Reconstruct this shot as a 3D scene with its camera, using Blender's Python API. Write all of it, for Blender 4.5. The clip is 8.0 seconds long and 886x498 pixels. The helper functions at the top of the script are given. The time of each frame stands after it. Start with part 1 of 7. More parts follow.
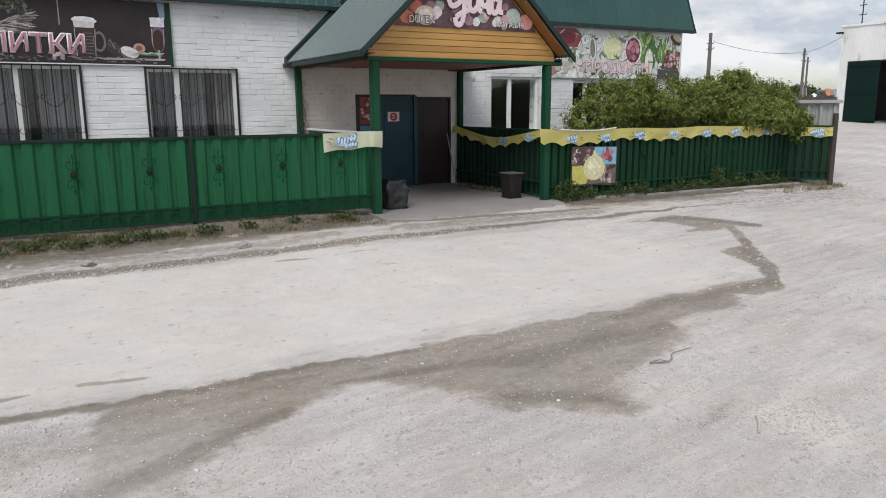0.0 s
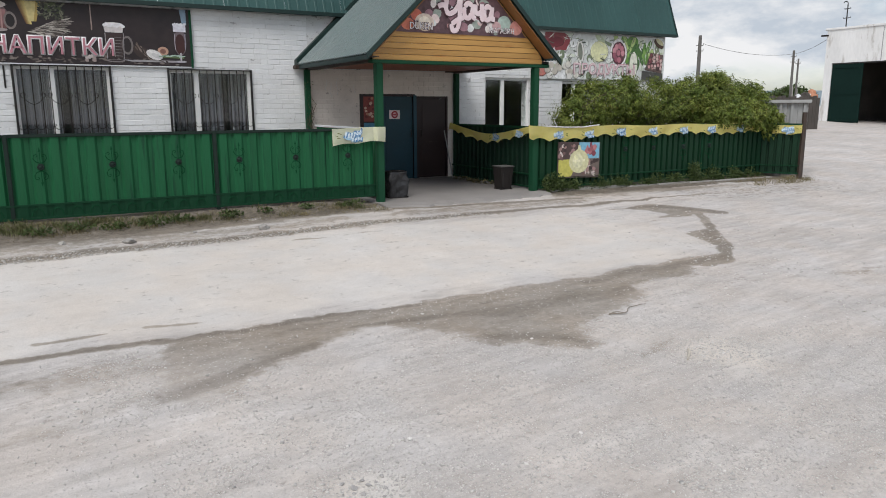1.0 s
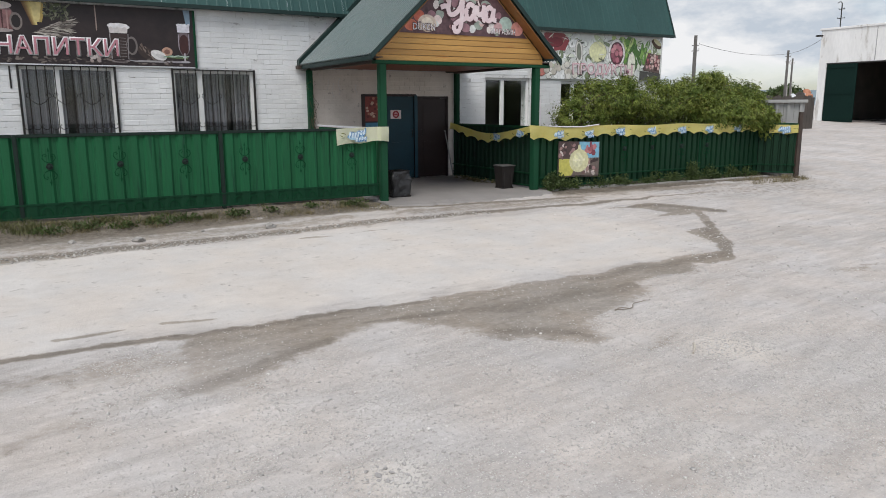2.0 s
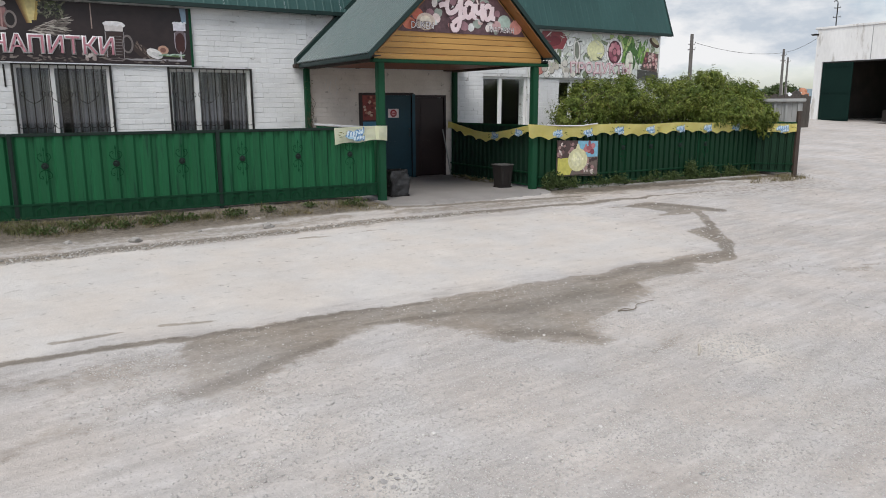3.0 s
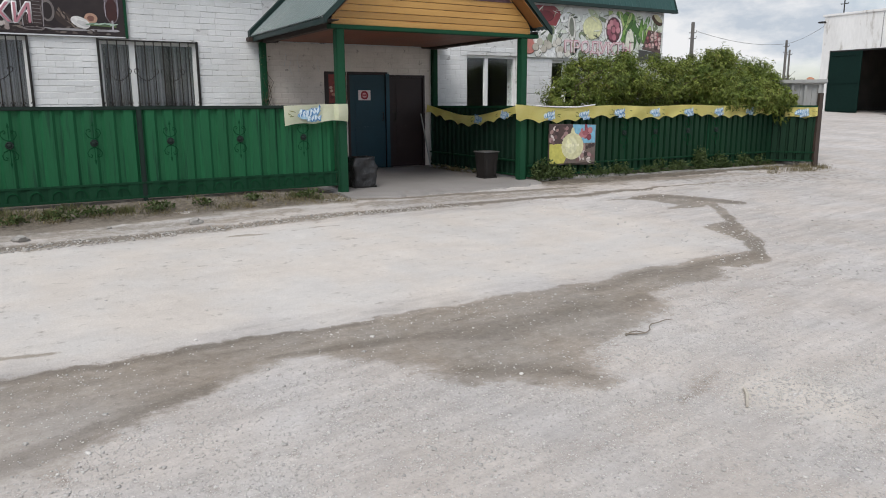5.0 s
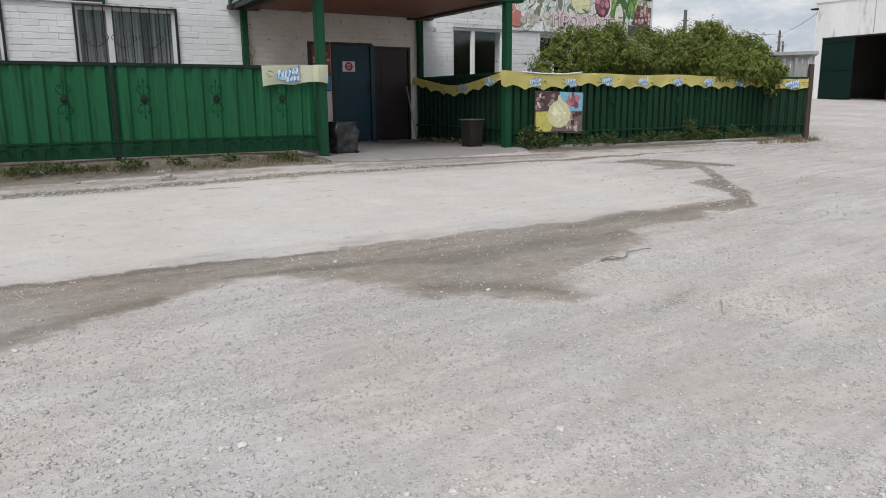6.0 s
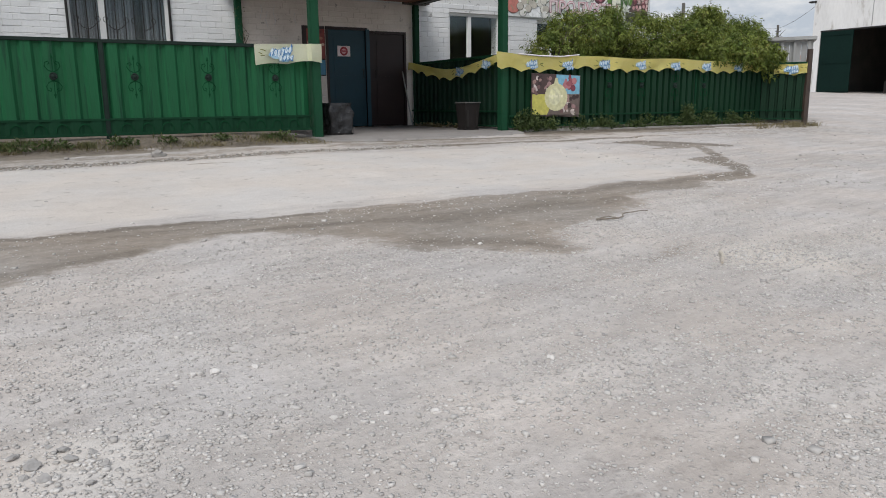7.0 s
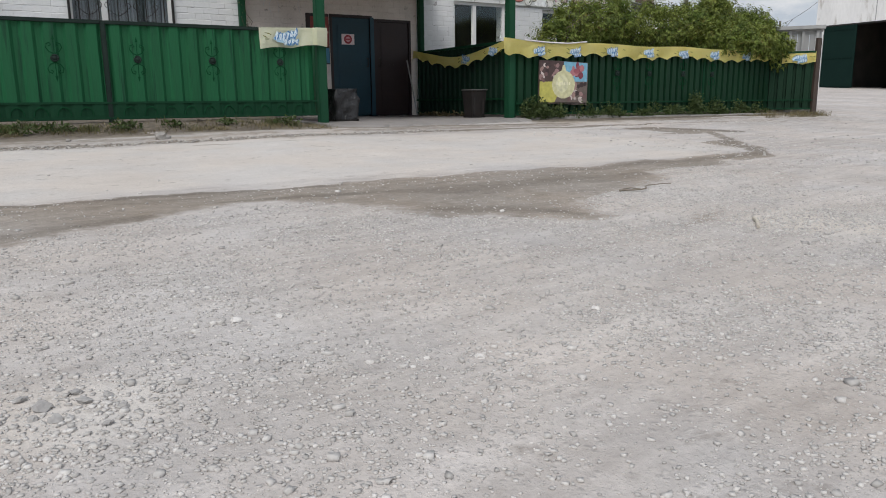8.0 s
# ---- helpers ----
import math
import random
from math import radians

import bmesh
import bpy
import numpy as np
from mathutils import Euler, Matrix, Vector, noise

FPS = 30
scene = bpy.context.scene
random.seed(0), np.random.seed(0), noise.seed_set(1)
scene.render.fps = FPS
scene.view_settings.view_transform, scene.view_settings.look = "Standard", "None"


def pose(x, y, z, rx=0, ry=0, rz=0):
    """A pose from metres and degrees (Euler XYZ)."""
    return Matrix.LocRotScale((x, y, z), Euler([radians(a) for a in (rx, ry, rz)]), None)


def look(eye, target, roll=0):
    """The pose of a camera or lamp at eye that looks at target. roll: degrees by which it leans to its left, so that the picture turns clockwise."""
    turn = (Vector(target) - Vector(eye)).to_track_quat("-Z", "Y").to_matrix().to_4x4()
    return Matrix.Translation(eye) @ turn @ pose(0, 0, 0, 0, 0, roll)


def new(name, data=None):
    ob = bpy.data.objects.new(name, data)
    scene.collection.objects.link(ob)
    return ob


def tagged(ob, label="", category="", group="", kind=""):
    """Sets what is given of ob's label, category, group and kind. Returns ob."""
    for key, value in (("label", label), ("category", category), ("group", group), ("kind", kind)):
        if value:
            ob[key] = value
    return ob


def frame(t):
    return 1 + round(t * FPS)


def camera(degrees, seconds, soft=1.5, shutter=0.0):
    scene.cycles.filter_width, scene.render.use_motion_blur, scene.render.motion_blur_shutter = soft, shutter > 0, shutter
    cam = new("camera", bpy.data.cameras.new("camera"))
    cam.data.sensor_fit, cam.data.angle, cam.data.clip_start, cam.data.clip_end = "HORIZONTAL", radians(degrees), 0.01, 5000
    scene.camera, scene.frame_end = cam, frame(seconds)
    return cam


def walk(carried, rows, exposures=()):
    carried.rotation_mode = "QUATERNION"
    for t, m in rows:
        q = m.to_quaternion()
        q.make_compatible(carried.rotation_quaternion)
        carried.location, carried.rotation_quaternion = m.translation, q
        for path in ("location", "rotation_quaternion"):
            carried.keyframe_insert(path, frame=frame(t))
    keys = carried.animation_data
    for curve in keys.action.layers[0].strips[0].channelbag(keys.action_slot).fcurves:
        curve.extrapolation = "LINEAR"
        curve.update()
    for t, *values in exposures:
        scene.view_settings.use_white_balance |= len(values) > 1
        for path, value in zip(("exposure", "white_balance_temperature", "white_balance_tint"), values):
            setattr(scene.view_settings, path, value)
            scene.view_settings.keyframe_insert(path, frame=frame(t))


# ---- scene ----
cam = camera(63.1, 8.0, soft=0.95)
PATH = [
    (0, (-0.011, -0.015, 2.139), (0.956, 1.692, 1.751), -0.3),
    (0.5, (-0.328, -0.645, 2.105), (0.64, 1.063, 1.718), -0.3),
    (1, (-0.615, -1.11, 2.103), (0.357, 0.594, 1.716), -0.2),
    (1.5, (-0.777, -1.197, 2.107), (0.201, 0.504, 1.72), -0.2),
    (3, (-0.826, -1.074, 2.117), (0.169, 0.616, 1.725), -0.2),
    (3.5, (-0.719, -1.024, 2.093), (0.279, 0.664, 1.7), -0.2),
    (4, (-0.32, -0.511, 2.115), (0.681, 1.175, 1.719), -0.2),
    (4.2, (-0.1, -0.273, 2.148), (0.898, 1.414, 1.752), -0.2),
    (5.3, (0.544, 0.388, 1.553), (1.55, 2.07, 1.157), -0.4),
    (5.5, (0.59, 0.38, 1.434), (1.599, 2.061, 1.038), -0.5),
    (6, (0.671, 0.332, 1.211), (1.682, 2.011, 0.813), -0.5),
    (6.5, (0.718, 0.331, 1.06), (1.731, 2.008, 0.66), -0.5),
    (7, (0.743, 0.366, 0.931), (1.757, 2.043, 0.531), -0.6),
    (7.5, (0.739, 0.458, 0.83), (1.754, 2.134, 0.429), -0.6),
    (8, (0.708, 0.532, 0.732), (1.723, 2.208, 0.33), -0.6),
]
EXPOSURES = [(0.0, -0.03), (1.0, -0.06), (4.2, -0.05), (5.3, -0.07), (6.0, -0.12), (6.5, -0.14), (7.0, -0.16), (8.0, -0.19)]
walk(cam, [(t, look(eye, target, roll)) for t, eye, target, roll in PATH], EXPOSURES)


# ---- light ----
SUN_EL, SUN_AZ = 54.0, 228.0          # degrees; azimuth clockwise from +y
sun = new("sun", bpy.data.lights.new("sun", "SUN"))
sun.data.energy, sun.data.angle, sun.data.color = 2.6, radians(36), (1.0, 0.975, 0.945)
_a, _e = radians(SUN_AZ), radians(SUN_EL)
sun_way = Vector((math.sin(_a) * math.cos(_e), math.cos(_a) * math.cos(_e), math.sin(_e)))
sun.matrix_world = look(sun_way * 50, (0, 0, 0))

world = bpy.data.worlds.new("sky")
scene.world = world
world.use_nodes = True
wn, wl = world.node_tree.nodes, world.node_tree.links
wn.clear()
w_out, w_bg = wn.new("ShaderNodeOutputWorld"), wn.new("ShaderNodeBackground")
w_sky = wn.new("ShaderNodeTexSky")
w_sky.sky_type, w_sky.sun_disc = "NISHITA", False
w_sky.sun_elevation, w_sky.sun_rotation = _e, _a
w_dim = wn.new("ShaderNodeVectorMath")
w_dim.operation = "SCALE"
w_dim.inputs[3].default_value = 0.13
w_co, w_map = wn.new("ShaderNodeTexCoord"), wn.new("ShaderNodeMapping")
w_map.inputs["Scale"].default_value = (1.8, 1.8, 4.2)
w_map.inputs["Location"].default_value = (0.35, 0.2, 0.1)
w_n1, w_n2 = wn.new("ShaderNodeTexNoise"), wn.new("ShaderNodeTexNoise")
w_n1.inputs["Scale"].default_value, w_n1.inputs["Detail"].default_value, w_n1.inputs["Roughness"].default_value = 2.1, 7, 0.5
w_n2.inputs["Scale"].default_value, w_n2.inputs["Detail"].default_value, w_n2.inputs["Roughness"].default_value = 4.6, 8, 0.58
w_r1, w_r2 = wn.new("ShaderNodeValToRGB"), wn.new("ShaderNodeValToRGB")
w_r1.color_ramp.elements[0].position, w_r1.color_ramp.elements[1].position = 0.36, 0.56
w_r2.color_ramp.elements[0].position, w_r2.color_ramp.elements[1].position = 0.38, 0.57
w_r2.color_ramp.elements[0].color, w_r2.color_ramp.elements[1].color = (0.58, 0.645, 0.73, 1), (0.94, 0.945, 0.96, 1)
w_mix = wn.new("ShaderNodeMixRGB")
wl.new(w_co.outputs["Generated"], w_map.inputs["Vector"])
wl.new(w_map.outputs["Vector"], w_n1.inputs["Vector"])
wl.new(w_map.outputs["Vector"], w_n2.inputs["Vector"])
wl.new(w_n1.outputs[0], w_r1.inputs[0])
wl.new(w_n2.outputs[0], w_r2.inputs[0])
wl.new(w_sky.outputs[0], w_dim.inputs[0])
wl.new(w_r1.outputs[0], w_mix.inputs[0])
wl.new(w_dim.outputs[0], w_mix.inputs[1])
wl.new(w_r2.outputs[0], w_mix.inputs[2])
wl.new(w_mix.outputs[0], w_bg.inputs[0])
w_bg.inputs[1].default_value = 0.97
wl.new(w_bg.outputs[0], w_out.inputs[0])


# ---- materials ----
def surface(name, a, b, scale=3.0, fine=60.0, rough=0.7, metal=0.0, bump=0.25, depth=0.004, grime=None, grime_at=0.62,
            stretch=(1, 1, 1), island=0.0, piece=0.0, spec=0.4):
    """Two-tone surface in world metres: broad stains, fine grain, an optional grime colour in patches, and tone by piece."""
    m = bpy.data.materials.new(name)
    m.use_nodes = True
    n, l = m.node_tree.nodes, m.node_tree.links
    p = n["Principled BSDF"]
    p.inputs["Metallic"].default_value = metal
    p.inputs["Specular IOR Level"].default_value = spec
    geo, mp = n.new("ShaderNodeNewGeometry"), n.new("ShaderNodeMapping")
    mp.inputs["Scale"].default_value = stretch
    l.new(geo.outputs["Position"], mp.inputs["Vector"])
    n1, n2 = n.new("ShaderNodeTexNoise"), n.new("ShaderNodeTexNoise")
    for node, s in ((n1, scale), (n2, fine)):
        node.inputs["Scale"].default_value, node.inputs["Detail"].default_value = s, 5
        l.new(mp.outputs["Vector"], node.inputs["Vector"])
    add = n.new("ShaderNodeMath")
    add.operation = "MULTIPLY_ADD"
    add.inputs[1].default_value, add.inputs[2].default_value = 0.45, 0.0
    l.new(n2.outputs[0], add.inputs[0])
    add2 = n.new("ShaderNodeMath")
    add2.operation = "MULTIPLY_ADD"
    add2.inputs[1].default_value = 0.9
    l.new(n1.outputs[0], add2.inputs[0])
    l.new(add.outputs[0], add2.inputs[2])
    ramp = n.new("ShaderNodeMapRange")
    ramp.inputs[1].default_value, ramp.inputs[2].default_value = 0.42, 0.93
    l.new(add2.outputs[0], ramp.inputs[0])
    mix = n.new("ShaderNodeMixRGB")
    mix.inputs[1].default_value, mix.inputs[2].default_value = (*a, 1), (*b, 1)
    l.new(ramp.outputs[0], mix.inputs[0])
    out = mix.outputs[0]
    if grime:
        n3, r3, mg = n.new("ShaderNodeTexNoise"), n.new("ShaderNodeMapRange"), n.new("ShaderNodeMixRGB")
        n3.inputs["Scale"].default_value, n3.inputs["Detail"].default_value, n3.inputs["Roughness"].default_value = scale * 2.7, 8, 0.65
        l.new(mp.outputs["Vector"], n3.inputs["Vector"])
        r3.inputs[1].default_value, r3.inputs[2].default_value = grime_at, grime_at + 0.12
        l.new(n3.outputs[0], r3.inputs[0])
        l.new(r3.outputs[0], mg.inputs[0])
        l.new(out, mg.inputs[1])
        mg.inputs[2].default_value = (*grime, 1)
        out = mg.outputs[0]
    for amount, socket in ((island, geo.outputs["Random Per Island"]), (piece, None)):
        if amount:
            if socket is None:
                socket = n.new("ShaderNodeObjectInfo").outputs["Random"]
            rr, hv = n.new("ShaderNodeMapRange"), n.new("ShaderNodeHueSaturation")
            rr.inputs[3].default_value, rr.inputs[4].default_value = 1 - amount, 1 + amount
            l.new(socket, rr.inputs[0])
            l.new(rr.outputs[0], hv.inputs["Value"])
            l.new(out, hv.inputs["Color"])
            out = hv.outputs[0]
    l.new(out, p.inputs["Base Color"])
    rg = n.new("ShaderNodeMapRange")
    rg.inputs[3].default_value, rg.inputs[4].default_value = max(rough - 0.1, 0.02), min(rough + 0.12, 1)
    l.new(n1.outputs[0], rg.inputs[0])
    l.new(rg.outputs[0], p.inputs["Roughness"])
    if bump:
        bp = n.new("ShaderNodeBump")
        bp.inputs["Strength"].default_value, bp.inputs["Distance"].default_value = bump, depth
        l.new(add2.outputs[0], bp.inputs["Height"])
        l.new(bp.outputs[0], p.inputs["Normal"])
    return m


def printed(name, rough=0.45):
    """Vinyl print: the colour of each printed shape, weathered a little."""
    m = bpy.data.materials.new(name)
    m.use_nodes = True
    n, l = m.node_tree.nodes, m.node_tree.links
    p = n["Principled BSDF"]
    p.inputs["Roughness"].default_value = rough
    at, geo, no, mr, mx = (n.new("ShaderNode" + k) for k in ("VertexColor", "NewGeometry", "TexNoise", "MapRange", "MixRGB"))
    at.layer_name = "ink"
    no.inputs["Scale"].default_value, no.inputs["Detail"].default_value = 14, 6
    l.new(geo.outputs["Position"], no.inputs["Vector"])
    mr.inputs[1].default_value, mr.inputs[2].default_value, mr.inputs[3].default_value, mr.inputs[4].default_value = 0.3, 0.7, 0.82, 1.15
    l.new(no.outputs[0], mr.inputs[0])
    mx.blend_type, mx.inputs[0].default_value = "MULTIPLY", 1
    l.new(at.outputs[0], mx.inputs[1])
    l.new(mr.outputs[0], mx.inputs[2])
    l.new(mx.outputs[0], p.inputs["Base Color"])
    return m


def glass(name, tint=(0.9, 0.95, 0.95)):
    m = bpy.data.materials.new(name)
    m.use_nodes = True
    p = m.node_tree.nodes["Principled BSDF"]
    p.inputs["Base Color"].default_value = (*tint, 1)
    p.inputs["Transmission Weight"].default_value, p.inputs["Roughness"].default_value = 1.0, 0.02
    return m


def ground_surface():
    """Packed limestone grit: pale dust, pebbles, wheel-swept streaks, wet stains and brown soil by the masks of the mesh."""
    m = bpy.data.materials.new("packed_gravel")
    m.use_nodes = True
    n, l = m.node_tree.nodes, m.node_tree.links
    p = n["Principled BSDF"]
    geo = n.new("ShaderNodeNewGeometry")

    def noise_at(scale, detail=5, rough=0.55, vec=None):
        k = n.new("ShaderNodeTexNoise")
        k.inputs["Scale"].default_value, k.inputs["Detail"].default_value, k.inputs["Roughness"].default_value = scale, detail, rough
        l.new(vec or geo.outputs["Position"], k.inputs["Vector"])
        return k.outputs[0]

    def span(x, lo, hi, a=0.0, b=1.0):
        k = n.new("ShaderNodeMapRange")
        for i, v in enumerate((lo, hi, a, b)):
            k.inputs[i + 1].default_value = v
        l.new(x, k.inputs[0])
        return k.outputs[0]

    def blend(f, c1, c2, kind="MIX"):
        k = n.new("ShaderNodeMixRGB")
        k.blend_type = kind
        for i, v in enumerate((f, c1, c2)):
            if isinstance(v, (tuple, float)):
                k.inputs[i].default_value = (*v, 1) if isinstance(v, tuple) else v
            else:
                l.new(v, k.inputs[i])
        return k.outputs[0]

    def calc(op, a, b):
        k = n.new("ShaderNodeMath")
        k.operation = op
        for i, v in enumerate((a, b)):
            if isinstance(v, float):
                k.inputs[i].default_value = v
            else:
                l.new(v, k.inputs[i])
        return k.outputs[0]

    swept = n.new("ShaderNodeMapping")
    swept.vector_type = "TEXTURE"
    swept.inputs["Rotation"].default_value = (0, 0, radians(9))
    swept.inputs["Scale"].default_value = (1.9, 0.42, 1)
    l.new(geo.outputs["Position"], swept.inputs["Vector"])
    broad, mid, grain = noise_at(0.45, 4), noise_at(2.4, 6), noise_at(70, 5, 0.7)
    streak = noise_at(1.3, 5, 0.6, swept.outputs[0])
    col = blend(span(broad, 0.35, 0.65), (0.462, 0.43, 0.404), (0.553, 0.519, 0.492))
    col = blend(span(streak, 0.52, 0.68, 0.0, 0.5), col, (0.40, 0.371, 0.345))
    col = blend(span(mid, 0.55, 0.75, 0.0, 0.4), col, (0.57, 0.535, 0.50))
    lumps, rut = noise_at(17, 6, 0.7), noise_at(4.2, 5, 0.6, swept.outputs[0])
    col = blend(1.0, col, blend(span(lumps, 0.32, 0.68), (0.92, 0.917, 0.913), (1.06, 1.06, 1.06)), "MULTIPLY")
    col = blend(1.0, col, blend(span(rut, 0.35, 0.65), (0.9, 0.895, 0.89), (1.05, 1.05, 1.05)), "MULTIPLY")
    tracks = n.new("ShaderNodeMapping")
    tracks.vector_type = "TEXTURE"
    tracks.inputs["Rotation"].default_value = (0, 0, radians(7))
    tracks.inputs["Scale"].default_value = (2.4, 0.3, 1)
    l.new(geo.outputs["Position"], tracks.inputs["Vector"])
    col = blend(1.0, col, blend(span(noise_at(1.6, 6, 0.65, tracks.outputs[0]), 0.36, 0.6), (0.925, 0.921, 0.917), (1.055, 1.055, 1.055)), "MULTIPLY")
    dust_at = n.new("ShaderNodeAttribute")
    dust_at.attribute_name = "dust"
    dust = span(calc("ADD", dust_at.outputs["Fac"], calc("MULTIPLY", span(broad, 0.2, 0.8, -1.0, 1.0), 0.3)), 0.2, 0.8)
    col = blend(calc("MULTIPLY", dust, 0.75), col, blend(span(mid, 0.3, 0.7), (0.545, 0.508, 0.468), (0.612, 0.574, 0.53)))
    col = blend(1.0, col, blend(span(grain, 0.3, 0.7), (0.9, 0.9, 0.9), (1.07, 1.07, 1.07)), "MULTIPLY")

    col = blend(1.0, col, blend(span(noise_at(1.3, 4), 0.38, 0.62), (1.02, 0.997, 0.978), (0.984, 0.998, 1.02)), "MULTIPLY")
    ripple = n.new("ShaderNodeMapping")
    ripple.vector_type = "TEXTURE"
    ripple.inputs["Rotation"].default_value = (0, 0, radians(-3))
    ripple.inputs["Scale"].default_value = (0.7, 0.13, 1)
    l.new(geo.outputs["Position"], ripple.inputs["Vector"])
    scuff = noise_at(1.0, 10, 0.84, ripple.outputs[0])
    col = blend(calc("SUBTRACT", 1.0, calc("MULTIPLY", dust, 0.7)), col, blend(1.0, col, blend(span(scuff, 0.36, 0.64), (0.935, 0.933, 0.93), (1.05, 1.05, 1.055)), "MULTIPLY"))

    def pebbles(size, keep):
        v = n.new("ShaderNodeTexVoronoi")
        v.inputs["Scale"].default_value, v.inputs["Randomness"].default_value = size, 1.0
        l.new(geo.outputs["Position"], v.inputs["Vector"])
        sep = n.new("ShaderNodeSeparateColor")
        l.new(v.outputs["Color"], sep.inputs[0])
        here = calc("MULTIPLY", span(v.outputs["Distance"], 0.1, 0.42, 1.0, 0.0), span(sep.outputs[0], keep, keep + 0.02))
        return here, sep.outputs[1]

    p1, t1 = pebbles(48.0, 0.62)
    p2, t2 = pebbles(110.0, 0.5)
    wet_at = n.new("ShaderNodeAttribute")
    wet_at.attribute_name = "wet"
    soil_at = n.new("ShaderNodeAttribute")
    soil_at.attribute_name = "soil"
    edge = noise_at(9, 6, 0.65)
    frayed = calc("ADD", calc("MULTIPLY", edge, 0.6), calc("MULTIPLY", noise_at(34, 5, 0.7), 0.4))
    wet = span(calc("ADD", wet_at.outputs["Fac"], calc("MULTIPLY", span(frayed, 0.25, 0.75, -1.0, 1.0), 0.42)), 0.34, 0.66)
    soil = span(calc("ADD", soil_at.outputs["Fac"], calc("MULTIPLY", span(edge, 0.2, 0.8, -1.0, 1.0), 0.4)), 0.12, 0.5)
    tint = blend(span(calc("ADD", calc("MULTIPLY", streak, 0.6), calc("MULTIPLY", lumps, 0.4)), 0.38, 0.62), (0.47, 0.435, 0.375), (0.63, 0.59, 0.53))
    dark = blend(1.0, col, tint, "MULTIPLY")
    hold_at = n.new("ShaderNodeAttribute")
    hold_at.attribute_name = "hold"
    col = blend(calc("MULTIPLY", calc("MULTIPLY", wet, hold_at.outputs["Fac"]), span(edge, 0.3, 0.75, 1.0, 0.75)), col, dark)
    deep_at = n.new("ShaderNodeAttribute")
    deep_at.attribute_name = "deep"
    deep = span(calc("ADD", deep_at.outputs["Fac"], calc("MULTIPLY", span(edge, 0.2, 0.8, -1.0, 1.0), 0.3)), 0.35, 0.75)
    col = blend(calc("MULTIPLY", deep, wet), col, blend(1.0, col, (0.76, 0.75, 0.735), "MULTIPLY"))
    earth = blend(span(lumps, 0.36, 0.66), (0.09, 0.075, 0.06), blend(span(mid, 0.35, 0.65), (0.15, 0.128, 0.1), (0.25, 0.217, 0.178)))
    col = blend(soil, col, earth)
    sparse = calc("MULTIPLY", span(wet, 0.0, 1.0, 1.0, 0.4), span(dust, 0.0, 1.0, 1.0, 0.3))
    sparse = calc("MULTIPLY", sparse, span(soil, 0.0, 1.0, 1.0, 0.25))
    p1, p2 = calc("MULTIPLY", p1, sparse), calc("MULTIPLY", p2, sparse)
    col = blend(calc("MULTIPLY", p1, 0.45), col, blend(t1, (0.35, 0.33, 0.31), (0.60, 0.57, 0.54)))
    p3, t3 = pebbles(26.0, 0.8)
    p3 = calc("MULTIPLY", p3, sparse)
    col = blend(calc("MULTIPLY", p3, 0.28), col, blend(t3, (0.40, 0.38, 0.355), (0.62, 0.595, 0.565)))
    col = blend(calc("MULTIPLY", p2, 0.2), col, blend(t2, (0.34, 0.32, 0.3), (0.62, 0.59, 0.56)))
    l.new(col, p.inputs["Base Color"])
    p.inputs["Specular IOR Level"].default_value = 0.25
    l.new(span(wet, 0.0, 1.0, 0.95, 0.72), p.inputs["Roughness"])
    h = calc("ADD", calc("MULTIPLY", p1, 0.28), calc("ADD", calc("MULTIPLY", p2, 0.12), calc("MULTIPLY", p3, 0.2)))
    h = calc("ADD", h, calc("MULTIPLY", grain, 0.25))
    h = calc("ADD", calc("ADD", h, calc("MULTIPLY", mid, 0.8)), calc("MULTIPLY", lumps, 0.6))
    bp = n.new("ShaderNodeBump")
    bp.inputs["Strength"].default_value, bp.inputs["Distance"].default_value = 0.85, 0.014
    l.new(h, bp.inputs["Height"])
    l.new(bp.outputs[0], p.inputs["Normal"])
    return m


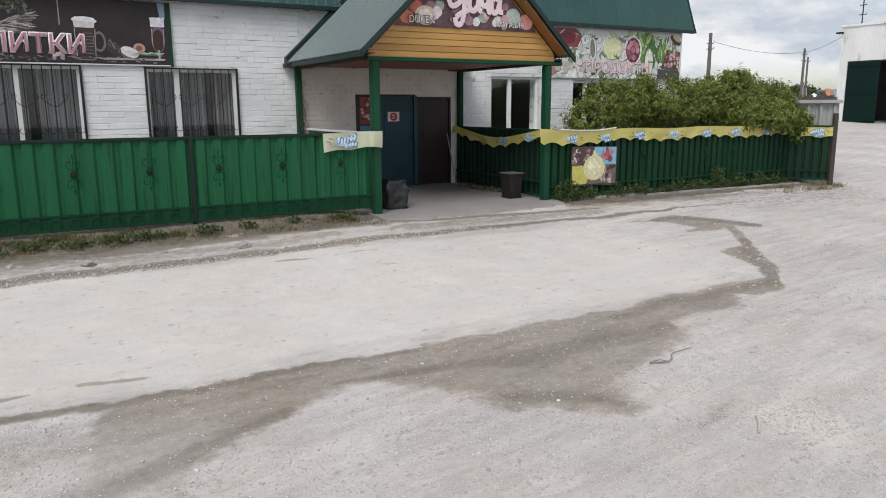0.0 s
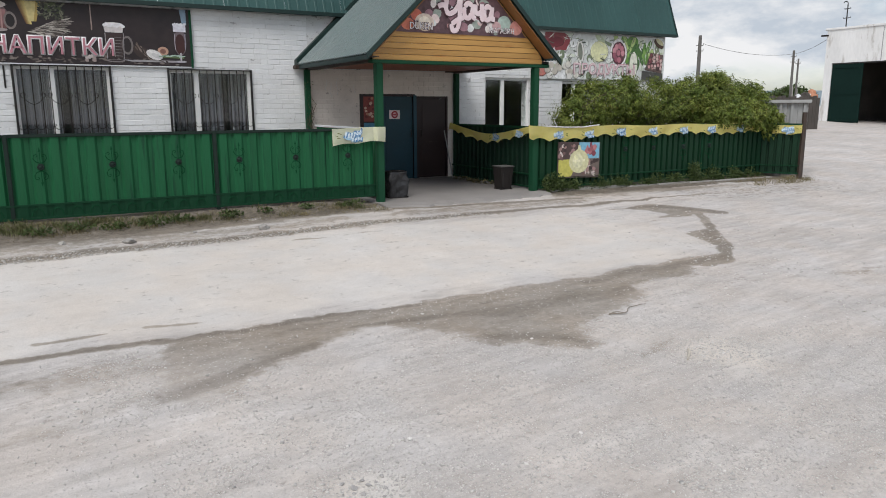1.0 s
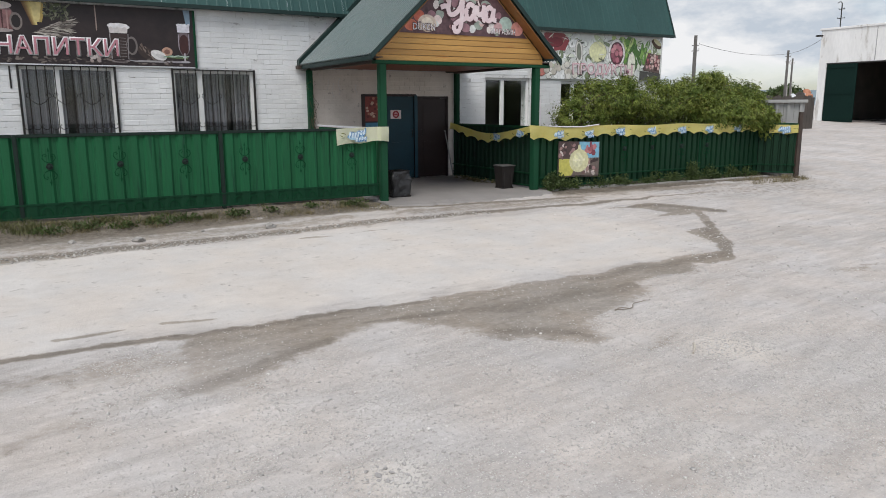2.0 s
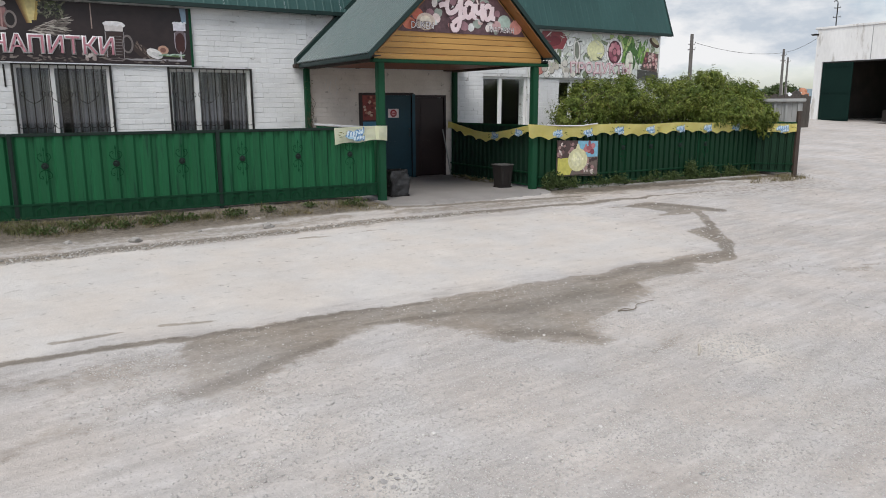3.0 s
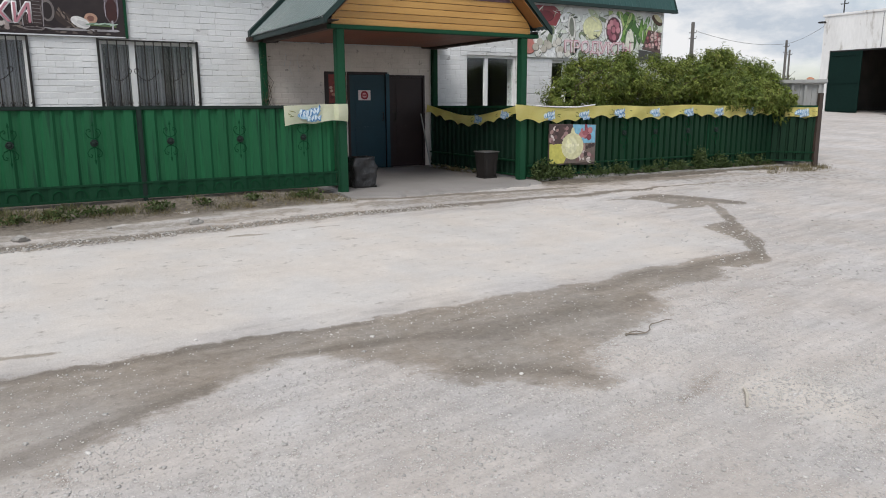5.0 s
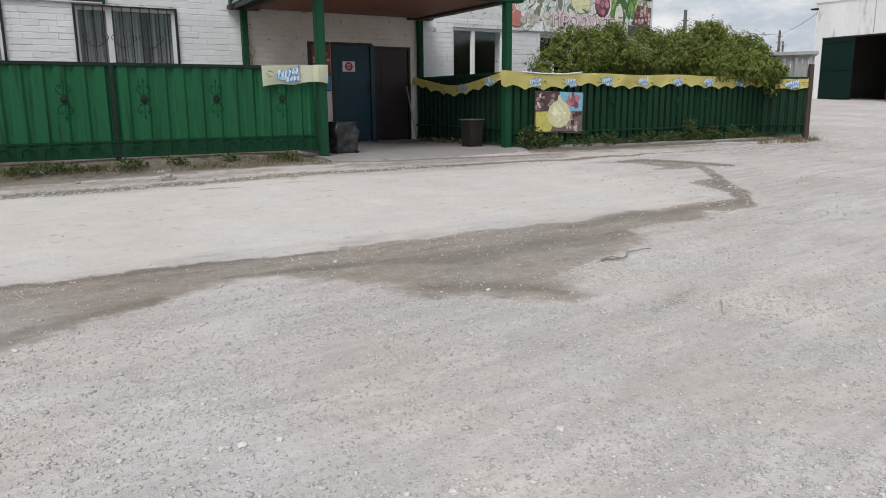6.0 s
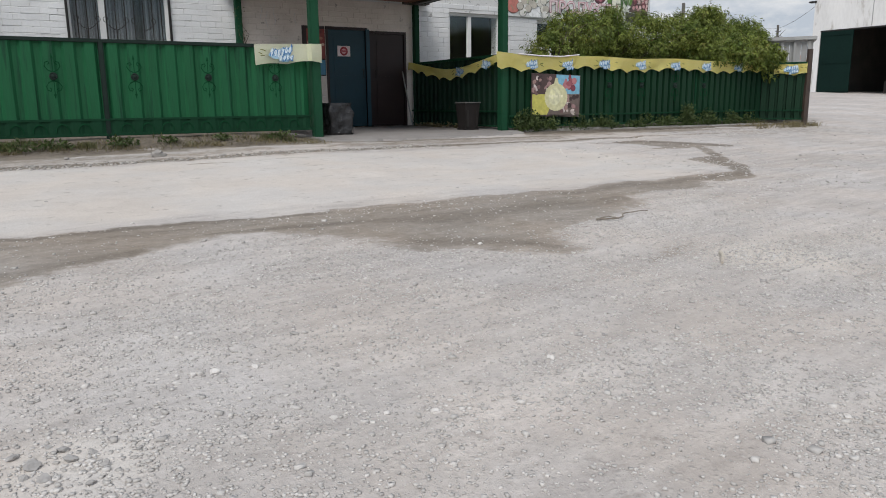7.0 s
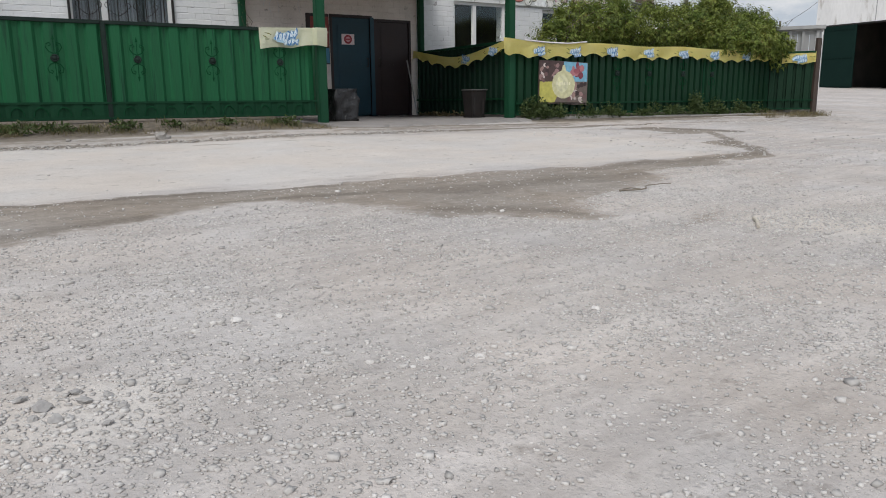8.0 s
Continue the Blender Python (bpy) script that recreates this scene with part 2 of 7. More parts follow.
M = dict(
    ground=ground_surface(),
    white=surface("white_painted_brick", (0.64, 0.645, 0.645), (0.78, 0.785, 0.785), 1.6, 32, 0.75, grime=(0.53, 0.52, 0.50), grime_at=0.64, piece=0.03, island=0.03, bump=0.9, depth=0.012),
    mortar=surface("white_limewashed_mortar", (0.60, 0.60, 0.595), (0.75, 0.75, 0.745), 2.6, 40, 0.85, grime=(0.2, 0.19, 0.18), grime_at=0.56, stretch=(0.8, 1, 1.6), bump=0.8, depth=0.012),
    porch_wall=surface("greige_limewashed_plaster", (0.60, 0.545, 0.495), (0.75, 0.69, 0.635), 2.2, 35, 0.85, grime=(0.26, 0.23, 0.205), grime_at=0.6, bump=0.8, depth=0.012),
    # the upright grime streaks carry dirt and also painted-in rib shading
    fence=surface("green_painted_sheet", (0.0072, 0.071, 0.0275), (0.011, 0.104, 0.0415), 1.6, 30, 0.6, spec=0.25, bump=0.1, depth=0.002, grime=(0.0055, 0.045, 0.021), grime_at=0.55, stretch=(4, 1, 0.22), piece=0.08),
    # darker copy of the fence green: the shrub's shade is put into the colour
    garden_fence=surface("shaded_green_painted_sheet", (0.0023, 0.0225, 0.0092), (0.004, 0.0355, 0.014), 1.6, 30, 0.6, spec=0.25, bump=0.1, depth=0.002, grime=(0.004, 0.028, 0.013), grime_at=0.55, stretch=(1, 1, 0.3), piece=0.08),
    # fence green taken almost to black, with the canopy's shade in the colour
    side_fence=surface("canopy_shaded_green_sheet", (0.003, 0.018, 0.0095), (0.005, 0.026, 0.0135), 2, 30, 0.65, spec=0.2, bump=0.1, depth=0.002, grime=(0.004, 0.01, 0.007), grime_at=0.55),
    fence_dark=surface("dark_green_painted_steel", (0.005, 0.034, 0.0155), (0.008, 0.05, 0.0235), 3, 40, 0.65, spec=0.15, bump=0.15, depth=0.002, grime=(0.05, 0.045, 0.035), grime_at=0.72),
    ornament=surface("dark_green_cast_scroll", (0.005, 0.047, 0.018), (0.007, 0.062, 0.025), 6, 60, 0.9, spec=0.1, bump=0.1),
    boss=surface("sooty_green_cast_boss", (0.008, 0.018, 0.014), (0.018, 0.03, 0.025), 6, 60, 0.7, spec=0.2, bump=0.1),
    post=surface("green_painted_timber", (0.0045, 0.043, 0.019), (0.007, 0.066, 0.029), 4, 60, 0.65, spec=0.25, grime=(0.008, 0.045, 0.024), grime_at=0.62, stretch=(1, 1, 0.3)),
    roof=surface("teal_metal_sheet", (0.019, 0.06, 0.055), (0.029, 0.081, 0.075), 1.2, 20, 0.48, metal=0.1, bump=0.05, depth=0.002, grime=(0.03, 0.09, 0.08), grime_at=0.6, piece=0.06),
    canopy=surface("pale_teal_metal_sheet", (0.038, 0.074, 0.074), (0.058, 0.103, 0.103), 1.2, 20, 0.36, metal=0.0, spec=0.45, bump=0.05, depth=0.002, grime=(0.05, 0.12, 0.11), grime_at=0.6),
    roof_dark=surface("dark_green_roof_trim", (0.006, 0.02, 0.018), (0.01, 0.03, 0.026), 2, 30, 0.5, bump=0.1),
    plank=surface("varnished_pine_plank", (0.36, 0.19, 0.053), (0.52, 0.30, 0.092), 5, 90, 0.45, bump=0.3, depth=0.003, stretch=(0.15, 1, 1), piece=0.1, grime=(0.33, 0.13, 0.03), grime_at=0.6),
    soffit=surface("red_brown_soffit_board", (0.17, 0.055, 0.03), (0.27, 0.10, 0.055), 4, 60, 0.55, stretch=(1, 0.2, 1), piece=0.12),
    rake=surface("red_brown_pine_lining", (0.2, 0.085, 0.03), (0.31, 0.145, 0.05), 5, 80, 0.5, bump=0.2, depth=0.003, stretch=(0.3, 1, 0.3)),
    dark_wood=surface("dark_stained_timber", (0.03, 0.02, 0.016), (0.06, 0.04, 0.03), 4, 60, 0.6),
    iron=surface("black_wrought_iron", (0.018, 0.017, 0.016), (0.035, 0.03, 0.028), 8, 90, 0.55, metal=0.3),
    pvc=surface("white_window_plastic", (0.74, 0.74, 0.73), (0.82, 0.82, 0.81), 3, 30, 0.4, bump=0.03),
    pane=glass("window_glass"),
    # fold shading and the panes' bluish reflection are put into the curtain stripes
    curtain=surface("net_curtain_with_fold_shade", (0.012, 0.012, 0.016), (0.44, 0.44, 0.50), 1.1, 4, 0.9, stretch=(34, 1, 0.12), bump=0),
    # indoor shade is put into this dark wall colour
    room=surface("room_shade_plaster", (0.06, 0.06, 0.062), (0.10, 0.098, 0.097), 2, 30, 0.9),
    blue_door=surface("blue_painted_steel_door", (0.007, 0.037, 0.054), (0.012, 0.056, 0.079), 2, 40, 0.5, bump=0.1, grime=(0.008, 0.043, 0.064), grime_at=0.62),
    # lighter copy of the door blue: light on the edge is put into the colour
    blue_trim=surface("lit_blue_door_edge", (0.013, 0.05, 0.072), (0.02, 0.072, 0.10), 3, 40, 0.5, bump=0.1),
    brown_door=surface("dark_brown_steel_door", (0.02, 0.0115, 0.0115), (0.034, 0.02, 0.02), 3, 40, 0.5, bump=0.1),
    concrete=surface("worn_concrete", (0.24, 0.228, 0.21), (0.36, 0.345, 0.325), 1.4, 45, 0.9, grime=(0.2, 0.19, 0.175), grime_at=0.6, depth=0.006),
    slab=surface("smooth_grey_concrete", (0.2, 0.187, 0.176), (0.275, 0.258, 0.245), 1.2, 45, 0.8, grime=(0.22, 0.2, 0.185), grime_at=0.62, depth=0.005),
    stone=surface("limestone_grit", (0.43, 0.408, 0.385), (0.58, 0.557, 0.533), 9, 120, 0.92, island=0.2),
    chip=surface("grey_broken_limestone", (0.27, 0.258, 0.248), (0.42, 0.405, 0.39), 20, 120, 0.92),
    gutter=surface("dull_gutter_pebble", (0.33, 0.31, 0.285), (0.45, 0.425, 0.395), 9, 120, 0.9, island=0.25),
    boulder=surface("grey_fieldstone", (0.2, 0.19, 0.175), (0.38, 0.36, 0.335), 14, 120, 0.9),
    leaf=surface("shrub_leaf", (0.058, 0.108, 0.016), (0.22, 0.25, 0.055), 2.6, 9, 0.55, grime=(0.18, 0.10, 0.03), grime_at=0.58, island=0.6, bump=0, spec=0.25),
    weed=surface("weed_leaf", (0.036, 0.064, 0.018), (0.088, 0.118, 0.034), 3.0, 25, 0.55, island=0.35, bump=0),
    dry=surface("dry_grass", (0.095, 0.085, 0.035), (0.22, 0.18, 0.10), 3.0, 25, 0.8, island=0.4, bump=0),
    verge=surface("verge_grass", (0.05, 0.066, 0.02), (0.135, 0.13, 0.05), 2.4, 20, 0.7, grime=(0.14, 0.11, 0.06), grime_at=0.55, island=0.4, bump=0),
    bark=surface("shrub_bark", (0.07, 0.05, 0.035), (0.14, 0.11, 0.08), 20, 90, 0.9),
    bag=surface("black_bin_liner", (0.016, 0.016, 0.017), (0.04, 0.04, 0.042), 9, 40, 0.3, bump=1.0, depth=0.03),
    bin=surface("dark_brown_bin_plastic", (0.013, 0.011, 0.0105), (0.025, 0.021, 0.0195), 6, 60, 0.6, spec=0.25),
    lid=surface("grey_bin_lid", (0.09, 0.087, 0.085), (0.14, 0.135, 0.13), 6, 60, 0.6),
    ink=printed("printed_vinyl"),
    sign_back=surface("dark_print_ground", (0.016, 0.011, 0.012), (0.035, 0.024, 0.024), 2.5, 12, 0.5, bump=0, grime=(0.06, 0.03, 0.03), grime_at=0.66),
    food_back=surface("pale_print_ground", (0.54, 0.56, 0.53), (0.70, 0.71, 0.70), 3.5, 14, 0.5, bump=0, grime=(0.3, 0.34, 0.24), grime_at=0.62),
    dark_back=surface("mauve_print_ground", (0.05, 0.025, 0.03), (0.16, 0.09, 0.1), 4, 16, 0.5, bump=0),
    poster_back=surface("grey_brown_print_ground", (0.10, 0.08, 0.075), (0.25, 0.20, 0.18), 5, 16, 0.5, bump=0),
    pink=surface("pink_print_letters", (0.42, 0.18, 0.22), (0.52, 0.24, 0.28), 2, 12, 0.5, bump=0),
    rim=surface("white_print_outline", (0.68, 0.64, 0.65), (0.78, 0.75, 0.76), 2, 12, 0.5, bump=0),
    pale_rose=surface("pale_rose_print", (0.66, 0.50, 0.53), (0.78, 0.68, 0.69), 5, 14, 0.5, bump=0),
    banner=surface("yellow_banner_cloth", (0.82, 0.71, 0.21), (0.88, 0.79, 0.32), 3, 40, 0.7, bump=0.1, grime=(0.6, 0.5, 0.18), grime_at=0.66),
    banner_pale=surface("faded_cream_banner_cloth", (0.80, 0.81, 0.58), (0.87, 0.87, 0.70), 3, 40, 0.7, bump=0.1),
    hangar=surface("whitewashed_hangar_wall", (0.66, 0.655, 0.64), (0.84, 0.835, 0.82), 0.6, 9, 0.85, stretch=(1, 1, 0.3), grime=(0.40, 0.37, 0.33), grime_at=0.56, depth=0.02),
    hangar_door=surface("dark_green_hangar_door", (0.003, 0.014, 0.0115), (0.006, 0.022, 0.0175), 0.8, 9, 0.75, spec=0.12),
    shed=surface("grey_weathered_sheet", (0.27, 0.27, 0.265), (0.42, 0.42, 0.41), 0.8, 12, 0.6, metal=0.2, stretch=(1, 1, 0.3)),
    # real boards outside; inside the hangar this dark colour stands for shade
    old_wall=surface("weathered_boards_and_indoor_shade", (0.05, 0.045, 0.04), (0.10, 0.085, 0.075), 1.5, 15, 0.9),
    pole=surface("grey_weathered_pole", (0.09, 0.085, 0.08), (0.16, 0.15, 0.14), 4, 40, 0.9),
    orange=surface("faded_orange_tarpaulin", (0.36, 0.15, 0.085), (0.46, 0.22, 0.13), 3, 20, 0.7),
    hill=surface("hazy_far_hill", (0.17, 0.22, 0.25), (0.22, 0.27, 0.29), 0.01, 0.1, 1.0, bump=0),
    twig=surface("dry_grey_twig", (0.17, 0.145, 0.115), (0.27, 0.235, 0.19), 30, 160, 0.9),
    sliver=surface("pale_bare_wood", (0.4, 0.36, 0.3), (0.54, 0.49, 0.42), 20, 120, 0.85, stretch=(1, 1, 1)),
    strip=surface("pale_rail_strip", (0.55, 0.56, 0.58), (0.68, 0.69, 0.7), 4, 40, 0.5, bump=0.05),
)

for key in ("leaf", "weed"):      # light shows through leaves
    nt = M[key].node_tree
    pr, out = nt.nodes["Principled BSDF"], nt.nodes["Material Output"]
    tr, ms = nt.nodes.new("ShaderNodeBsdfTranslucent"), nt.nodes.new("ShaderNodeMixShader")
    nt.links.new(pr.inputs["Base Color"].links[0].from_socket, tr.inputs["Color"])
    ms.inputs[0].default_value = 0.22
    nt.links.new(pr.outputs[0], ms.inputs[1])
    nt.links.new(tr.outputs[0], ms.inputs[2])
    nt.links.new(ms.outputs[0], out.inputs["Surface"])

# ---- building helpers ----
ORIGIN = {}


def thing(name, label, category, base=(0, 0, 0), group="", kind=""):
    ob = new(name)
    ob.location = base
    ORIGIN[ob] = Vector(base)
    return tagged(ob, label, category, group, kind)


def solid(name, bm, material, smooth=False):
    me = bpy.data.meshes.new(name)
    bm.normal_update()
    if smooth:
        for f in bm.faces:
            f.smooth = True
    bm.to_mesh(me)
    bm.free()
    me.materials.append(material)
    return me


def part(name, bm, material, parent, label="", smooth=False):
    """One mesh under a thing or a part. Its vertices are given in world metres."""
    o = ORIGIN[parent]
    bmesh.ops.translate(bm, vec=-o, verts=bm.verts)
    ob = new(name, solid(name, bm, material, smooth))
    ob.parent = parent
    ORIGIN[ob] = o
    return tagged(ob, label)


def lone(name, bm, material, label, category, group="", kind="", smooth=False):
    ob = new(name, solid(name, bm, material, smooth))
    ORIGIN[ob] = Vector((0, 0, 0))
    return tagged(ob, label, category, group, kind)


def np_mesh(name, verts, faces, material):
    """A mesh from arrays: faces all have the same number of corners."""
    me = bpy.data.meshes.new(name)
    k = faces.shape[1]
    me.vertices.add(len(verts))
    me.vertices.foreach_set("co", np.ascontiguousarray(verts, dtype=np.float32).ravel())
    me.loops.add(faces.size)
    me.loops.foreach_set("vertex_index", np.ascontiguousarray(faces, dtype=np.int32).ravel())
    me.polygons.add(len(faces))
    me.polygons.foreach_set("loop_start", np.arange(0, faces.size, k, dtype=np.int32))
    me.update(calc_edges=True)
    me.validate()
    me.materials.append(material)
    return me


def box(bm, x0, x1, y0, y1, z0, z1, bevel=0.0, turn=None):
    vs = [bm.verts.new((x, y, z)) for z in (z0, z1) for y in (y0, y1) for x in (x0, x1)]
    fs = [bm.faces.new([vs[i] for i in q]) for q in ((0, 2, 3, 1), (4, 5, 7, 6), (0, 1, 5, 4), (2, 6, 7, 3), (0, 4, 6, 2), (1, 3, 7, 5))]
    if turn is not None:
        bmesh.ops.transform(bm, matrix=turn, verts=vs)
    if bevel:
        bmesh.ops.bevel(bm, geom=list({e for f in fs for e in f.edges}), offset=bevel, segments=2, affect="EDGES")
    return bm


def B(*a, **k):
    return box(bmesh.new(), *a, **k)


def tube(bm, pts, r, seg=8, r_end=None, caps=True):
    """A round bar along points; r may taper to r_end."""
    pts = [Vector(p) for p in pts]
    rings = []
    for i, p in enumerate(pts):
        d = (pts[min(i + 1, len(pts) - 1)] - pts[max(i - 1, 0)]).normalized()
        s = d.orthogonal().normalized() if abs(d.z) > 0.9 else d.cross(Vector((0, 0, 1))).normalized()
        u = d.cross(s)
        rr = r if r_end is None else r + (r_end - r) * i / max(len(pts) - 1, 1)
        rings.append([bm.verts.new(p + rr * (math.cos(a) * s + math.sin(a) * u)) for a in (2 * math.pi * k / seg for k in range(seg))])
    for a, b in zip(rings, rings[1:]):
        for k in range(seg):
            bm.faces.new((a[k], a[(k + 1) % seg], b[(k + 1) % seg], b[k]))
    if caps:
        bm.faces.new(rings[0])
        bm.faces.new(rings[-1][::-1])
    return bm


def T(pts, r, seg=8, r_end=None):
    return tube(bmesh.new(), pts, r, seg, r_end)


def sheet(bm, x0, x1, z0, z1, y, pitch, deep, crest=0.45, thick=0.002, along=None, slope=0.15):
    """Trapezoid-ribbed sheet in the plane y, ribs upright, crests towards -y. along(x, y) maps the plan if the sheet is turned."""
    prof, x, s = [], x0, pitch * slope
    while x < x1 - 1e-6:
        for dx, dy in ((0, 0), (pitch * (1 - crest) / 2, 0), (pitch * (1 - crest) / 2 + s, -deep), (pitch * (1 + crest) / 2 - s, -deep), (pitch * (1 + crest) / 2, 0)):
            if x + dx < x1:
                prof.append((x + dx, y + dy))
        x += pitch
    prof.append((x1, y))
    rows = []
    for off in (0, thick):
        line = [along(px, py + off) if along else (px, py + off) for px, py in prof]
        rows.append([[bm.verts.new((px, py, z)) for px, py in line] for z in (z0, z1)])
    for (lo, hi), flip in ((rows[0], False), (rows[1], True)):
        for i in range(len(prof) - 1):
            q = (lo[i], lo[i + 1], hi[i + 1], hi[i])
            bm.faces.new(q[::-1] if flip else q)
    for k in (0, 1):
        for i in range(len(prof) - 1):
            bm.faces.new((rows[0][k][i], rows[0][k][i + 1], rows[1][k][i + 1], rows[1][k][i]))
    return bm


def vnoise(x, y, scale, seed=0):
    """Smooth value noise on a lattice, 0 to 1."""
    tab = np.random.RandomState(seed + 17).rand(64, 64)
    u, v = x * scale, y * scale
    i, j = np.floor(u).astype(int), np.floor(v).astype(int)
    f, g = u - i, v - j
    f, g = f * f * (3 - 2 * f), g * g * (3 - 2 * g)
    i0, i1, j0, j1 = i % 64, (i + 1) % 64, j % 64, (j + 1) % 64
    return (tab[i0, j0] * (1 - f) + tab[i1, j0] * f) * (1 - g) + (tab[i0, j1] * (1 - f) + tab[i1, j1] * f) * g


# ---- ground ----
def height(x, y):
    """The yard climbs gently towards the shop, with a low bank of soil under the gate fence."""
    x, y = np.asarray(x, float), np.asarray(y, float)
    yy = np.maximum(y, 0)
    z = np.where(yy < 10.6, 0.07 + 0.0071 * yy + 0.00239 * yy * yy, 0.414 + 0.05 * (np.minimum(yy, 27) - 10.6))
    z = z + 0.035 * np.exp(-((yy - 4.7) / 1.2) ** 2)          # the crown of the drive
    z = z + 0.008 * np.clip(x - 16, 0, 24)
    bank = np.exp(-((y - 10.65) / 0.42) ** 2) * 1 / (1 + np.exp(np.clip((x - 4.35) * 9, -50, 50))) * (0.10 + 0.05 * (vnoise(x, y, 1.7, 3) - 0.5))
    z = z + bank
    z = np.where((x > 4.7) & (x < 8.3) & (y > 10.5) & (y < 15), np.minimum(z, 0.36), z)
    near = np.exp(-((x - 3) / 14) ** 2 - ((y - 4) / 12) ** 2)
    z = z + near * (0.035 * (vnoise(x, y, 0.55, 5) - 0.5) + 0.016 * (vnoise(x, y, 2.3, 6) - 0.5) + 0.006 * (vnoise(x, y, 9, 7) - 0.5))
    return z


def gz(x, y):
    return float(height(np.array([x]), np.array([y]))[0])


def strokes(x, y, path, low=0.16):
    """How deep a place lies in a chain of strokes (x, y, half-width): 1 inside, 0 outside; low: how softly it dries out downhill."""
    best = np.full(x.shape, -9.0)
    for (ax, ay, ar), (bx, by, br) in zip(path, path[1:]):
        dx, dy = bx - ax, by - ay
        t = np.clip(((x - ax) * dx + (y - ay) * dy) / (dx * dx + dy * dy + 1e-9), 0, 1)
        d = np.hypot(x - ax - t * dx, y - ay - t * dy)
        r = ar + t * (br - ar)
        soft = np.where(y > ay + t * dy, 0.16, low)
        best = np.maximum(best, (r - d) / np.maximum(np.minimum(r, soft), 0.03))
    return np.clip(0.5 + 0.5 * best, 0, 1)


def shore(x, y, outline):
    """Metres that a place lies inside a closed outline (negative outside)."""
    best, inside = np.full(x.shape, 1e9), np.zeros(x.shape, bool)
    for (ax, ay), (bx, by) in zip(outline, outline[1:] + outline[:1]):
        dx, dy = bx - ax, by - ay
        t = np.clip(((x - ax) * dx + (y - ay) * dy) / (dx * dx + dy * dy), 0, 1)
        best = np.minimum(best, np.hypot(x - ax - t * dx, y - ay - t * dy))
        if dy:
            inside ^= ((ay > y) != (by > y)) & (x < ax + dx * (y - ay) / dy)
    return np.where(inside, best, -best)


# the damp sheet: its upper bank along the wheel track, then back along the drying lower bank
UPPER_BANK = [(0.26, 4.93), (0.66, 5.06), (1.08, 5.1), (1.5, 5.1), (1.95, 5.08), (2.4, 5.03), (2.92, 5.04), (3.5, 5.02), (3.7, 5.1), (4.15, 5.0), (4.85, 5.05), (5.35, 5.16), (5.8, 5.19), (6.3, 5.22), (6.66, 5.27)]
LOWER_BANK = [(6.3, 4.86), (5.8, 4.56), (5.4, 4.64), (5.02, 4.47), (4.86, 4.2), (4.35, 4.0), (3.9, 3.85), (3.63, 3.76), (3.48, 3.55), (3.43, 3.3), (3.2, 3.25), (3.05, 3.38), (2.78, 3.58), (2.55, 3.68), (2.48, 3.95),
              (2.3, 4.22), (2.05, 4.42), (1.75, 4.49), (1.5, 4.41), (1.12, 4.18), (0.75, 3.96), (0.4, 3.76), (0.12, 3.72), (-0.05, 3.8), (0.02, 4.1), (0.08, 4.4), (0.13, 4.72)]
HOOK = [(9.61, 7.55), (9.13, 6.97), (8.5, 6.25), (8.02, 5.74), (7.36, 5.1), (6.88, 4.7), (6.43, 4.74), (6.2, 4.95), (6.57, 5.27), (6.85, 5.21), (7.12, 5.17), (7.48, 5.57), (7.72, 5.95), (7.9, 6.4), (8.45, 6.47), (8.85, 6.98), (9.4, 7.6)]
ARC = [(7.9, 8.48), (8.66, 8.5), (9.44, 8.66), (9.8, 8.2), (10.1, 7.4), (9.86, 7.28), (9.56, 7.52), (9.05, 7.5), (8.33, 7.53), (9.0, 7.76), (8.9, 8.1), (8.6, 8.36)]
WET = []
WET.append([(8.4, 10.05, 0.1), (9.6, 9.98, 0.2), (10.6, 9.85, 0.22), (11.4, 9.8, 0.15), (12.2, 9.8, 0.1)])
WET.append([(8.3, 10.3, 0.12), (9.6, 10.28, 0.16), (11.2, 10.25, 0.14), (12.6, 10.15, 0.08)])
WET.append([(-1.6, 5.12, 0.05), (-0.35, 5.04, 0.06), (0.0, 4.99, 0.065), (0.3, 4.96, 0.08), (0.66, 5.03, 0.06)])
WET.append([(0.14, 5.44, 0.042), (0.35, 5.41, 0.036), (0.6, 5.4, 0.02)])
WET.append([(-0.7, 5.42, 0.04), (-0.36, 5.43, 0.04), (-0.19, 5.44, 0.02)])
WET.append([(-5, 8.58, 0.17), (-0.43, 8.82, 0.17), (1.3, 8.92, 0.17), (3.5, 9.0, 0.16), (5.3, 9.08, 0.12), (7.0, 9.05, 0.11), (8.6, 9.0, 0.1), (10.2, 9.06, 0.06), (11.8, 9.07, 0.03)])
WET.append([(-5, 9.52, 0.3), (0.4, 9.7, 0.27), (2.2, 9.9, 0.18), (4.6, 10.03, 0.12)])
WET.append([(4.8, 10.02, 0.09), (5.9, 9.9, 0.1), (7.4, 9.72, 0.1), (8.6, 9.66, 0.06)])
WET.append([(2.45, 8.45, 0.03), (2.7, 8.42, 0.05), (2.95, 8.36, 0.015)])
WET.append([(3.2, 8.42, 0.02), (3.55, 8.46, 0.03), (3.8, 8.46, 0.01)])

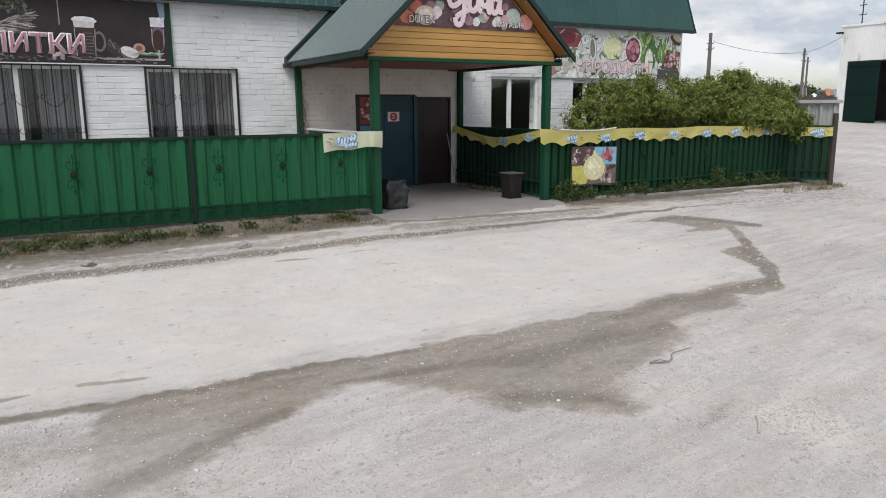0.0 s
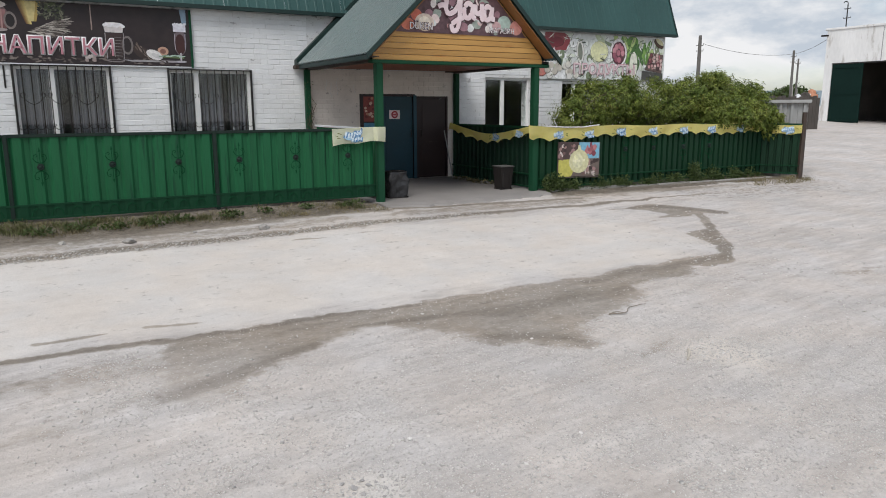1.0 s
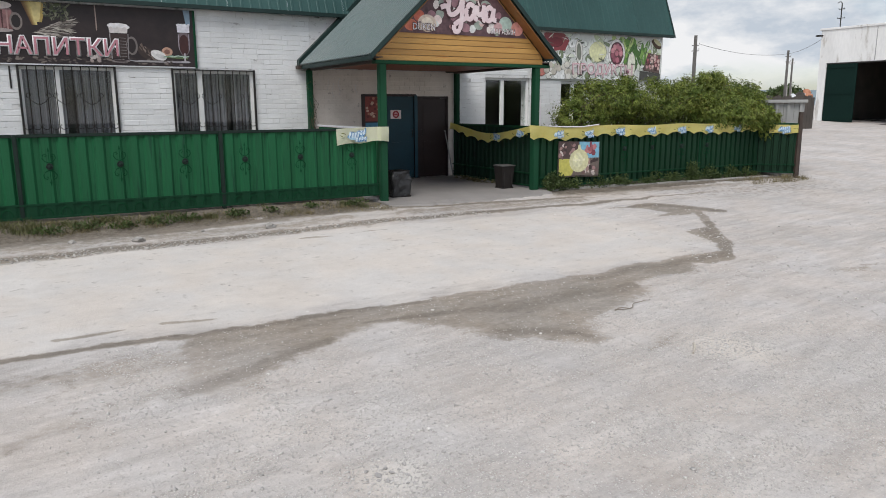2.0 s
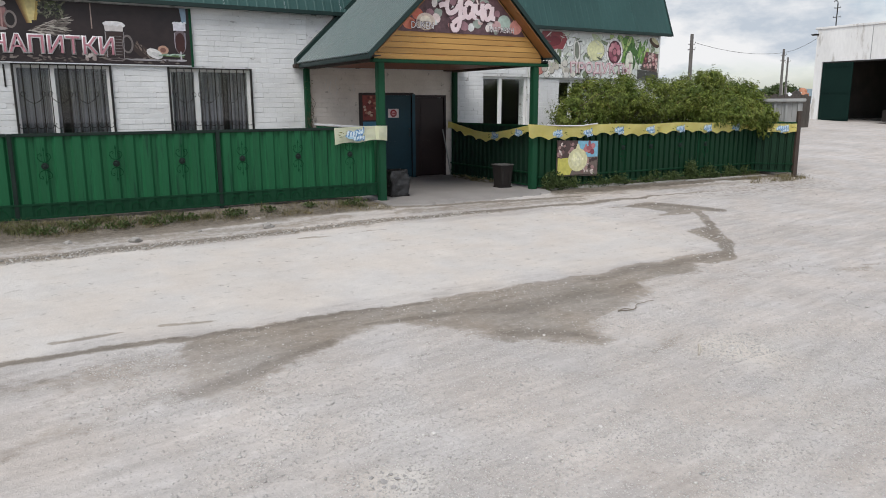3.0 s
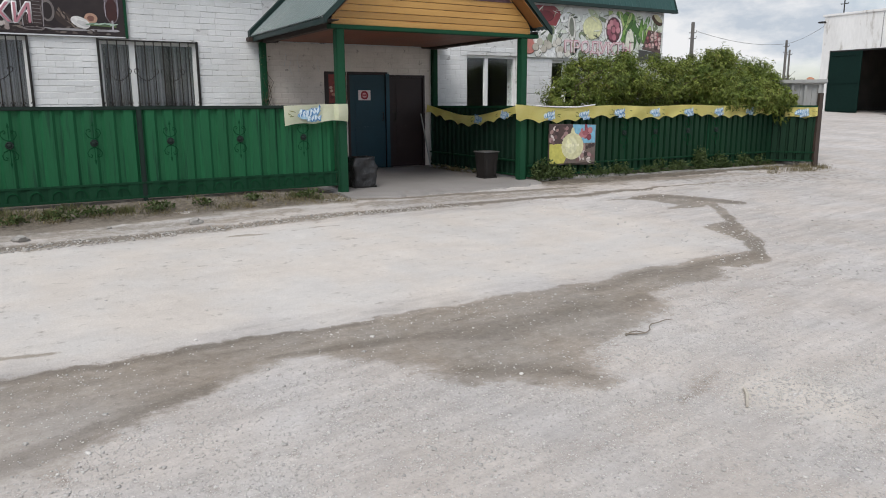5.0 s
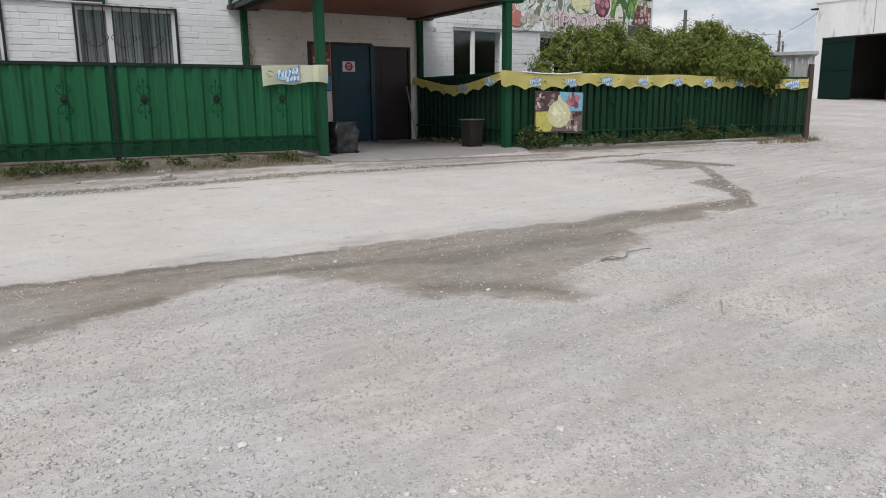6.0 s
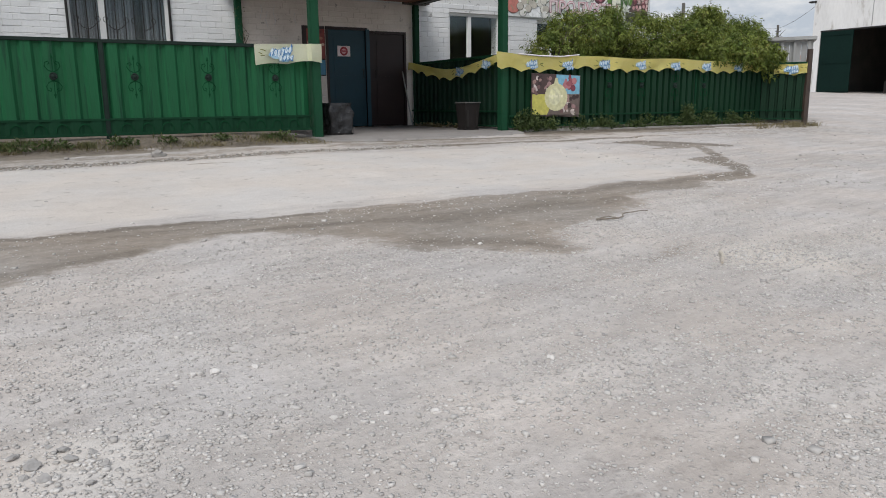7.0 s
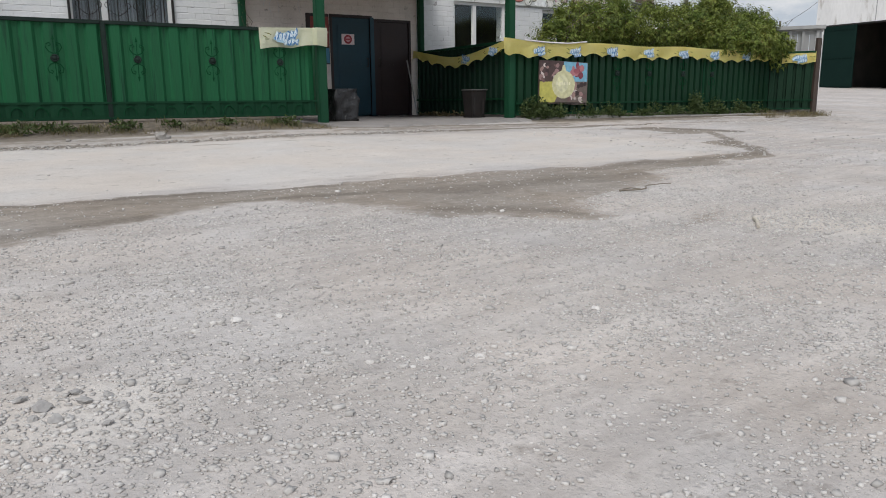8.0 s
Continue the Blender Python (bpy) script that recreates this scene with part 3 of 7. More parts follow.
FAINT = [[(-1.3, 3.5, 0.08), (-0.6, 3.77, 0.12), (0.0, 3.94, 0.2)], [(-1.2, 4.5, 0.15), (-0.3, 4.4, 0.3), (0.3, 4.3, 0.3)],
         [(3.6, 9.5, 0.25), (2.0, 9.35, 0.3), (-4, 9.2, 0.35)], [(4.7, 9.6, 0.3), (6.5, 9.5, 0.35), (8.4, 9.4, 0.3)], [(8.4, 9.85, 0.4), (11.5, 9.75, 0.35), (13.5, 9.6, 0.2)], [(3.5, 2.75, 0.03), (3.8, 2.95, 0.1), (4.05, 3.2, 0.05)], [(7.5, 3.85, 0.05), (7.9, 3.8, 0.14), (8.4, 3.8, 0.05)]]
DEEP = []                      # where the damp stands longest
DEEP.append([(-1.6, 5.12, 0.06), (-0.35, 5.04, 0.07), (0.3, 4.98, 0.075), (0.66, 5.02, 0.09), (1.4, 5.06, 0.1), (2.0, 5.04, 0.09), (2.6, 4.98, 0.05)])
DEEP.append([(0.0, 3.85, 0.06), (0.5, 3.98, 0.1), (0.9, 4.18, 0.1), (1.3, 4.38, 0.05)])
DEEP.append([(1.7, 4.62, 0.04), (2.3, 4.55, 0.07), (2.9, 4.45, 0.1), (3.4, 4.35, 0.16), (4.2, 4.42, 0.15), (4.85, 4.45, 0.12)])
DEEP.append([(2.7, 3.85, 0.1), (3.2, 3.6, 0.1), (3.3, 3.45, 0.06)])
DEEP.append([(4.6, 4.8, 0.08), (5.3, 4.98, 0.1), (5.9, 5.0, 0.1), (6.6, 5.02, 0.12), (7.1, 4.98, 0.12), (7.6, 5.5, 0.15), (7.9, 5.95, 0.12), (8.4, 6.35, 0.14), (8.9, 6.8, 0.1)])
DEEP.append([(-5, 8.58, 0.14), (-0.43, 8.82, 0.14), (1.3, 8.92, 0.13), (3.5, 9.0, 0.12), (5.3, 9.08, 0.1), (7.0, 9.05, 0.1), (8.6, 9.0, 0.1), (10.2, 9.06, 0.05)])
DEEP.append([(4.8, 10.02, 0.09), (5.9, 9.9, 0.1), (7.4, 9.72, 0.09), (8.6, 9.66, 0.06)])
DEEP.append([(8.7, 8.45, 0.1), (9.4, 8.4, 0.14), (9.7, 7.8, 0.14), (9.95, 7.4, 0.1)])
DEEP.append([(-5, 9.55, 0.26), (0.4, 9.74, 0.24), (2.2, 9.92, 0.16), (4.4, 10.05, 0.08)])

gx = np.concatenate([-np.geomspace(900, 2.4, 26), np.arange(-1.9, -1.2, 0.1), np.arange(-1.2, 6.4, 0.035), np.arange(6.4, 12, 0.06), np.arange(12, 20, 0.3), np.geomspace(20, 1500, 30)])
gy = np.concatenate([-np.geomspace(900, 2, 20), np.arange(-1.6, 0.8, 0.2), np.arange(0.8, 6.0, 0.035), np.arange(6.0, 11.4, 0.05), np.arange(11.4, 15, 0.3), np.geomspace(15.2, 1500, 34)])
GX, GY = (a.ravel() for a in np.meshgrid(gx, gy))
gi = np.arange(len(GX)).reshape(len(gy), len(gx))
quads = np.stack([gi[:-1, :-1], gi[:-1, 1:], gi[1:, 1:], gi[1:, :-1]], -1).reshape(-1, 4)
wob = 0.22 * (vnoise(GX, GY, 2.2, 21) - 0.5) + 0.12 * (vnoise(GX, GY, 6, 22) - 0.5)
wob2 = 0.22 * (vnoise(GX, GY, 2.2, 31) - 0.5) + 0.12 * (vnoise(GX, GY, 6, 32) - 0.5)
main = shore(GX + 0.45 * wob, GY + 0.45 * wob2, UPPER_BANK + LOWER_BANK)
crest = np.interp(GX, [p[0] for p in UPPER_BANK], [p[1] for p in UPPER_BANK])
dries = np.clip((crest - GY) / 0.8, 0, 1)                      # the lower bank dries out softly
wet = np.clip(0.5 + main / (0.16 + 0.28 * dries), 0, 1)
hold = 1 - 0.42 * np.clip((1.3 - GX) / 1.2, 0, 1) * np.clip((4.75 - GY) / 0.5, 0, 1)     # how much water the ground still holds
for outline in (HOOK, ARC):
    wet = np.maximum(wet, np.clip(0.5 + shore(GX + 0.4 * wob, GY + 0.4 * wob2, outline) / 0.13 - 0.1, 0, 1))
for path in WET:
    slim = max(p[2] for p in path) < 0.17
    k = 0.25 if slim else 0.75
    wet = np.maximum(wet, strokes(GX + k * wob, GY + k * wob2, path, 0.16 if slim else 0.42))
for path in FAINT:
    wet = np.maximum(wet, 0.6 * strokes(GX + wob, GY + wob2, path, 0.3))
deep = np.zeros_like(GX)
for path in DEEP:
    deep = np.maximum(deep, strokes(GX + 0.3 * wob, GY + 0.3 * wob2, path))
bank = (1 / (1 + np.exp(np.clip((GX - 4.6) * 7, -50, 50)))) * np.clip((GY + 0.8 * wob - 9.6 - 0.075 * GX) / 0.4, 0, 1)
right = (1 / (1 + np.exp(-np.clip((GX - 8.3) * 7, -50, 50)))) * np.clip((GY + 1.5 * wob - 9.82 + 0.25 * np.clip(GX - 14.7, 0, 3)) / 0.3, 0, 1) * np.clip((15.6 - GX) / 0.4, 0, 1)
yard = np.clip((GY - 10.5) / 0.3, 0, 1) * np.clip((16.2 - GX) / 0.5, 0, 1)
tan = 0.2 * np.clip(1.25 - np.hypot((GX - 13.4) / 3.4, (GY - 9.0) / 0.75), 0, 1)      # trodden earth by the fence end
soil = np.maximum.reduce([bank, right, yard, tan]) * (GY < 30)
gm = np_mesh("ground", np.stack([GX, GY, height(GX, GY)], 1), quads, M["ground"])
dust = np.clip((GY + 2 * wob - 5.0) / 0.5, 0, 1) * np.clip((8.8 - GY) / 0.3, 0, 1) * np.clip((8.4 - GX + 4 * wob) / 1.5, 0, 1) * np.clip((GX + 8) / 3, 0, 1)
for cx, cy, cr in ((0.8, 2.14, 0.2), (4.3, 2.6, 0.42)):
    dust = np.maximum(dust, np.clip(1.3 - np.hypot(GX - cx, GY - cy) / cr + 3 * wob, 0, 1))
for name, val in (("wet", wet), ("soil", soil), ("dust", dust), ("deep", deep), ("hold", hold)):
    gm.attributes.new(name, "FLOAT", "POINT").data.foreach_set("value", val.astype(np.float32))
gm.polygons.foreach_set("use_smooth", np.ones(len(quads), dtype=bool))
tagged(new("ground", gm), "pale packed gravel yard with dark damp stains", "ground", kind="structure")

# ---- shop building ----
FY = 14.0                     # the facade's face
shop = thing("shop_building", "single-storey white-painted brick shop with a steep teal metal attic roof", "building", (6.8, FY, 0.4))
OPEN = dict(w1=(-0.72, 0.86, 1.38, 2.85), w2=(1.89, 3.49, 1.38, 2.83), blue=(6.36, 7.26, 0.45, 2.39), brown=(7.29, 8.13, 0.45, 2.34),
            w3=(9.20, 10.56, 1.45, 2.80), w4=(11.57, 12.66, 1.45, 2.74))


def wall_with_holes(x0, x1, z0, z1, y0, y1, holes):
    bm = bmesh.new()
    xs = sorted({x0, x1, *[v for h in holes for v in h[:2]]})
    zs = sorted({z0, z1, *[v for h in holes for v in h[2:]]})
    for a, b in zip(xs, xs[1:]):
        for c, d in zip(zs, zs[1:]):
            if any(h[0] <= a and b <= h[1] and h[2] <= c and d <= h[3] for h in holes):
                continue
            for y, flip in ((y0, False), (y1, True)):
                q = [bm.verts.new(p) for p in ((a, y, c), (b, y, c), (b, y, d), (a, y, d))]
                bm.faces.new(q[::-1] if flip else q)
    for rect in [(x0, x1, z0, z1)] + list(holes):
        a, b, c, d = rect
        for p, q in (((a, c), (b, c)), ((b, c), (b, d)), ((b, d), (a, d)), ((a, d), (a, c))):
            bm.faces.new([bm.verts.new(v) for v in ((p[0], y0, p[1]), (p[0], y1, p[1]), (q[0], y1, q[1]), (q[0], y0, q[1]))])
    bmesh.ops.remove_doubles(bm, verts=bm.verts, dist=1e-4)
    bmesh.ops.recalc_face_normals(bm, faces=bm.faces)
    return bm


wall = part("front_wall", wall_with_holes(-9.0, 15.2, 0.2, 4.02, FY + 0.004, FY + 0.38, list(OPEN.values())), M["mortar"], shop, "white-limewashed brick front wall")
rest = bmesh.new()
box(rest, 15.0, 15.2, FY + 0.38, 24, 0.2, 4.02)
box(rest, -9.0, -8.7, FY + 0.38, 24, 0.2, 4.02)
box(rest, -9.0, 15.2, 23.7, 24, 0.2, 4.02)
part("side_wall", rest, M["mortar"], shop)
# room behind the windows, coloured dark to stand for its shade
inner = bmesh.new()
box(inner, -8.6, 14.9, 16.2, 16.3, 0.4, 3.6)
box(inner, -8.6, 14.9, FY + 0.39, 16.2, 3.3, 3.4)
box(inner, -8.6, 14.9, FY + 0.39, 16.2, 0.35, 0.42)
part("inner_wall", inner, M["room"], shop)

pl = wall_with_holes(4.73, 8.27, 0.452, 2.9, FY - 0.012, FY + 0.003, [(OPEN["blue"][0], OPEN["brown"][1], 0.452, OPEN["blue"][3])])
part("porch_plaster", pl, M["porch_wall"], shop, "greige limewashed plaster inside the porch")
part("door_infill", B(OPEN["brown"][0] + 0.001, OPEN["brown"][1], FY - 0.012, FY + 0.003, OPEN["brown"][3] + 0.001, OPEN["blue"][3] - 0.001), M["porch_wall"], shop)

# attic roof: steep ribbed sheets in lengths, trim along the eave
EY, EZ = 13.82, 4.03


def roof_face(x0, x1, z1, pitch=0.19, deep=0.0045, lean=0.385):
    bm = sheet(bmesh.new(), x0, x1, 0.0, z1, 0.0, pitch, deep, 0.3, slope=0.06)
    for v in bm.verts:
        v.co.y += EY - 0.02 + v.co.z * lean
        v.co.z += EZ - 0.02
    return bm


for k in range(21):
    a = -9.3 + k * 1.23
    part("roof_sheet", roof_face(a, min(a + 1.227, 15.45), 2.1), M["roof"], shop)
top = bmesh.new()
box(top, -9.3, 15.45, EY + 0.8, 23.9, EZ + 2.05, EZ + 2.15)
part("roof_top", top, M["roof"], shop)
part("eave_trim", B(-9.3, 15.43, EY - 0.035, EY + 0.02, EZ - 0.06, EZ + 0.02, 0.006), M["roof_dark"], shop, "dark green eave trim")
part("eave_soffit", B(-9.3, 15.43, EY + 0.02, FY, EZ - 0.03, EZ + 0.0), M["roof_dark"], shop)
verge = bmesh.new()
box(verge, 15.43, 15.47, -0.05, 0.14, 0.0, 2.25)
for v in verge.verts:
    v.co.y += EY + v.co.z * 0.385
    v.co.z += EZ - 0.05
part("verge_trim", verge, M["roof_dark"], shop)
gab = bmesh.new()
q = [gab.verts.new((15.2, y, z)) for y, z in ((FY, 4.02), (24, 4.02), (24, 6.05), (FY + 0.5, 6.05))]
gab.faces.new(q)
bmesh.ops.solidify(gab, geom=gab.faces[:], thickness=0.05)
part("gable_end", gab, M["roof"], shop)


def window(rect, bars, sill=True, transom=None):
    """White plastic window set back in its opening: frame, mullions, panes, sill."""
    x0, x1, z0, z1 = rect
    bm, w, y0, y1 = bmesh.new(), 0.06, FY + 0.07, FY + 0.14
    box(bm, x0, x0 + w, y0, y1, z0, z1, 0.006)
    box(bm, x1 - w, x1, y0, y1, z0, z1, 0.006)
    box(bm, x0 + w, x1 - w, y0, y1, z0, z0 + w, 0.006)
    box(bm, x0 + w, x1 - w, y0, y1, z1 - w, z1, 0.006)
    win = part("window", bm, M["pvc"], shop, "white plastic window")
    xs = [x0 + w, *bars, x1 - w]
    for b in bars:
        part("mullion", B(b - 0.045, b + 0.045, y0 - 0.006, y1 - 0.005, z0 + w, z1 - w, 0.005), M["pvc"], win)
    for a, b in zip(xs, xs[1:]):
        pane = part("pane", B(a + 0.002, b - 0.002, y0 + 0.03, y0 + 0.036, z0 + w, z1 - w), M["pane"], win, "clear glass pane")
        pane.visible_shadow = False
    if transom:
        part("transom", B(xs[0], xs[1] - 0.045, y0 - 0.004, y1 - 0.008, transom - 0.03, transom + 0.03, 0.004), M["pvc"], win)
    if sill:
        part("sill", B(x0 - 0.04, x1 + 0.04, FY - 0.05, y0, z0 - 0.03, z0 - 0.004, 0.004), M["pvc"], win)
    return win


for key, bars, tr in (("w1", (-0.11,), None), ("w2", (2.425,), None), ("w3", (9.76,), None), ("w4", (12.02,), 2.12)):
    window(OPEN[key], bars, True, tr)


def curtain(x0, x1, z0, z1, y, seed, gap=()):
    """A hanging net curtain in soft folds."""
    rng = random.Random(seed)
    bm, x, cols, ph = bmesh.new(), x0, [], rng.random() * 6
    while x < x1:
        ph += rng.uniform(0.35, 0.8)
        yy = y + 0.028 * math.sin(ph) + 0.01 * rng.random()
        cols.append([bm.verts.new((x + 0.006 * math.sin(z * 3 + ph), yy + 0.006 * math.sin(2.2 * z + ph), z)) for z in (z1, (z0 + z1) / 2, z0)])
        x += rng.uniform(0.014, 0.03)
    for a, b in zip(cols, cols[1:]):
        mid = (a[0].co.x + b[0].co.x) / 2
        if any(g0 < mid < g1 for g0, g1 in gap):
            continue
        for i in (0, 1):
            bm.faces.new((a[i], a[i + 1], b[i + 1], b[i]))
    bmesh.ops.solidify(bm, geom=bm.faces[:], thickness=0.0015)
    return bm


for x0, x1, z1, gap, seed in ((-0.70, 0.84, 2.8, ((0.02, 0.2),), 1), (1.91, 3.47, 2.78, ((2.95, 3.1),), 2)):
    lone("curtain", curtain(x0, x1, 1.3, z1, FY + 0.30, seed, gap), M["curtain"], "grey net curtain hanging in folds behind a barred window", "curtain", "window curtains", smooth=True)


def scroll(cx, cz, y, r, side, turns=1.1, start=0.0):
    pts = []
    for k in range(15):
        a = start + side * k / 14 * turns * 2 * math.pi
        rr = r * (1 - 0.6 * k / 14)
        pts.append((cx + rr * math.cos(a), y, cz + rr * math.sin(a)))
    return pts


def grille(rect, name_group):
    """Wrought-iron window grille: flat frame, upright bars, heart scrolls in the middle and hoops near the foot."""
    x0, x1, z0, z1 = rect
    g = thing("window_grille", "black wrought-iron window grille with heart scrolls over a shop window", "grille", (x0, FY - 0.03, z0), name_group)
    y = FY - 0.03
    for a, b, c, d in ((x0 - 0.02, x0 + 0.02, z0, z1 + 0.02), (x1 - 0.02, x1 + 0.02, z0, z1 + 0.02)):
        part("stile", B(a, b, y - 0.012, y + 0.012, c, d, 0.003), M["iron"], g)
    for z in (z0 + 0.01, z1):
        part("rail", B(x0 + 0.02, x1 - 0.02, y - 0.012, y + 0.012, z - 0.012, z + 0.012, 0.003), M["iron"], g)
    n = 11
    step = (x1 - x0) / n
    for k in range(1, n):
        part("bar", T([(x0 + k * step, y, z0), (x0 + k * step, y, z1)], 0.009, 6), M["iron"], g)
    for k in range(2, n, 3):
        cx = x0 + k * step
        bm = bmesh.new()
        for s in (1, -1):
            tube(bm, [(cx, y - 0.012, 2.16), (cx + s * 0.08, y - 0.012, 2.20), (cx + s * 0.15, y - 0.012, 2.27)] + scroll(cx + s * 0.15, 2.335, y - 0.012, 0.055, s, 0.85, -math.pi / 2), 0.006, 5)
        part("heart_scroll", bm, M["iron"], g)
    for k in range(n):
        cx = x0 + (k + 0.5) * step
        arc = [(cx + step * 0.46 * math.cos(a), y - 0.012, 1.79 + 0.07 * math.sin(a)) for a in (math.pi + math.pi * i / 8 for i in range(9))]
        bm = tube(bmesh.new(), arc, 0.006, 5)
        for s in (1, -1):
            tube(bm, scroll(cx + s * step * 0.36, 1.80, y - 0.012, 0.022, -s, 0.8, 0 if s > 0 else math.pi), 0.005, 5)
        part("hoop", bm, M["iron"], g)
    return g


grille(OPEN["w1"], "window grilles")
grille(OPEN["w2"], "window grilles")

# doors
for name, key, label, mat in (("door_1", "blue", "closed blue steel shop door with a round notice", "blue_door"), ("door_2", "brown", "closed dark brown steel shop door", "brown_door")):
    x0, x1, z0, z1 = OPEN[key]
    d = thing(name, label, "door", ((x0 + x1) / 2, FY, z0), kind="structure")
    bm = bmesh.new()
    box(bm, x0, x0 + 0.05, FY - 0.03, FY + 0.12, z0, z1, 0.004)
    box(bm, x1 - 0.05, x1, FY - 0.03, FY + 0.12, z0, z1, 0.004)
    box(bm, x0 + 0.05, x1 - 0.05, FY - 0.03, FY + 0.12, z1 - 0.05, z1, 0.004)
    part("door_frame", bm, M["brown_door"], d, "dark brown door frame")
    leaf = part("leaf", B(x0 + 0.055, x1 - 0.055, FY + 0.0, FY + 0.06, z0 + 0.01, z1 - 0.055, 0.006), M[mat], d)
    for a, b in ((z0 + 0.15, z0 + 0.85), (z0 + 1.0, z1 - 0.2)):
        part("pressed_panel", B(x0 + 0.16, x1 - 0.16, FY - 0.012, FY + 0.005, a, b, 0.008), M[mat], leaf)
    hx = x1 - 0.12 if key == "blue" else x0 + 0.12
    h = tube(bmesh.new(), [(hx, FY + 0.0, 1.42), (hx, FY - 0.05, 1.42), (hx, FY - 0.05, 1.58), (hx, FY + 0.0, 1.58)], 0.009, 8)
    part("door_handle", h, M["iron"], leaf, "dark bar handle")
    if key == "blue":
        # strip in the lighter blue, painting the lit edge of the leaf
        part("edge_strip", B(x1 - 0.052, x1 + 0.03, FY - 0.045, FY - 0.031, z0, z1 - 0.03, 0.003), M["blue_trim"], d, "blue door edge coloured as lit")


# ---- print shapes ----
def ink_mesh(bm_faces, name, parent, y, label=""):
    """Flat printed shapes, each with its colour: (outline in x and z, colour, layer)."""
    bm = bmesh.new()
    lay = bm.loops.layers.float_color.new("ink")
    for k, (pts, col, up) in enumerate(sorted(bm_faces, key=lambda s: s[2])):
        pts = [p for i, p in enumerate(pts) if p != pts[i - 1]]
        if len(pts) < 3:
            continue
        vs = [bm.verts.new((px, y - 0.00002 * k, pz)) for px, pz in pts]
        f = bm.faces.new(vs)
        f.normal_update()
        if f.normal.y > 0:
            f.normal_flip()
        for lo in f.loops:
            lo[lay] = (*col, 1)
    ob = part(name, bm, M["ink"], parent, label)
    return tagged(ob, label, kind="stuff") if name == "printed_picture" else ob


def oval(cx, cz, rx, rz, rot=0.0, n=18, lump=0.0, rng=random):
    c, s = math.cos(rot), math.sin(rot)
    out = []
    for k in range(n):
        a = 2 * math.pi * k / n
        f = 1 + lump * rng.uniform(-1, 1)
        u, v = rx * f * math.cos(a), rz * f * math.sin(a)
        out.append((cx + c * u - s * v, cz + s * u + c * v))
    return out


def lin(r, g, b):
    return tuple((v / 255) ** 2.2 for v in (r, g, b))


def clip_to(pts, x0, x1, z0, z1):
    return [(min(max(a, x0), x1), min(max(b, z0), z1)) for a, b in pts]


def words(text, x0, x1, z0, z1, y, parent, fill, outline, grow=0.022, slant=0.0):
    """Printed words: fill letters and, behind them, a grown outline. Each letter is a part."""
    cu = bpy.data.curves.new("letters", "FONT")
    for layer, (off, mat, dy) in enumerate(((0.0, fill, -0.0025), (grow, outline, 0.0))):
        if mat is None:
            continue
        cu.body, cu.offset, cu.resolution_u = text, off, 3
        tmp = bpy.data.objects.new("letters", cu)
        me = bpy.data.meshes.new_from_object(tmp)
        bpy.data.objects.remove(tmp)
        bm = bmesh.new()
        bm.from_mesh(me)
        bpy.data.meshes.remove(me)
        if layer == 0:
            lo_x, hi_x = min(v.co.x for v in bm.verts), max(v.co.x for v in bm.verts)
            lo_z, hi_z = min(v.co.y for v in bm.verts), max(v.co.y for v in bm.verts)
        for v in bm.verts:
            u, w = (v.co.x - lo_x) / (hi_x - lo_x), (v.co.y - lo_z) / (hi_z - lo_z)
            v.co = Vector((x0 + u * (x1 - x0), y + dy, z0 + w * (z1 - z0) + slant * (u - 0.5)))
        for f in bm.faces:
            f.normal_update()
            if f.normal.y > 0:
                f.normal_flip()
        ext = bmesh.ops.extrude_face_region(bm, geom=bm.faces[:])
        bmesh.ops.translate(bm, vec=(0, 0.0015, 0), verts=[g for g in ext["geom"] if isinstance(g, bmesh.types.BMVert)])
        part("lettering" if layer == 0 else "lettering_outline", bm, mat, parent, text if layer == 0 else "")


# drinks sign
sg = thing("drinks_sign", "dark printed drinks sign with cups and pink lettering", "sign", (0.7, FY, 2.87))
SY = FY - 0.045
part("board", B(-3.6, 2.33, SY, FY - 0.006, 2.885, 3.95, 0.003), M["sign_back"], sg)
frm = bmesh.new()
box(frm, 2.33, 2.375, SY - 0.012, FY - 0.006, 2.86, 3.95, 0.003)
part("side_rail", frm, M["post"], sg, "green side rail")
part("wall_strap", B(-0.86, -0.83, FY - 0.02, FY - 0.006, 2.45, 2.84, 0.003), M["iron"], shop)
part("foot_rail", B(-3.6, 2.33, SY - 0.006, FY - 0.006, 2.862, 2.884, 0.003), M["strip"], sg)
rng = random.Random(4)
K = []
for k in range(240):         # sheaf of grain: straws fanning from the left
    t, u = rng.random(), rng.random()
    K.append((oval(-0.30 + 0.52 * t, 3.36 + 0.26 * u * (0.4 + t), rng.uniform(0.05, 0.13), rng.uniform(0.005, 0.012), -0.35 + 0.75 * u + rng.uniform(-0.15, 0.15), 8), lin(*rng.choice([(120, 112, 105), (150, 142, 135), (78, 70, 66), (176, 170, 160), (58, 50, 46), (98, 90, 84)])), 1 + k % 5))
for k in range(170):         # hop leaves above it
    K.append((oval(rng.uniform(-0.22, 0.2), rng.uniform(3.66, 3.94), rng.uniform(0.015, 0.04), rng.uniform(0.01, 0.02), rng.uniform(0, 3), 8), lin(*rng.choice([(66, 68, 52), (96, 98, 78), (44, 42, 36), (120, 118, 98), (30, 26, 24)])), 1 + k % 5))
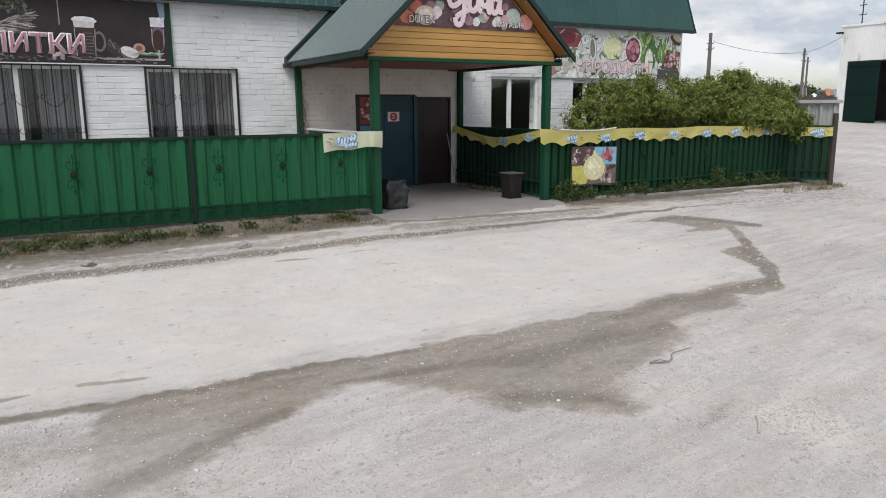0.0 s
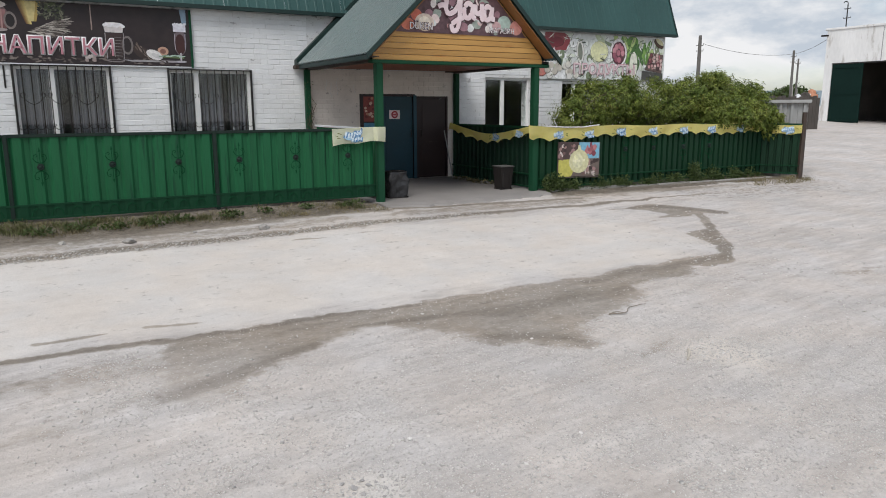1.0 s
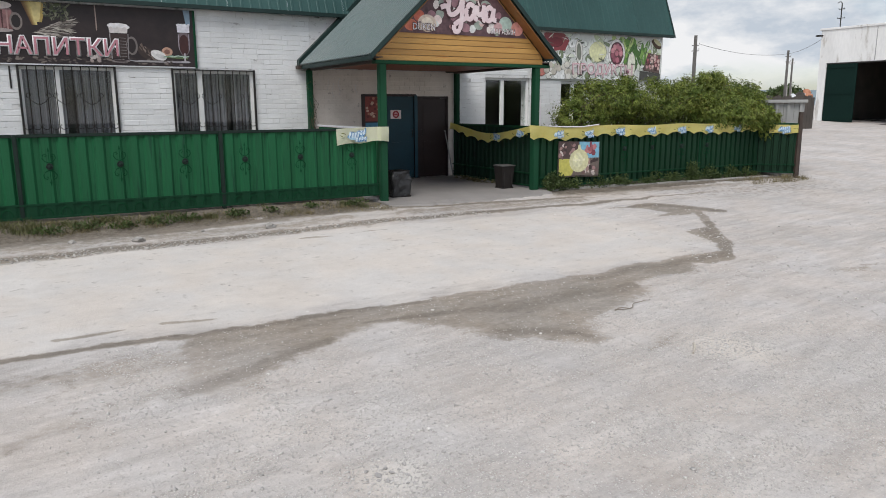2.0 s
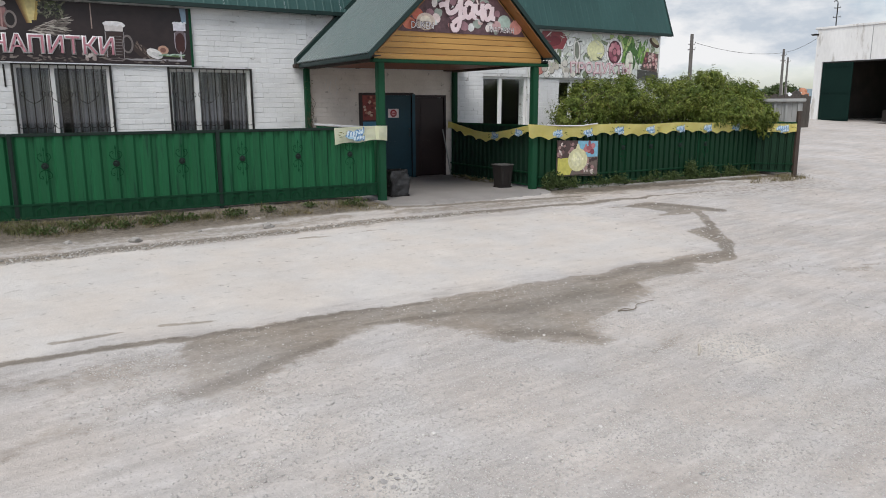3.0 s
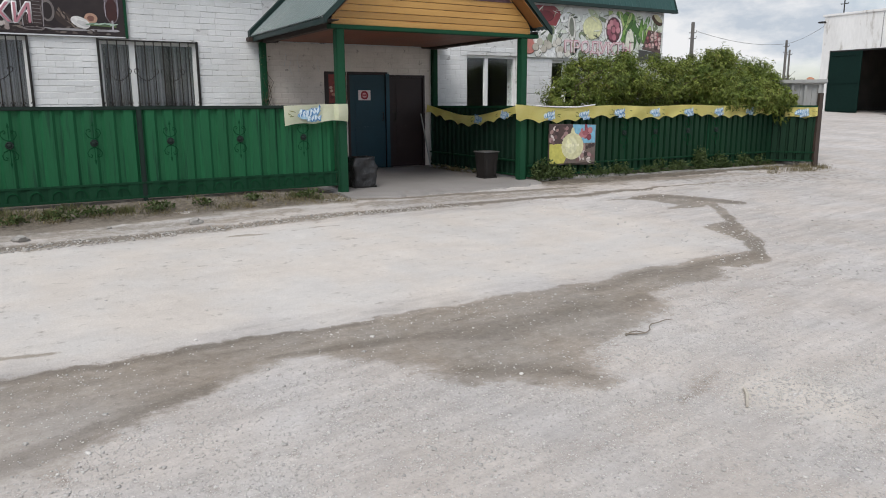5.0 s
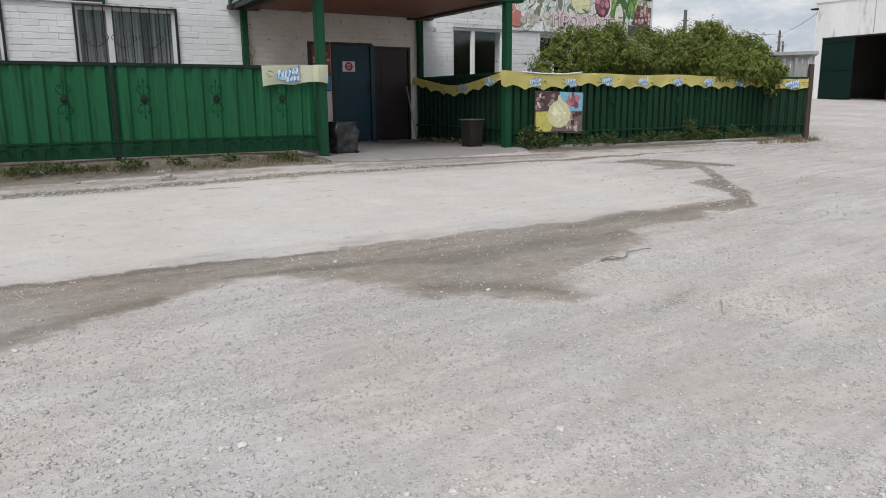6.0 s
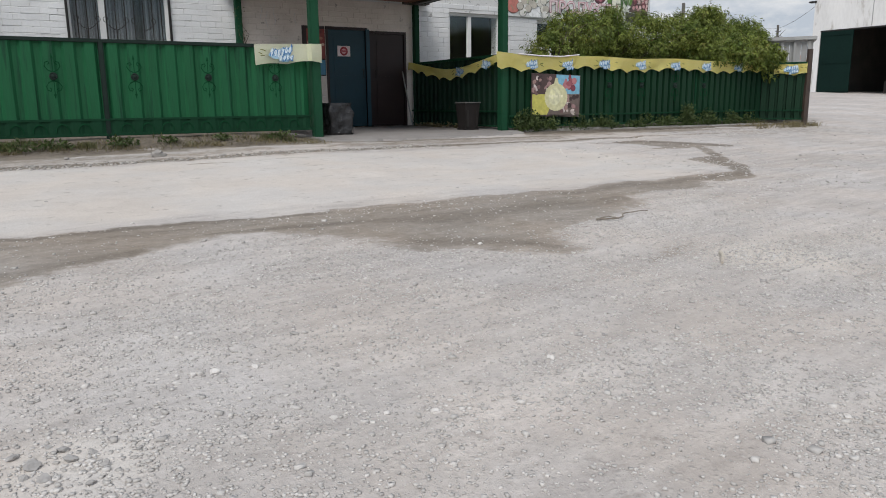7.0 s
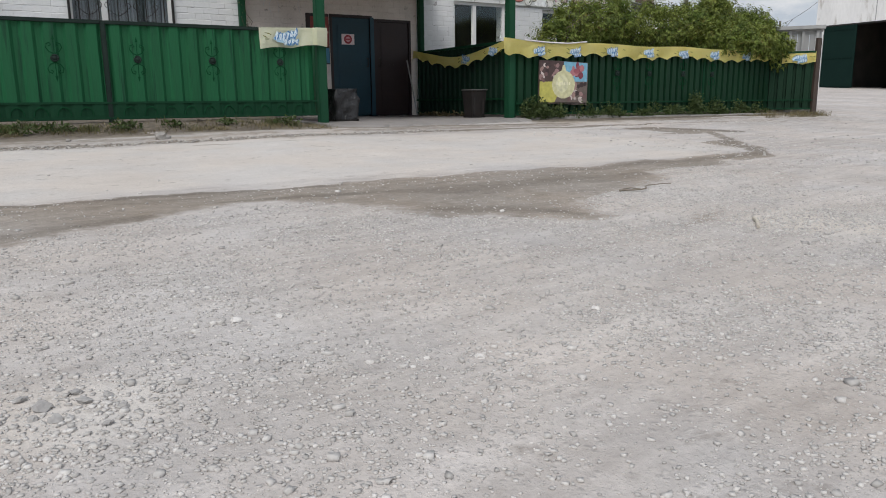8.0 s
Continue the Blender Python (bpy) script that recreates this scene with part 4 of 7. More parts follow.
for k in range(90):          # nuts and crumbs on the table line
    K.append((oval(rng.uniform(-0.9, 2.1), rng.uniform(2.91, 3.02), rng.uniform(0.02, 0.06), rng.uniform(0.01, 0.022), rng.uniform(-0.4, 0.4), 8), lin(*rng.choice([(60, 50, 48), (92, 82, 78), (48, 36, 36), (116, 106, 100)])), 1 + k % 5))
for k in range(12):          # nuts by the mug
    K.append((oval(rng.uniform(0.42, 0.8), rng.uniform(2.96, 3.06), 0.04, 0.03, rng.uniform(0, 3), 9), lin(*rng.choice([(150, 136, 132), (104, 92, 88), (176, 166, 162)])), 5))
for k in range(26):          # plaited loaf
    t = rng.random()
    K.append((oval(1.34 + 0.22 * t, 3.26 - 0.2 * t + rng.uniform(-0.05, 0.05), 0.05, 0.012, -0.9 + rng.uniform(-0.4, 0.4), 8), lin(*rng.choice([(70, 56, 50), (96, 82, 74), (44, 34, 32), (120, 106, 98)])), 5 + k % 2))
for k in range(7):           # mug: lit edges of the glass
    K.append(([(0.98, 3.05 + k * 0.055), (1.10, 3.045 + k * 0.055), (1.10, 3.055 + k * 0.055), (0.98, 3.06 + k * 0.055)], lin(118, 112, 112), 5))
for k in range(10):          # foam bubbles
    K.append((oval(0.83 + 0.035 * k, 3.6 + 0.02 * math.sin(k * 1.9), 0.034, 0.026), lin(222, 220, 222), 6))
    K.append((oval(2.04 + 0.023 * k, 3.665 + 0.014 * math.sin(k * 2.3), 0.024, 0.02), lin(222, 222, 228), 6))
K += [([(0.83, 3.0), (0.845, 3.0), (0.835, 3.46), (0.82, 3.46)], lin(150, 144, 146), 5), ([(1.115, 3.0), (1.13, 3.0), (1.15, 3.46), (1.135, 3.46)], lin(140, 134, 136), 5), (oval(0.98, 2.965, 0.16, 0.028), lin(120, 112, 112), 5), (oval(0.98, 2.97, 0.12, 0.016), lin(52, 42, 42), 6),
      (oval(1.66, 3.09, 0.15, 0.085, -0.4), lin(214, 212, 210), 6), (oval(1.7, 3.07, 0.1, 0.04, -0.4), lin(188, 186, 186), 7), ([(2.045, 3.2), (2.055, 3.2), (2.05, 3.5), (2.04, 3.5)], lin(176, 170, 180), 6), ([(2.225, 3.2), (2.24, 3.2), (2.25, 3.5), (2.235, 3.5)], lin(150, 144, 156), 6)]
for k in range(7):           # herbs on the plate
    K.append((oval(1.8 + 0.06 * k, 3.07 + 0.012 * (k % 2), 0.07, 0.012, 0.2 - 0.1 * (k % 3), 8), lin(*rng.choice([(120, 150, 128), (96, 120, 96), (170, 190, 176)])), 7))
K += [
    *[([(-1.2, 3.42 + 0.03 * i), (-0.72, 3.42 + 0.03 * i), (-0.72, 3.455 + 0.03 * i), (-1.2, 3.455 + 0.03 * i)], lin(96 + 6 * i, 62 + 5 * i, 60 + 5 * i), 1) for i in range(12)],
    *[([(-1.2 + 0.08 * i, 3.44), (-1.18 + 0.08 * i, 3.44), (-1.17 + 0.08 * i, 3.78), (-1.2 + 0.08 * i, 3.78)], lin(*((168, 132, 128) if i % 2 else (74, 44, 44))), 3) for i in range(6)],
    *[([(-0.56 + 0.012 * i, 3.949), (-0.5 + 0.012 * i, 3.949), (-0.4 + 0.006 * i, 3.55), (-0.42 + 0.006 * i, 3.55)], lin(96 + 11 * i, 66 + 12 * i, 38 + 8 * i), 1.5) for i in range(12)],
    (oval(-0.95, 3.68, 0.27, 0.24), lin(112, 92, 90), 0.5), (oval(-0.95, 3.86, 0.25, 0.07), lin(198, 186, 182), 2), (oval(-0.95, 3.6, 0.2, 0.14), lin(132, 96, 96), 2), (oval(-0.95, 3.44, 0.24, 0.035), lin(150, 140, 138), 3), (oval(-0.66, 3.6, 0.1, 0.15), lin(122, 112, 108), 1), (oval(-0.66, 3.6, 0.07, 0.11), lin(30, 22, 22), 2),
    ([(-0.42, 3.6), (-0.26, 3.6), (-0.17, 3.949), (-0.5, 3.949)], lin(176, 150, 84), 1), ([(-0.38, 3.6), (-0.30, 3.6), (-0.24, 3.949), (-0.42, 3.949)], lin(206, 190, 130), 2),
    (oval(0.02, 3.84, 0.14, 0.1), lin(66, 74, 42), 2),
    ([(0.83, 3.47), (1.13, 3.47), (1.15, 3.6), (0.81, 3.6)], lin(206, 200, 198), 3), (oval(0.98, 3.61, 0.17, 0.04), lin(226, 222, 220), 4),
    ([(0.85, 3.02), (1.11, 3.02), (1.13, 3.46), (0.83, 3.46)], lin(58, 44, 42), 2), (oval(1.2, 3.25, 0.1, 0.17), lin(112, 104, 102), 2), (oval(1.19, 3.25, 0.075, 0.13), lin(36, 26, 26), 3),
    (oval(1.44, 3.13, 0.17, 0.1, -0.6), lin(58, 46, 42), 3), (oval(1.82, 3.16, 0.1, 0.085), lin(176, 140, 120), 3), (oval(1.82, 3.16, 0.055, 0.045), lin(120, 84, 74), 4),
    ([(1.1, 2.99), (2.22, 2.99), (2.1, 2.955), (1.25, 2.955)], lin(150, 146, 148), 4), ([(1.7, 3.05), (2.2, 3.03), (2.2, 3.055), (1.7, 3.075)], lin(90, 108, 66), 4),
    ([(2.03, 3.53), (2.26, 3.53), (2.26, 3.66), (2.03, 3.66)], lin(214, 212, 220), 4), (oval(2.145, 3.33, 0.115, 0.24), lin(108, 96, 100), 3), (oval(2.145, 3.3, 0.095, 0.19), lin(62, 32, 30), 4),
    ([(2.13, 2.98), (2.16, 2.98), (2.16, 3.14), (2.13, 3.14)], lin(176, 170, 176), 4), (oval(2.145, 2.975, 0.1, 0.02), lin(170, 166, 172), 4), ([(2.2, 3.67), (2.28, 3.67), (2.28, 3.949), (2.16, 3.949)], lin(126, 148, 166), 2),
    ([(0.605, 3.5), (0.625, 3.5), (0.625, 3.949), (0.605, 3.949)], lin(150, 132, 124), 2),
]
ink_mesh([(clip_to(p, -3.59, 2.325, 2.89, 3.945), c, u) for p, c, u in K], "printed_picture", sg, SY - 0.001)
words("НАПИТКИ", -1.0, 0.955, 3.05, 3.35, SY - 0.016, sg, M["pink"], M["rim"], 0.05)

# food sign
fs = thing("food_sign", "pale printed food sign with vegetables and pink lettering under the eave", "sign", (12.6, FY, 2.8))
part("board", B(10.55, 15.13, SY, FY - 0.006, 2.79, 3.95, 0.003), M["food_back"], fs)
rng = random.Random(9)
K = []
for k in range(120):
    col = rng.choice([(216, 220, 214), (226, 227, 224), (208, 214, 200), (182, 192, 158), (232, 233, 232), (222, 224, 222), (120, 132, 104), (214, 218, 212)])
    K.append((oval(rng.uniform(10.6, 15.05), rng.uniform(2.83, 3.92), rng.uniform(0.06, 0.24), rng.uniform(0.04, 0.12), rng.uniform(0, 3), 12, 0.1, rng), lin(*col), 1 + k % 6))
for k in range(34):          # leafy greens
    cx = rng.choice([13.55, 14.0, 14.35]) + rng.uniform(-0.35, 0.35)
    K.append((oval(cx, rng.uniform(3.25, 3.85), rng.uniform(0.04, 0.1), rng.uniform(0.1, 0.22), rng.uniform(-0.7, 0.7), 10, 0.15, rng), lin(*rng.choice([(96, 138, 60), (128, 166, 84), (66, 104, 48), (170, 190, 120)])), 7 + k % 3))
K += [(oval(11.35, 3.75, 0.42, 0.24, -0.2, 16, 0.12, rng), lin(136, 62, 66), 10), (oval(11.3, 3.72, 0.24, 0.12), lin(112, 40, 48), 11), (oval(10.85, 3.05, 0.2, 0.18), lin(190, 120, 110), 10), (oval(10.72, 3.3, 0.12, 0.15), lin(206, 150, 130), 10),
      (oval(12.1, 3.5, 0.12, 0.3, 0.1), lin(214, 212, 206), 10), (oval(12.1, 3.5, 0.075, 0.22, 0.1), lin(120, 124, 112), 11), (oval(12.75, 3.52, 0.3, 0.26), lin(216, 216, 170), 9),
      (oval(13.42, 3.5, 0.3, 0.37), lin(226, 222, 220), 10), (oval(13.42, 3.5, 0.23, 0.29), lin(92, 48, 58), 11),
      ([(14.42, 3.08), (15.05, 3.0), (15.08, 3.5), (14.6, 3.55)], lin(96, 78, 72), 10), ([(14.3, 2.80), (15.1, 2.80), (15.1, 2.99), (14.3, 3.06)], lin(70, 70, 66), 10),
      (oval(14.9, 3.8, 0.2, 0.1, -0.5), lin(70, 48, 30), 10), (oval(14.93, 3.84, 0.16, 0.06, -0.5), lin(196, 190, 150), 11), (oval(13.98, 3.2, 0.14, 0.35), lin(222, 222, 206), 9)]
for k in range(9):
    a = k * 0.7
    r = 0 if k == 8 else 0.15
    K.append((oval(13.42 + r * math.cos(a), 3.5 + 1.2 * r * math.sin(a), 0.066, 0.075), lin(*rng.choice([(176, 110, 122), (196, 136, 144), (140, 80, 94)])), 12))
for k in range(46):
    K.append((oval(rng.uniform(14.55, 15.02), rng.uniform(3.1, 3.5), 0.042, 0.042), lin(*rng.choice([(158, 96, 100), (196, 150, 148), (112, 60, 66), (206, 178, 172), (70, 44, 46)])), 12 + k % 4))
for k in range(150):         # stalks, gills and leaf veins
    K.append((oval(rng.uniform(10.65, 15.0), rng.uniform(2.85, 3.9), rng.uniform(0.03, 0.12), rng.uniform(0.006, 0.018), rng.uniform(0, 3.1), 8), lin(*rng.choice([(96, 104, 90), (236, 236, 234), (132, 140, 118), (74, 80, 70), (226, 228, 220), (164, 172, 148)])), 9 + k % 3))
for k in range(16):
    K.append((oval(rng.uniform(11.0, 12.0), rng.uniform(2.85, 3.2), 0.09, 0.08), lin(*rng.choice([(210, 206, 196), (186, 180, 168), (222, 220, 214)])), 10 + k % 2))
edge = []                     # printed shapes have a dark drawn edge
for k, (p, c, u) in enumerate(K):
    if k % 5 != 4:
        cx, cz = sum(a for a, b in p) / len(p), sum(b for a, b in p) / len(p)
        g = 1 + 0.012 / max(abs(p[0][0] - cx) + abs(p[0][1] - cz), 0.03)
        edge.append(([(cx + (a - cx) * g + 0.004, cz + (b - cz) * g - 0.006) for a, b in p], tuple(v * 0.3 for v in c), u - 0.5))
K += edge
ink_mesh([(clip_to(p, 10.57, 15.11, 2.80, 3.94), c, u) for p, c, u in K], "printed_picture", fs, SY - 0.001)
words("ПРОДУКТЫ", 11.9, 14.02, 2.87, 3.2, SY - 0.014, fs, M["pale_rose"], M["pink"], 0.035)


# ---- porch ----
PX0, PX1, PF, PM = 4.77, 8.13, 10.57, 6.46      # post lines, front line, ridge line
porch = thing("porch_canopy", "gabled entrance canopy on green posts with a varnished plank gable", "canopy", (PM, PF, 0.43))
for x in (PX0, PX1):
    part("post", B(x - 0.066, x + 0.066, PF - 0.066, PF + 0.066, 0.36, 2.84, 0.012), M["post"], porch, "green painted timber post")
for x, mat in ((4.66, "post"), (8.33, "fence_dark")):
    part("back_post", B(x - 0.055, x + 0.055, FY - 0.15, FY - 0.03, 0.4, 2.88, 0.012), M[mat], porch, "dark green back post")
    part("bracket", B(x - 0.28, x + 0.28, FY - 0.2, FY - 0.03, 2.885, 2.96, 0.008), M["dark_wood"], porch)
part("front_beam", B(4.62, 8.42, PF - 0.08, PF + 0.08, 2.842, 2.90, 0.008), M["post"], porch, "green front beam")
for x in (4.70, 8.24):
    part("side_beam", B(x - 0.06, x + 0.06, PF + 0.082, FY - 0.205, 2.86, 2.96, 0.008), M["dark_wood"], porch)
n = 24
for k in range(n):
    a = 4.765 + k * (8.175 - 4.765) / n
    part("soffit_board", B(a + 0.002, a + (8.175 - 4.765) / n - 0.002, PF + 0.09, FY - 0.21, 2.905, 2.922), M["soffit"], porch)
# gable planks, narrowing upwards with the rake
SL = 0.955                                       # rise per metre of the rake
EAVE_X, EAVE_Z = 4.50, 2.985


def rake_x(z, inset=0.0):
    return EAVE_X + inset + (z - EAVE_Z) / SL


zz = 2.902
while zz < 4.6:
    z1 = min(zz + 0.098, 4.6)
    a0, a1 = max(rake_x(zz, 0.10), 4.66), max(rake_x(z1, 0.10), 4.66)
    bm = bmesh.new()
    for y in (PF - 0.035, PF - 0.012):
        for x, z in ((a0, zz + 0.002), (2 * PM - a0, zz + 0.002), (2 * PM - a1, z1 - 0.002), (a1, z1 - 0.002)):
            bm.verts.new((x, y, z))
    bm.verts.ensure_lookup_table()
    v = bm.verts
    for q in ((0, 1, 2, 3), (7, 6, 5, 4), (0, 4, 5, 1), (1, 5, 6, 2), (2, 6, 7, 3), (3, 7, 4, 0)):
        bm.faces.new([v[i] for i in q])
    bmesh.ops.bevel(bm, geom=[e for e in bm.edges if abs(e.verts[0].co.z - e.verts[1].co.z) < 1e-4 and e.verts[0].co.y < PF - 0.03 and e.verts[1].co.y < PF - 0.03], offset=0.006, segments=2, affect="EDGES")
    part("gable_plank", bm, M["plank"], porch)
    zz += 0.0995


def corrugated(side):
    """One slope of the canopy: narrow raised ribs run down the slope."""
    bm, n_w = bmesh.new(), 38
    step = (FY - 0.012 - 10.26) / n_w
    prof = []
    for k in range(n_w):
        y0 = 10.26 + k * step
        prof += [(y0, 0.0), (y0 + step * 0.36, 0.0), (y0 + step * 0.58, 0.034), (y0 + step * 0.74, 0.034)]
    prof.append((FY - 0.012, 0.0))
    low, high = (4.46, EAVE_Z - 0.04), (PM, EAVE_Z + (PM - EAVE_X) * SL)
    d = Vector((high[0] - low[0], 0, high[1] - low[1])).normalized()
    nrm = Vector((-d.z, 0, d.x))
    rows = []
    for off in (0.0, 0.003):
        lines = []
        for px, pz in (low, high):
            line = []
            for yy, w in prof:
                p = Vector((px, yy, pz + 0.02)) + nrm * (w + 0.01 + off)
                if side > 0:
                    p.x = 2 * PM - p.x
                line.append(bm.verts.new(p))
            lines.append(line)
        rows.append(lines)
    for lo, hi in rows:
        for k in range(len(prof) - 1):
            bm.faces.new((lo[k], lo[k + 1], hi[k + 1], hi[k]))
    for k in range(len(prof) - 1):
        bm.faces.new((rows[0][0][k], rows[0][0][k + 1], rows[1][0][k + 1], rows[1][0][k]))
    bmesh.ops.recalc_face_normals(bm, faces=bm.faces)
    return bm


for s in (-1, 1):
    part("roof_slope", corrugated(s), M["canopy"], porch, "ribbed teal metal roof slope")


def slanted(x0, z0, x1, z1, y0, y1, thick, mirror):
    """A board along the rake from (x0, z0) to (x1, z1), thick downwards."""
    bm = bmesh.new()
    pts = [(x0, z0), (x1, z1), (x1, z1 - thick), (x0, z0 - thick)]
    if mirror:
        pts = [(2 * PM - a, b) for a, b in pts]
    f = [[bm.verts.new((a, y, b)) for a, b in pts] for y in (y0, y1)]
    bm.faces.new(f[0])
    bm.faces.new(f[1][::-1])
    for i in range(4):
        j = (i + 1) % 4
        bm.faces.new((f[0][i], f[1][i], f[1][j], f[0][j]))
    bmesh.ops.recalc_face_normals(bm, faces=bm.faces)
    return bm


for mir in (False, True):
    part("rake_trim", slanted(4.42, EAVE_Z - 0.0, PM, EAVE_Z + (PM - 4.42) * SL, 10.225, 10.262, 0.10, mir), M["roof_dark"], porch, "dark green rake trim")
    part("rake_soffit", slanted(4.6, EAVE_Z + 0.045, PM, EAVE_Z + 0.045 + (PM - 4.6) * SL, 10.265, PF - 0.036, 0.02, mir), M["rake"], porch)
    part("wall_flashing", slanted(4.42, EAVE_Z + 0.09, PM, EAVE_Z + 0.09 + (PM - 4.42) * SL, FY - 0.16, FY - 0.02, 0.13, mir), M["roof_dark"], porch, "dark flashing against the wall")
    x = 4.47 if not mir else 2 * PM - 4.47
    part("eave_board", B(x - 0.012, x + 0.012, 10.27 if not mir else PF, FY - 0.17, EAVE_Z - 0.10, EAVE_Z - 0.02, 0.003), M["roof_dark"], porch)
    part("eave_soffit", B(min(x, x + (0.2 if not mir else -0.2)), max(x, x + (0.2 if not mir else -0.2)), 10.3 if not mir else PF, FY - 0.21, EAVE_Z - 0.055, EAVE_Z - 0.04), M["dark_wood"], porch)

# shop-name sign in the gable
ns = thing("gable_sign", "trapezoid printed shop sign with pale looping shapes in the canopy gable", "sign", (PM, PF, 3.38))
GYS = PF - 0.05
bm = bmesh.new()
zt = 4.25
pts = [(rake_x(3.385, 0.14), 3.385), (2 * PM - rake_x(3.385, 0.14), 3.385), (2 * PM - rake_x(zt, 0.14), zt), (rake_x(zt, 0.14), zt)]
f = [[bm.verts.new((a, y, b)) for a, b in pts] for y in (GYS, PF - 0.037)]
bm.faces.new(f[0][::-1])
bm.faces.new(f[1])
for i in range(4):
    bm.faces.new((f[0][i], f[0][(i + 1) % 4], f[1][(i + 1) % 4], f[1][i]))
bmesh.ops.recalc_face_normals(bm, faces=bm.faces)
part("board", bm, M["dark_back"], ns)
rng = random.Random(12)
K = []
for k in range(70):
    pz = rng.uniform(3.43, 4.15)
    lo = rake_x(pz + 0.1, 0.22)
    px = rng.uniform(lo, 2 * PM - lo)
    col = rng.choice([(204, 172, 168), (222, 204, 200), (170, 128, 126), (150, 160, 150), (206, 208, 206), (84, 62, 66), (146, 110, 118), (228, 220, 216)])
    r = rng.uniform(0.05, 0.13)
    K.append((oval(px, max(pz, 3.395 + r), r, r * rng.uniform(0.6, 1), rng.uniform(0, 3), 12), lin(*col), 1 + k % 6))
K += [(oval(5.33, 3.52, 0.13, 0.1), lin(206, 120, 96), 8), (oval(5.5, 3.68, 0.11, 0.1), lin(190, 100, 80), 8), (oval(5.66, 3.56, 0.19, 0.15), lin(214, 196, 180), 8), (oval(5.66, 3.56, 0.12, 0.1), lin(236, 224, 206), 9),
      (oval(7.35, 3.62, 0.15, 0.14), lin(170, 190, 180), 8), (oval(7.62, 3.55, 0.14, 0.13), lin(214, 150, 140), 8), (oval(7.18, 3.56, 0.1, 0.09), lin(196, 160, 160), 8)]
ink_mesh(K, "printed_picture", ns, GYS - 0.001)


def ribbon(points, wide, y):
    """A flat painted stroke with round ends along a smoothed run of points in x and z."""
    run = []
    for i in range(len(points) - 1):
        p = [Vector(points[min(max(j, 0), len(points) - 1)]) for j in (i - 1, i, i + 1, i + 2)]
        for k in range(5):
            t = k / 5
            q = 0.5 * (2 * p[1] + (p[2] - p[0]) * t + (2 * p[0] - 5 * p[1] + 4 * p[2] - p[3]) * t * t + (3 * p[1] - p[0] - 3 * p[2] + p[3]) * t ** 3)
            run.append((q.x, y, q.y))
    run.append((points[-1][0], y, points[-1][1]))
    bm = tube(bmesh.new(), run, wide, 8)
    for v in bm.verts:
        v.co.y = y + (v.co.y - y) * 0.08
    return bm


SCRIPT = [
    [(6.02, 3.98), (6.1, 4.0), (6.08, 3.82), (6.14, 3.73), (6.26, 3.78), (6.34, 3.9), (6.37, 4.02)],
    [(6.39, 4.04), (6.37, 3.8), (6.35, 3.58), (6.3, 3.46), (6.22, 3.45), (6.2, 3.54), (6.3, 3.62), (6.45, 3.68)],
    [(6.62, 3.9), (6.53, 3.93), (6.46, 3.82), (6.48, 3.7), (6.56, 3.68), (6.63, 3.8), (6.65, 3.92), (6.64, 3.72), (6.7, 3.67)],
    [(6.7, 3.92), (6.7, 3.8), (6.76, 3.76), (6.83, 3.82), (6.84, 3.93), (6.83, 3.7), (6.88, 3.66)],
    [(7.02, 3.87), (6.95, 3.9), (6.89, 3.8), (6.91, 3.68), (6.98, 3.67), (7.04, 3.78), (7.06, 3.89), (7.05, 3.7), (7.12, 3.68)],
    [(5.92, 3.84), (6.0, 3.87), (6.07, 3.86)],
]
for k, run in enumerate(SCRIPT):
    part("looping_edge", ribbon(run, 0.062, GYS - 0.016), M["dark_back"], ns)
    part("looping_shape", ribbon(run, 0.044, GYS - 0.03 - 0.001 * k), M["pale_rose"], ns, "pale rose looping shape")
words("DÜKEN", 5.355, 5.80, 3.435, 3.575, GYS - 0.036, ns, M["rim"], M["dark_back"], 0.05)
words("МАГАЗИН", 7.0, 7.55, 3.435, 3.535, GYS - 0.036, ns, M["rim"], M["dark_back"], 0.05)

# porch slab with a worn front edge
bm = bmesh.new()
rng = random.Random(3)
front, cols = [], []
for k in range(29):
    x = 4.66 + k * (8.32 - 4.66) / 28
    yf = 9.97 + 0.22 * abs((x - 6.4) / 1.9) ** 2 + rng.uniform(-0.05, 0.05)
    cols.append([(x, yf - 0.05, gz(x, yf) - 0.03), (x, yf, gz(x, yf) + 0.025), (x, yf + 0.18, 0.437), (x, 10.9, 0.447), (x, 12.4, 0.449), (x, FY, 0.45)])
cols = [[bm.verts.new((a, b, c + (0.003 * rng.uniform(-1, 1) if 0 < i < 5 else 0))) for i, (a, b, c) in enumerate(col)] for col in cols]
for a, b in zip(cols, cols[1:]):
    for i in range(5):
        bm.faces.new((a[i], b[i], b[i + 1], a[i + 1]))
base = bmesh.ops.extrude_face_region(bm, geom=bm.faces[:])
bmesh.ops.translate(bm, vec=(0, 0, -0.25), verts=[g for g in base["geom"] if isinstance(g, bmesh.types.BMVert)])
bmesh.ops.recalc_face_normals(bm, faces=bm.faces)
lone("porch_floor", bm, M["slab"], "worn grey concrete porch slab with a crumbling front edge", "floor", kind="structure")

# ---- fences ----
fl = thing("gate_fence", "green ribbed sheet-metal fence with iron rosettes, rails and posts", "fence", (1.94, 10.6, 0.45))
FYL = 10.62
edges = [-6.52, -3.70, -0.88, 1.94, 4.68]
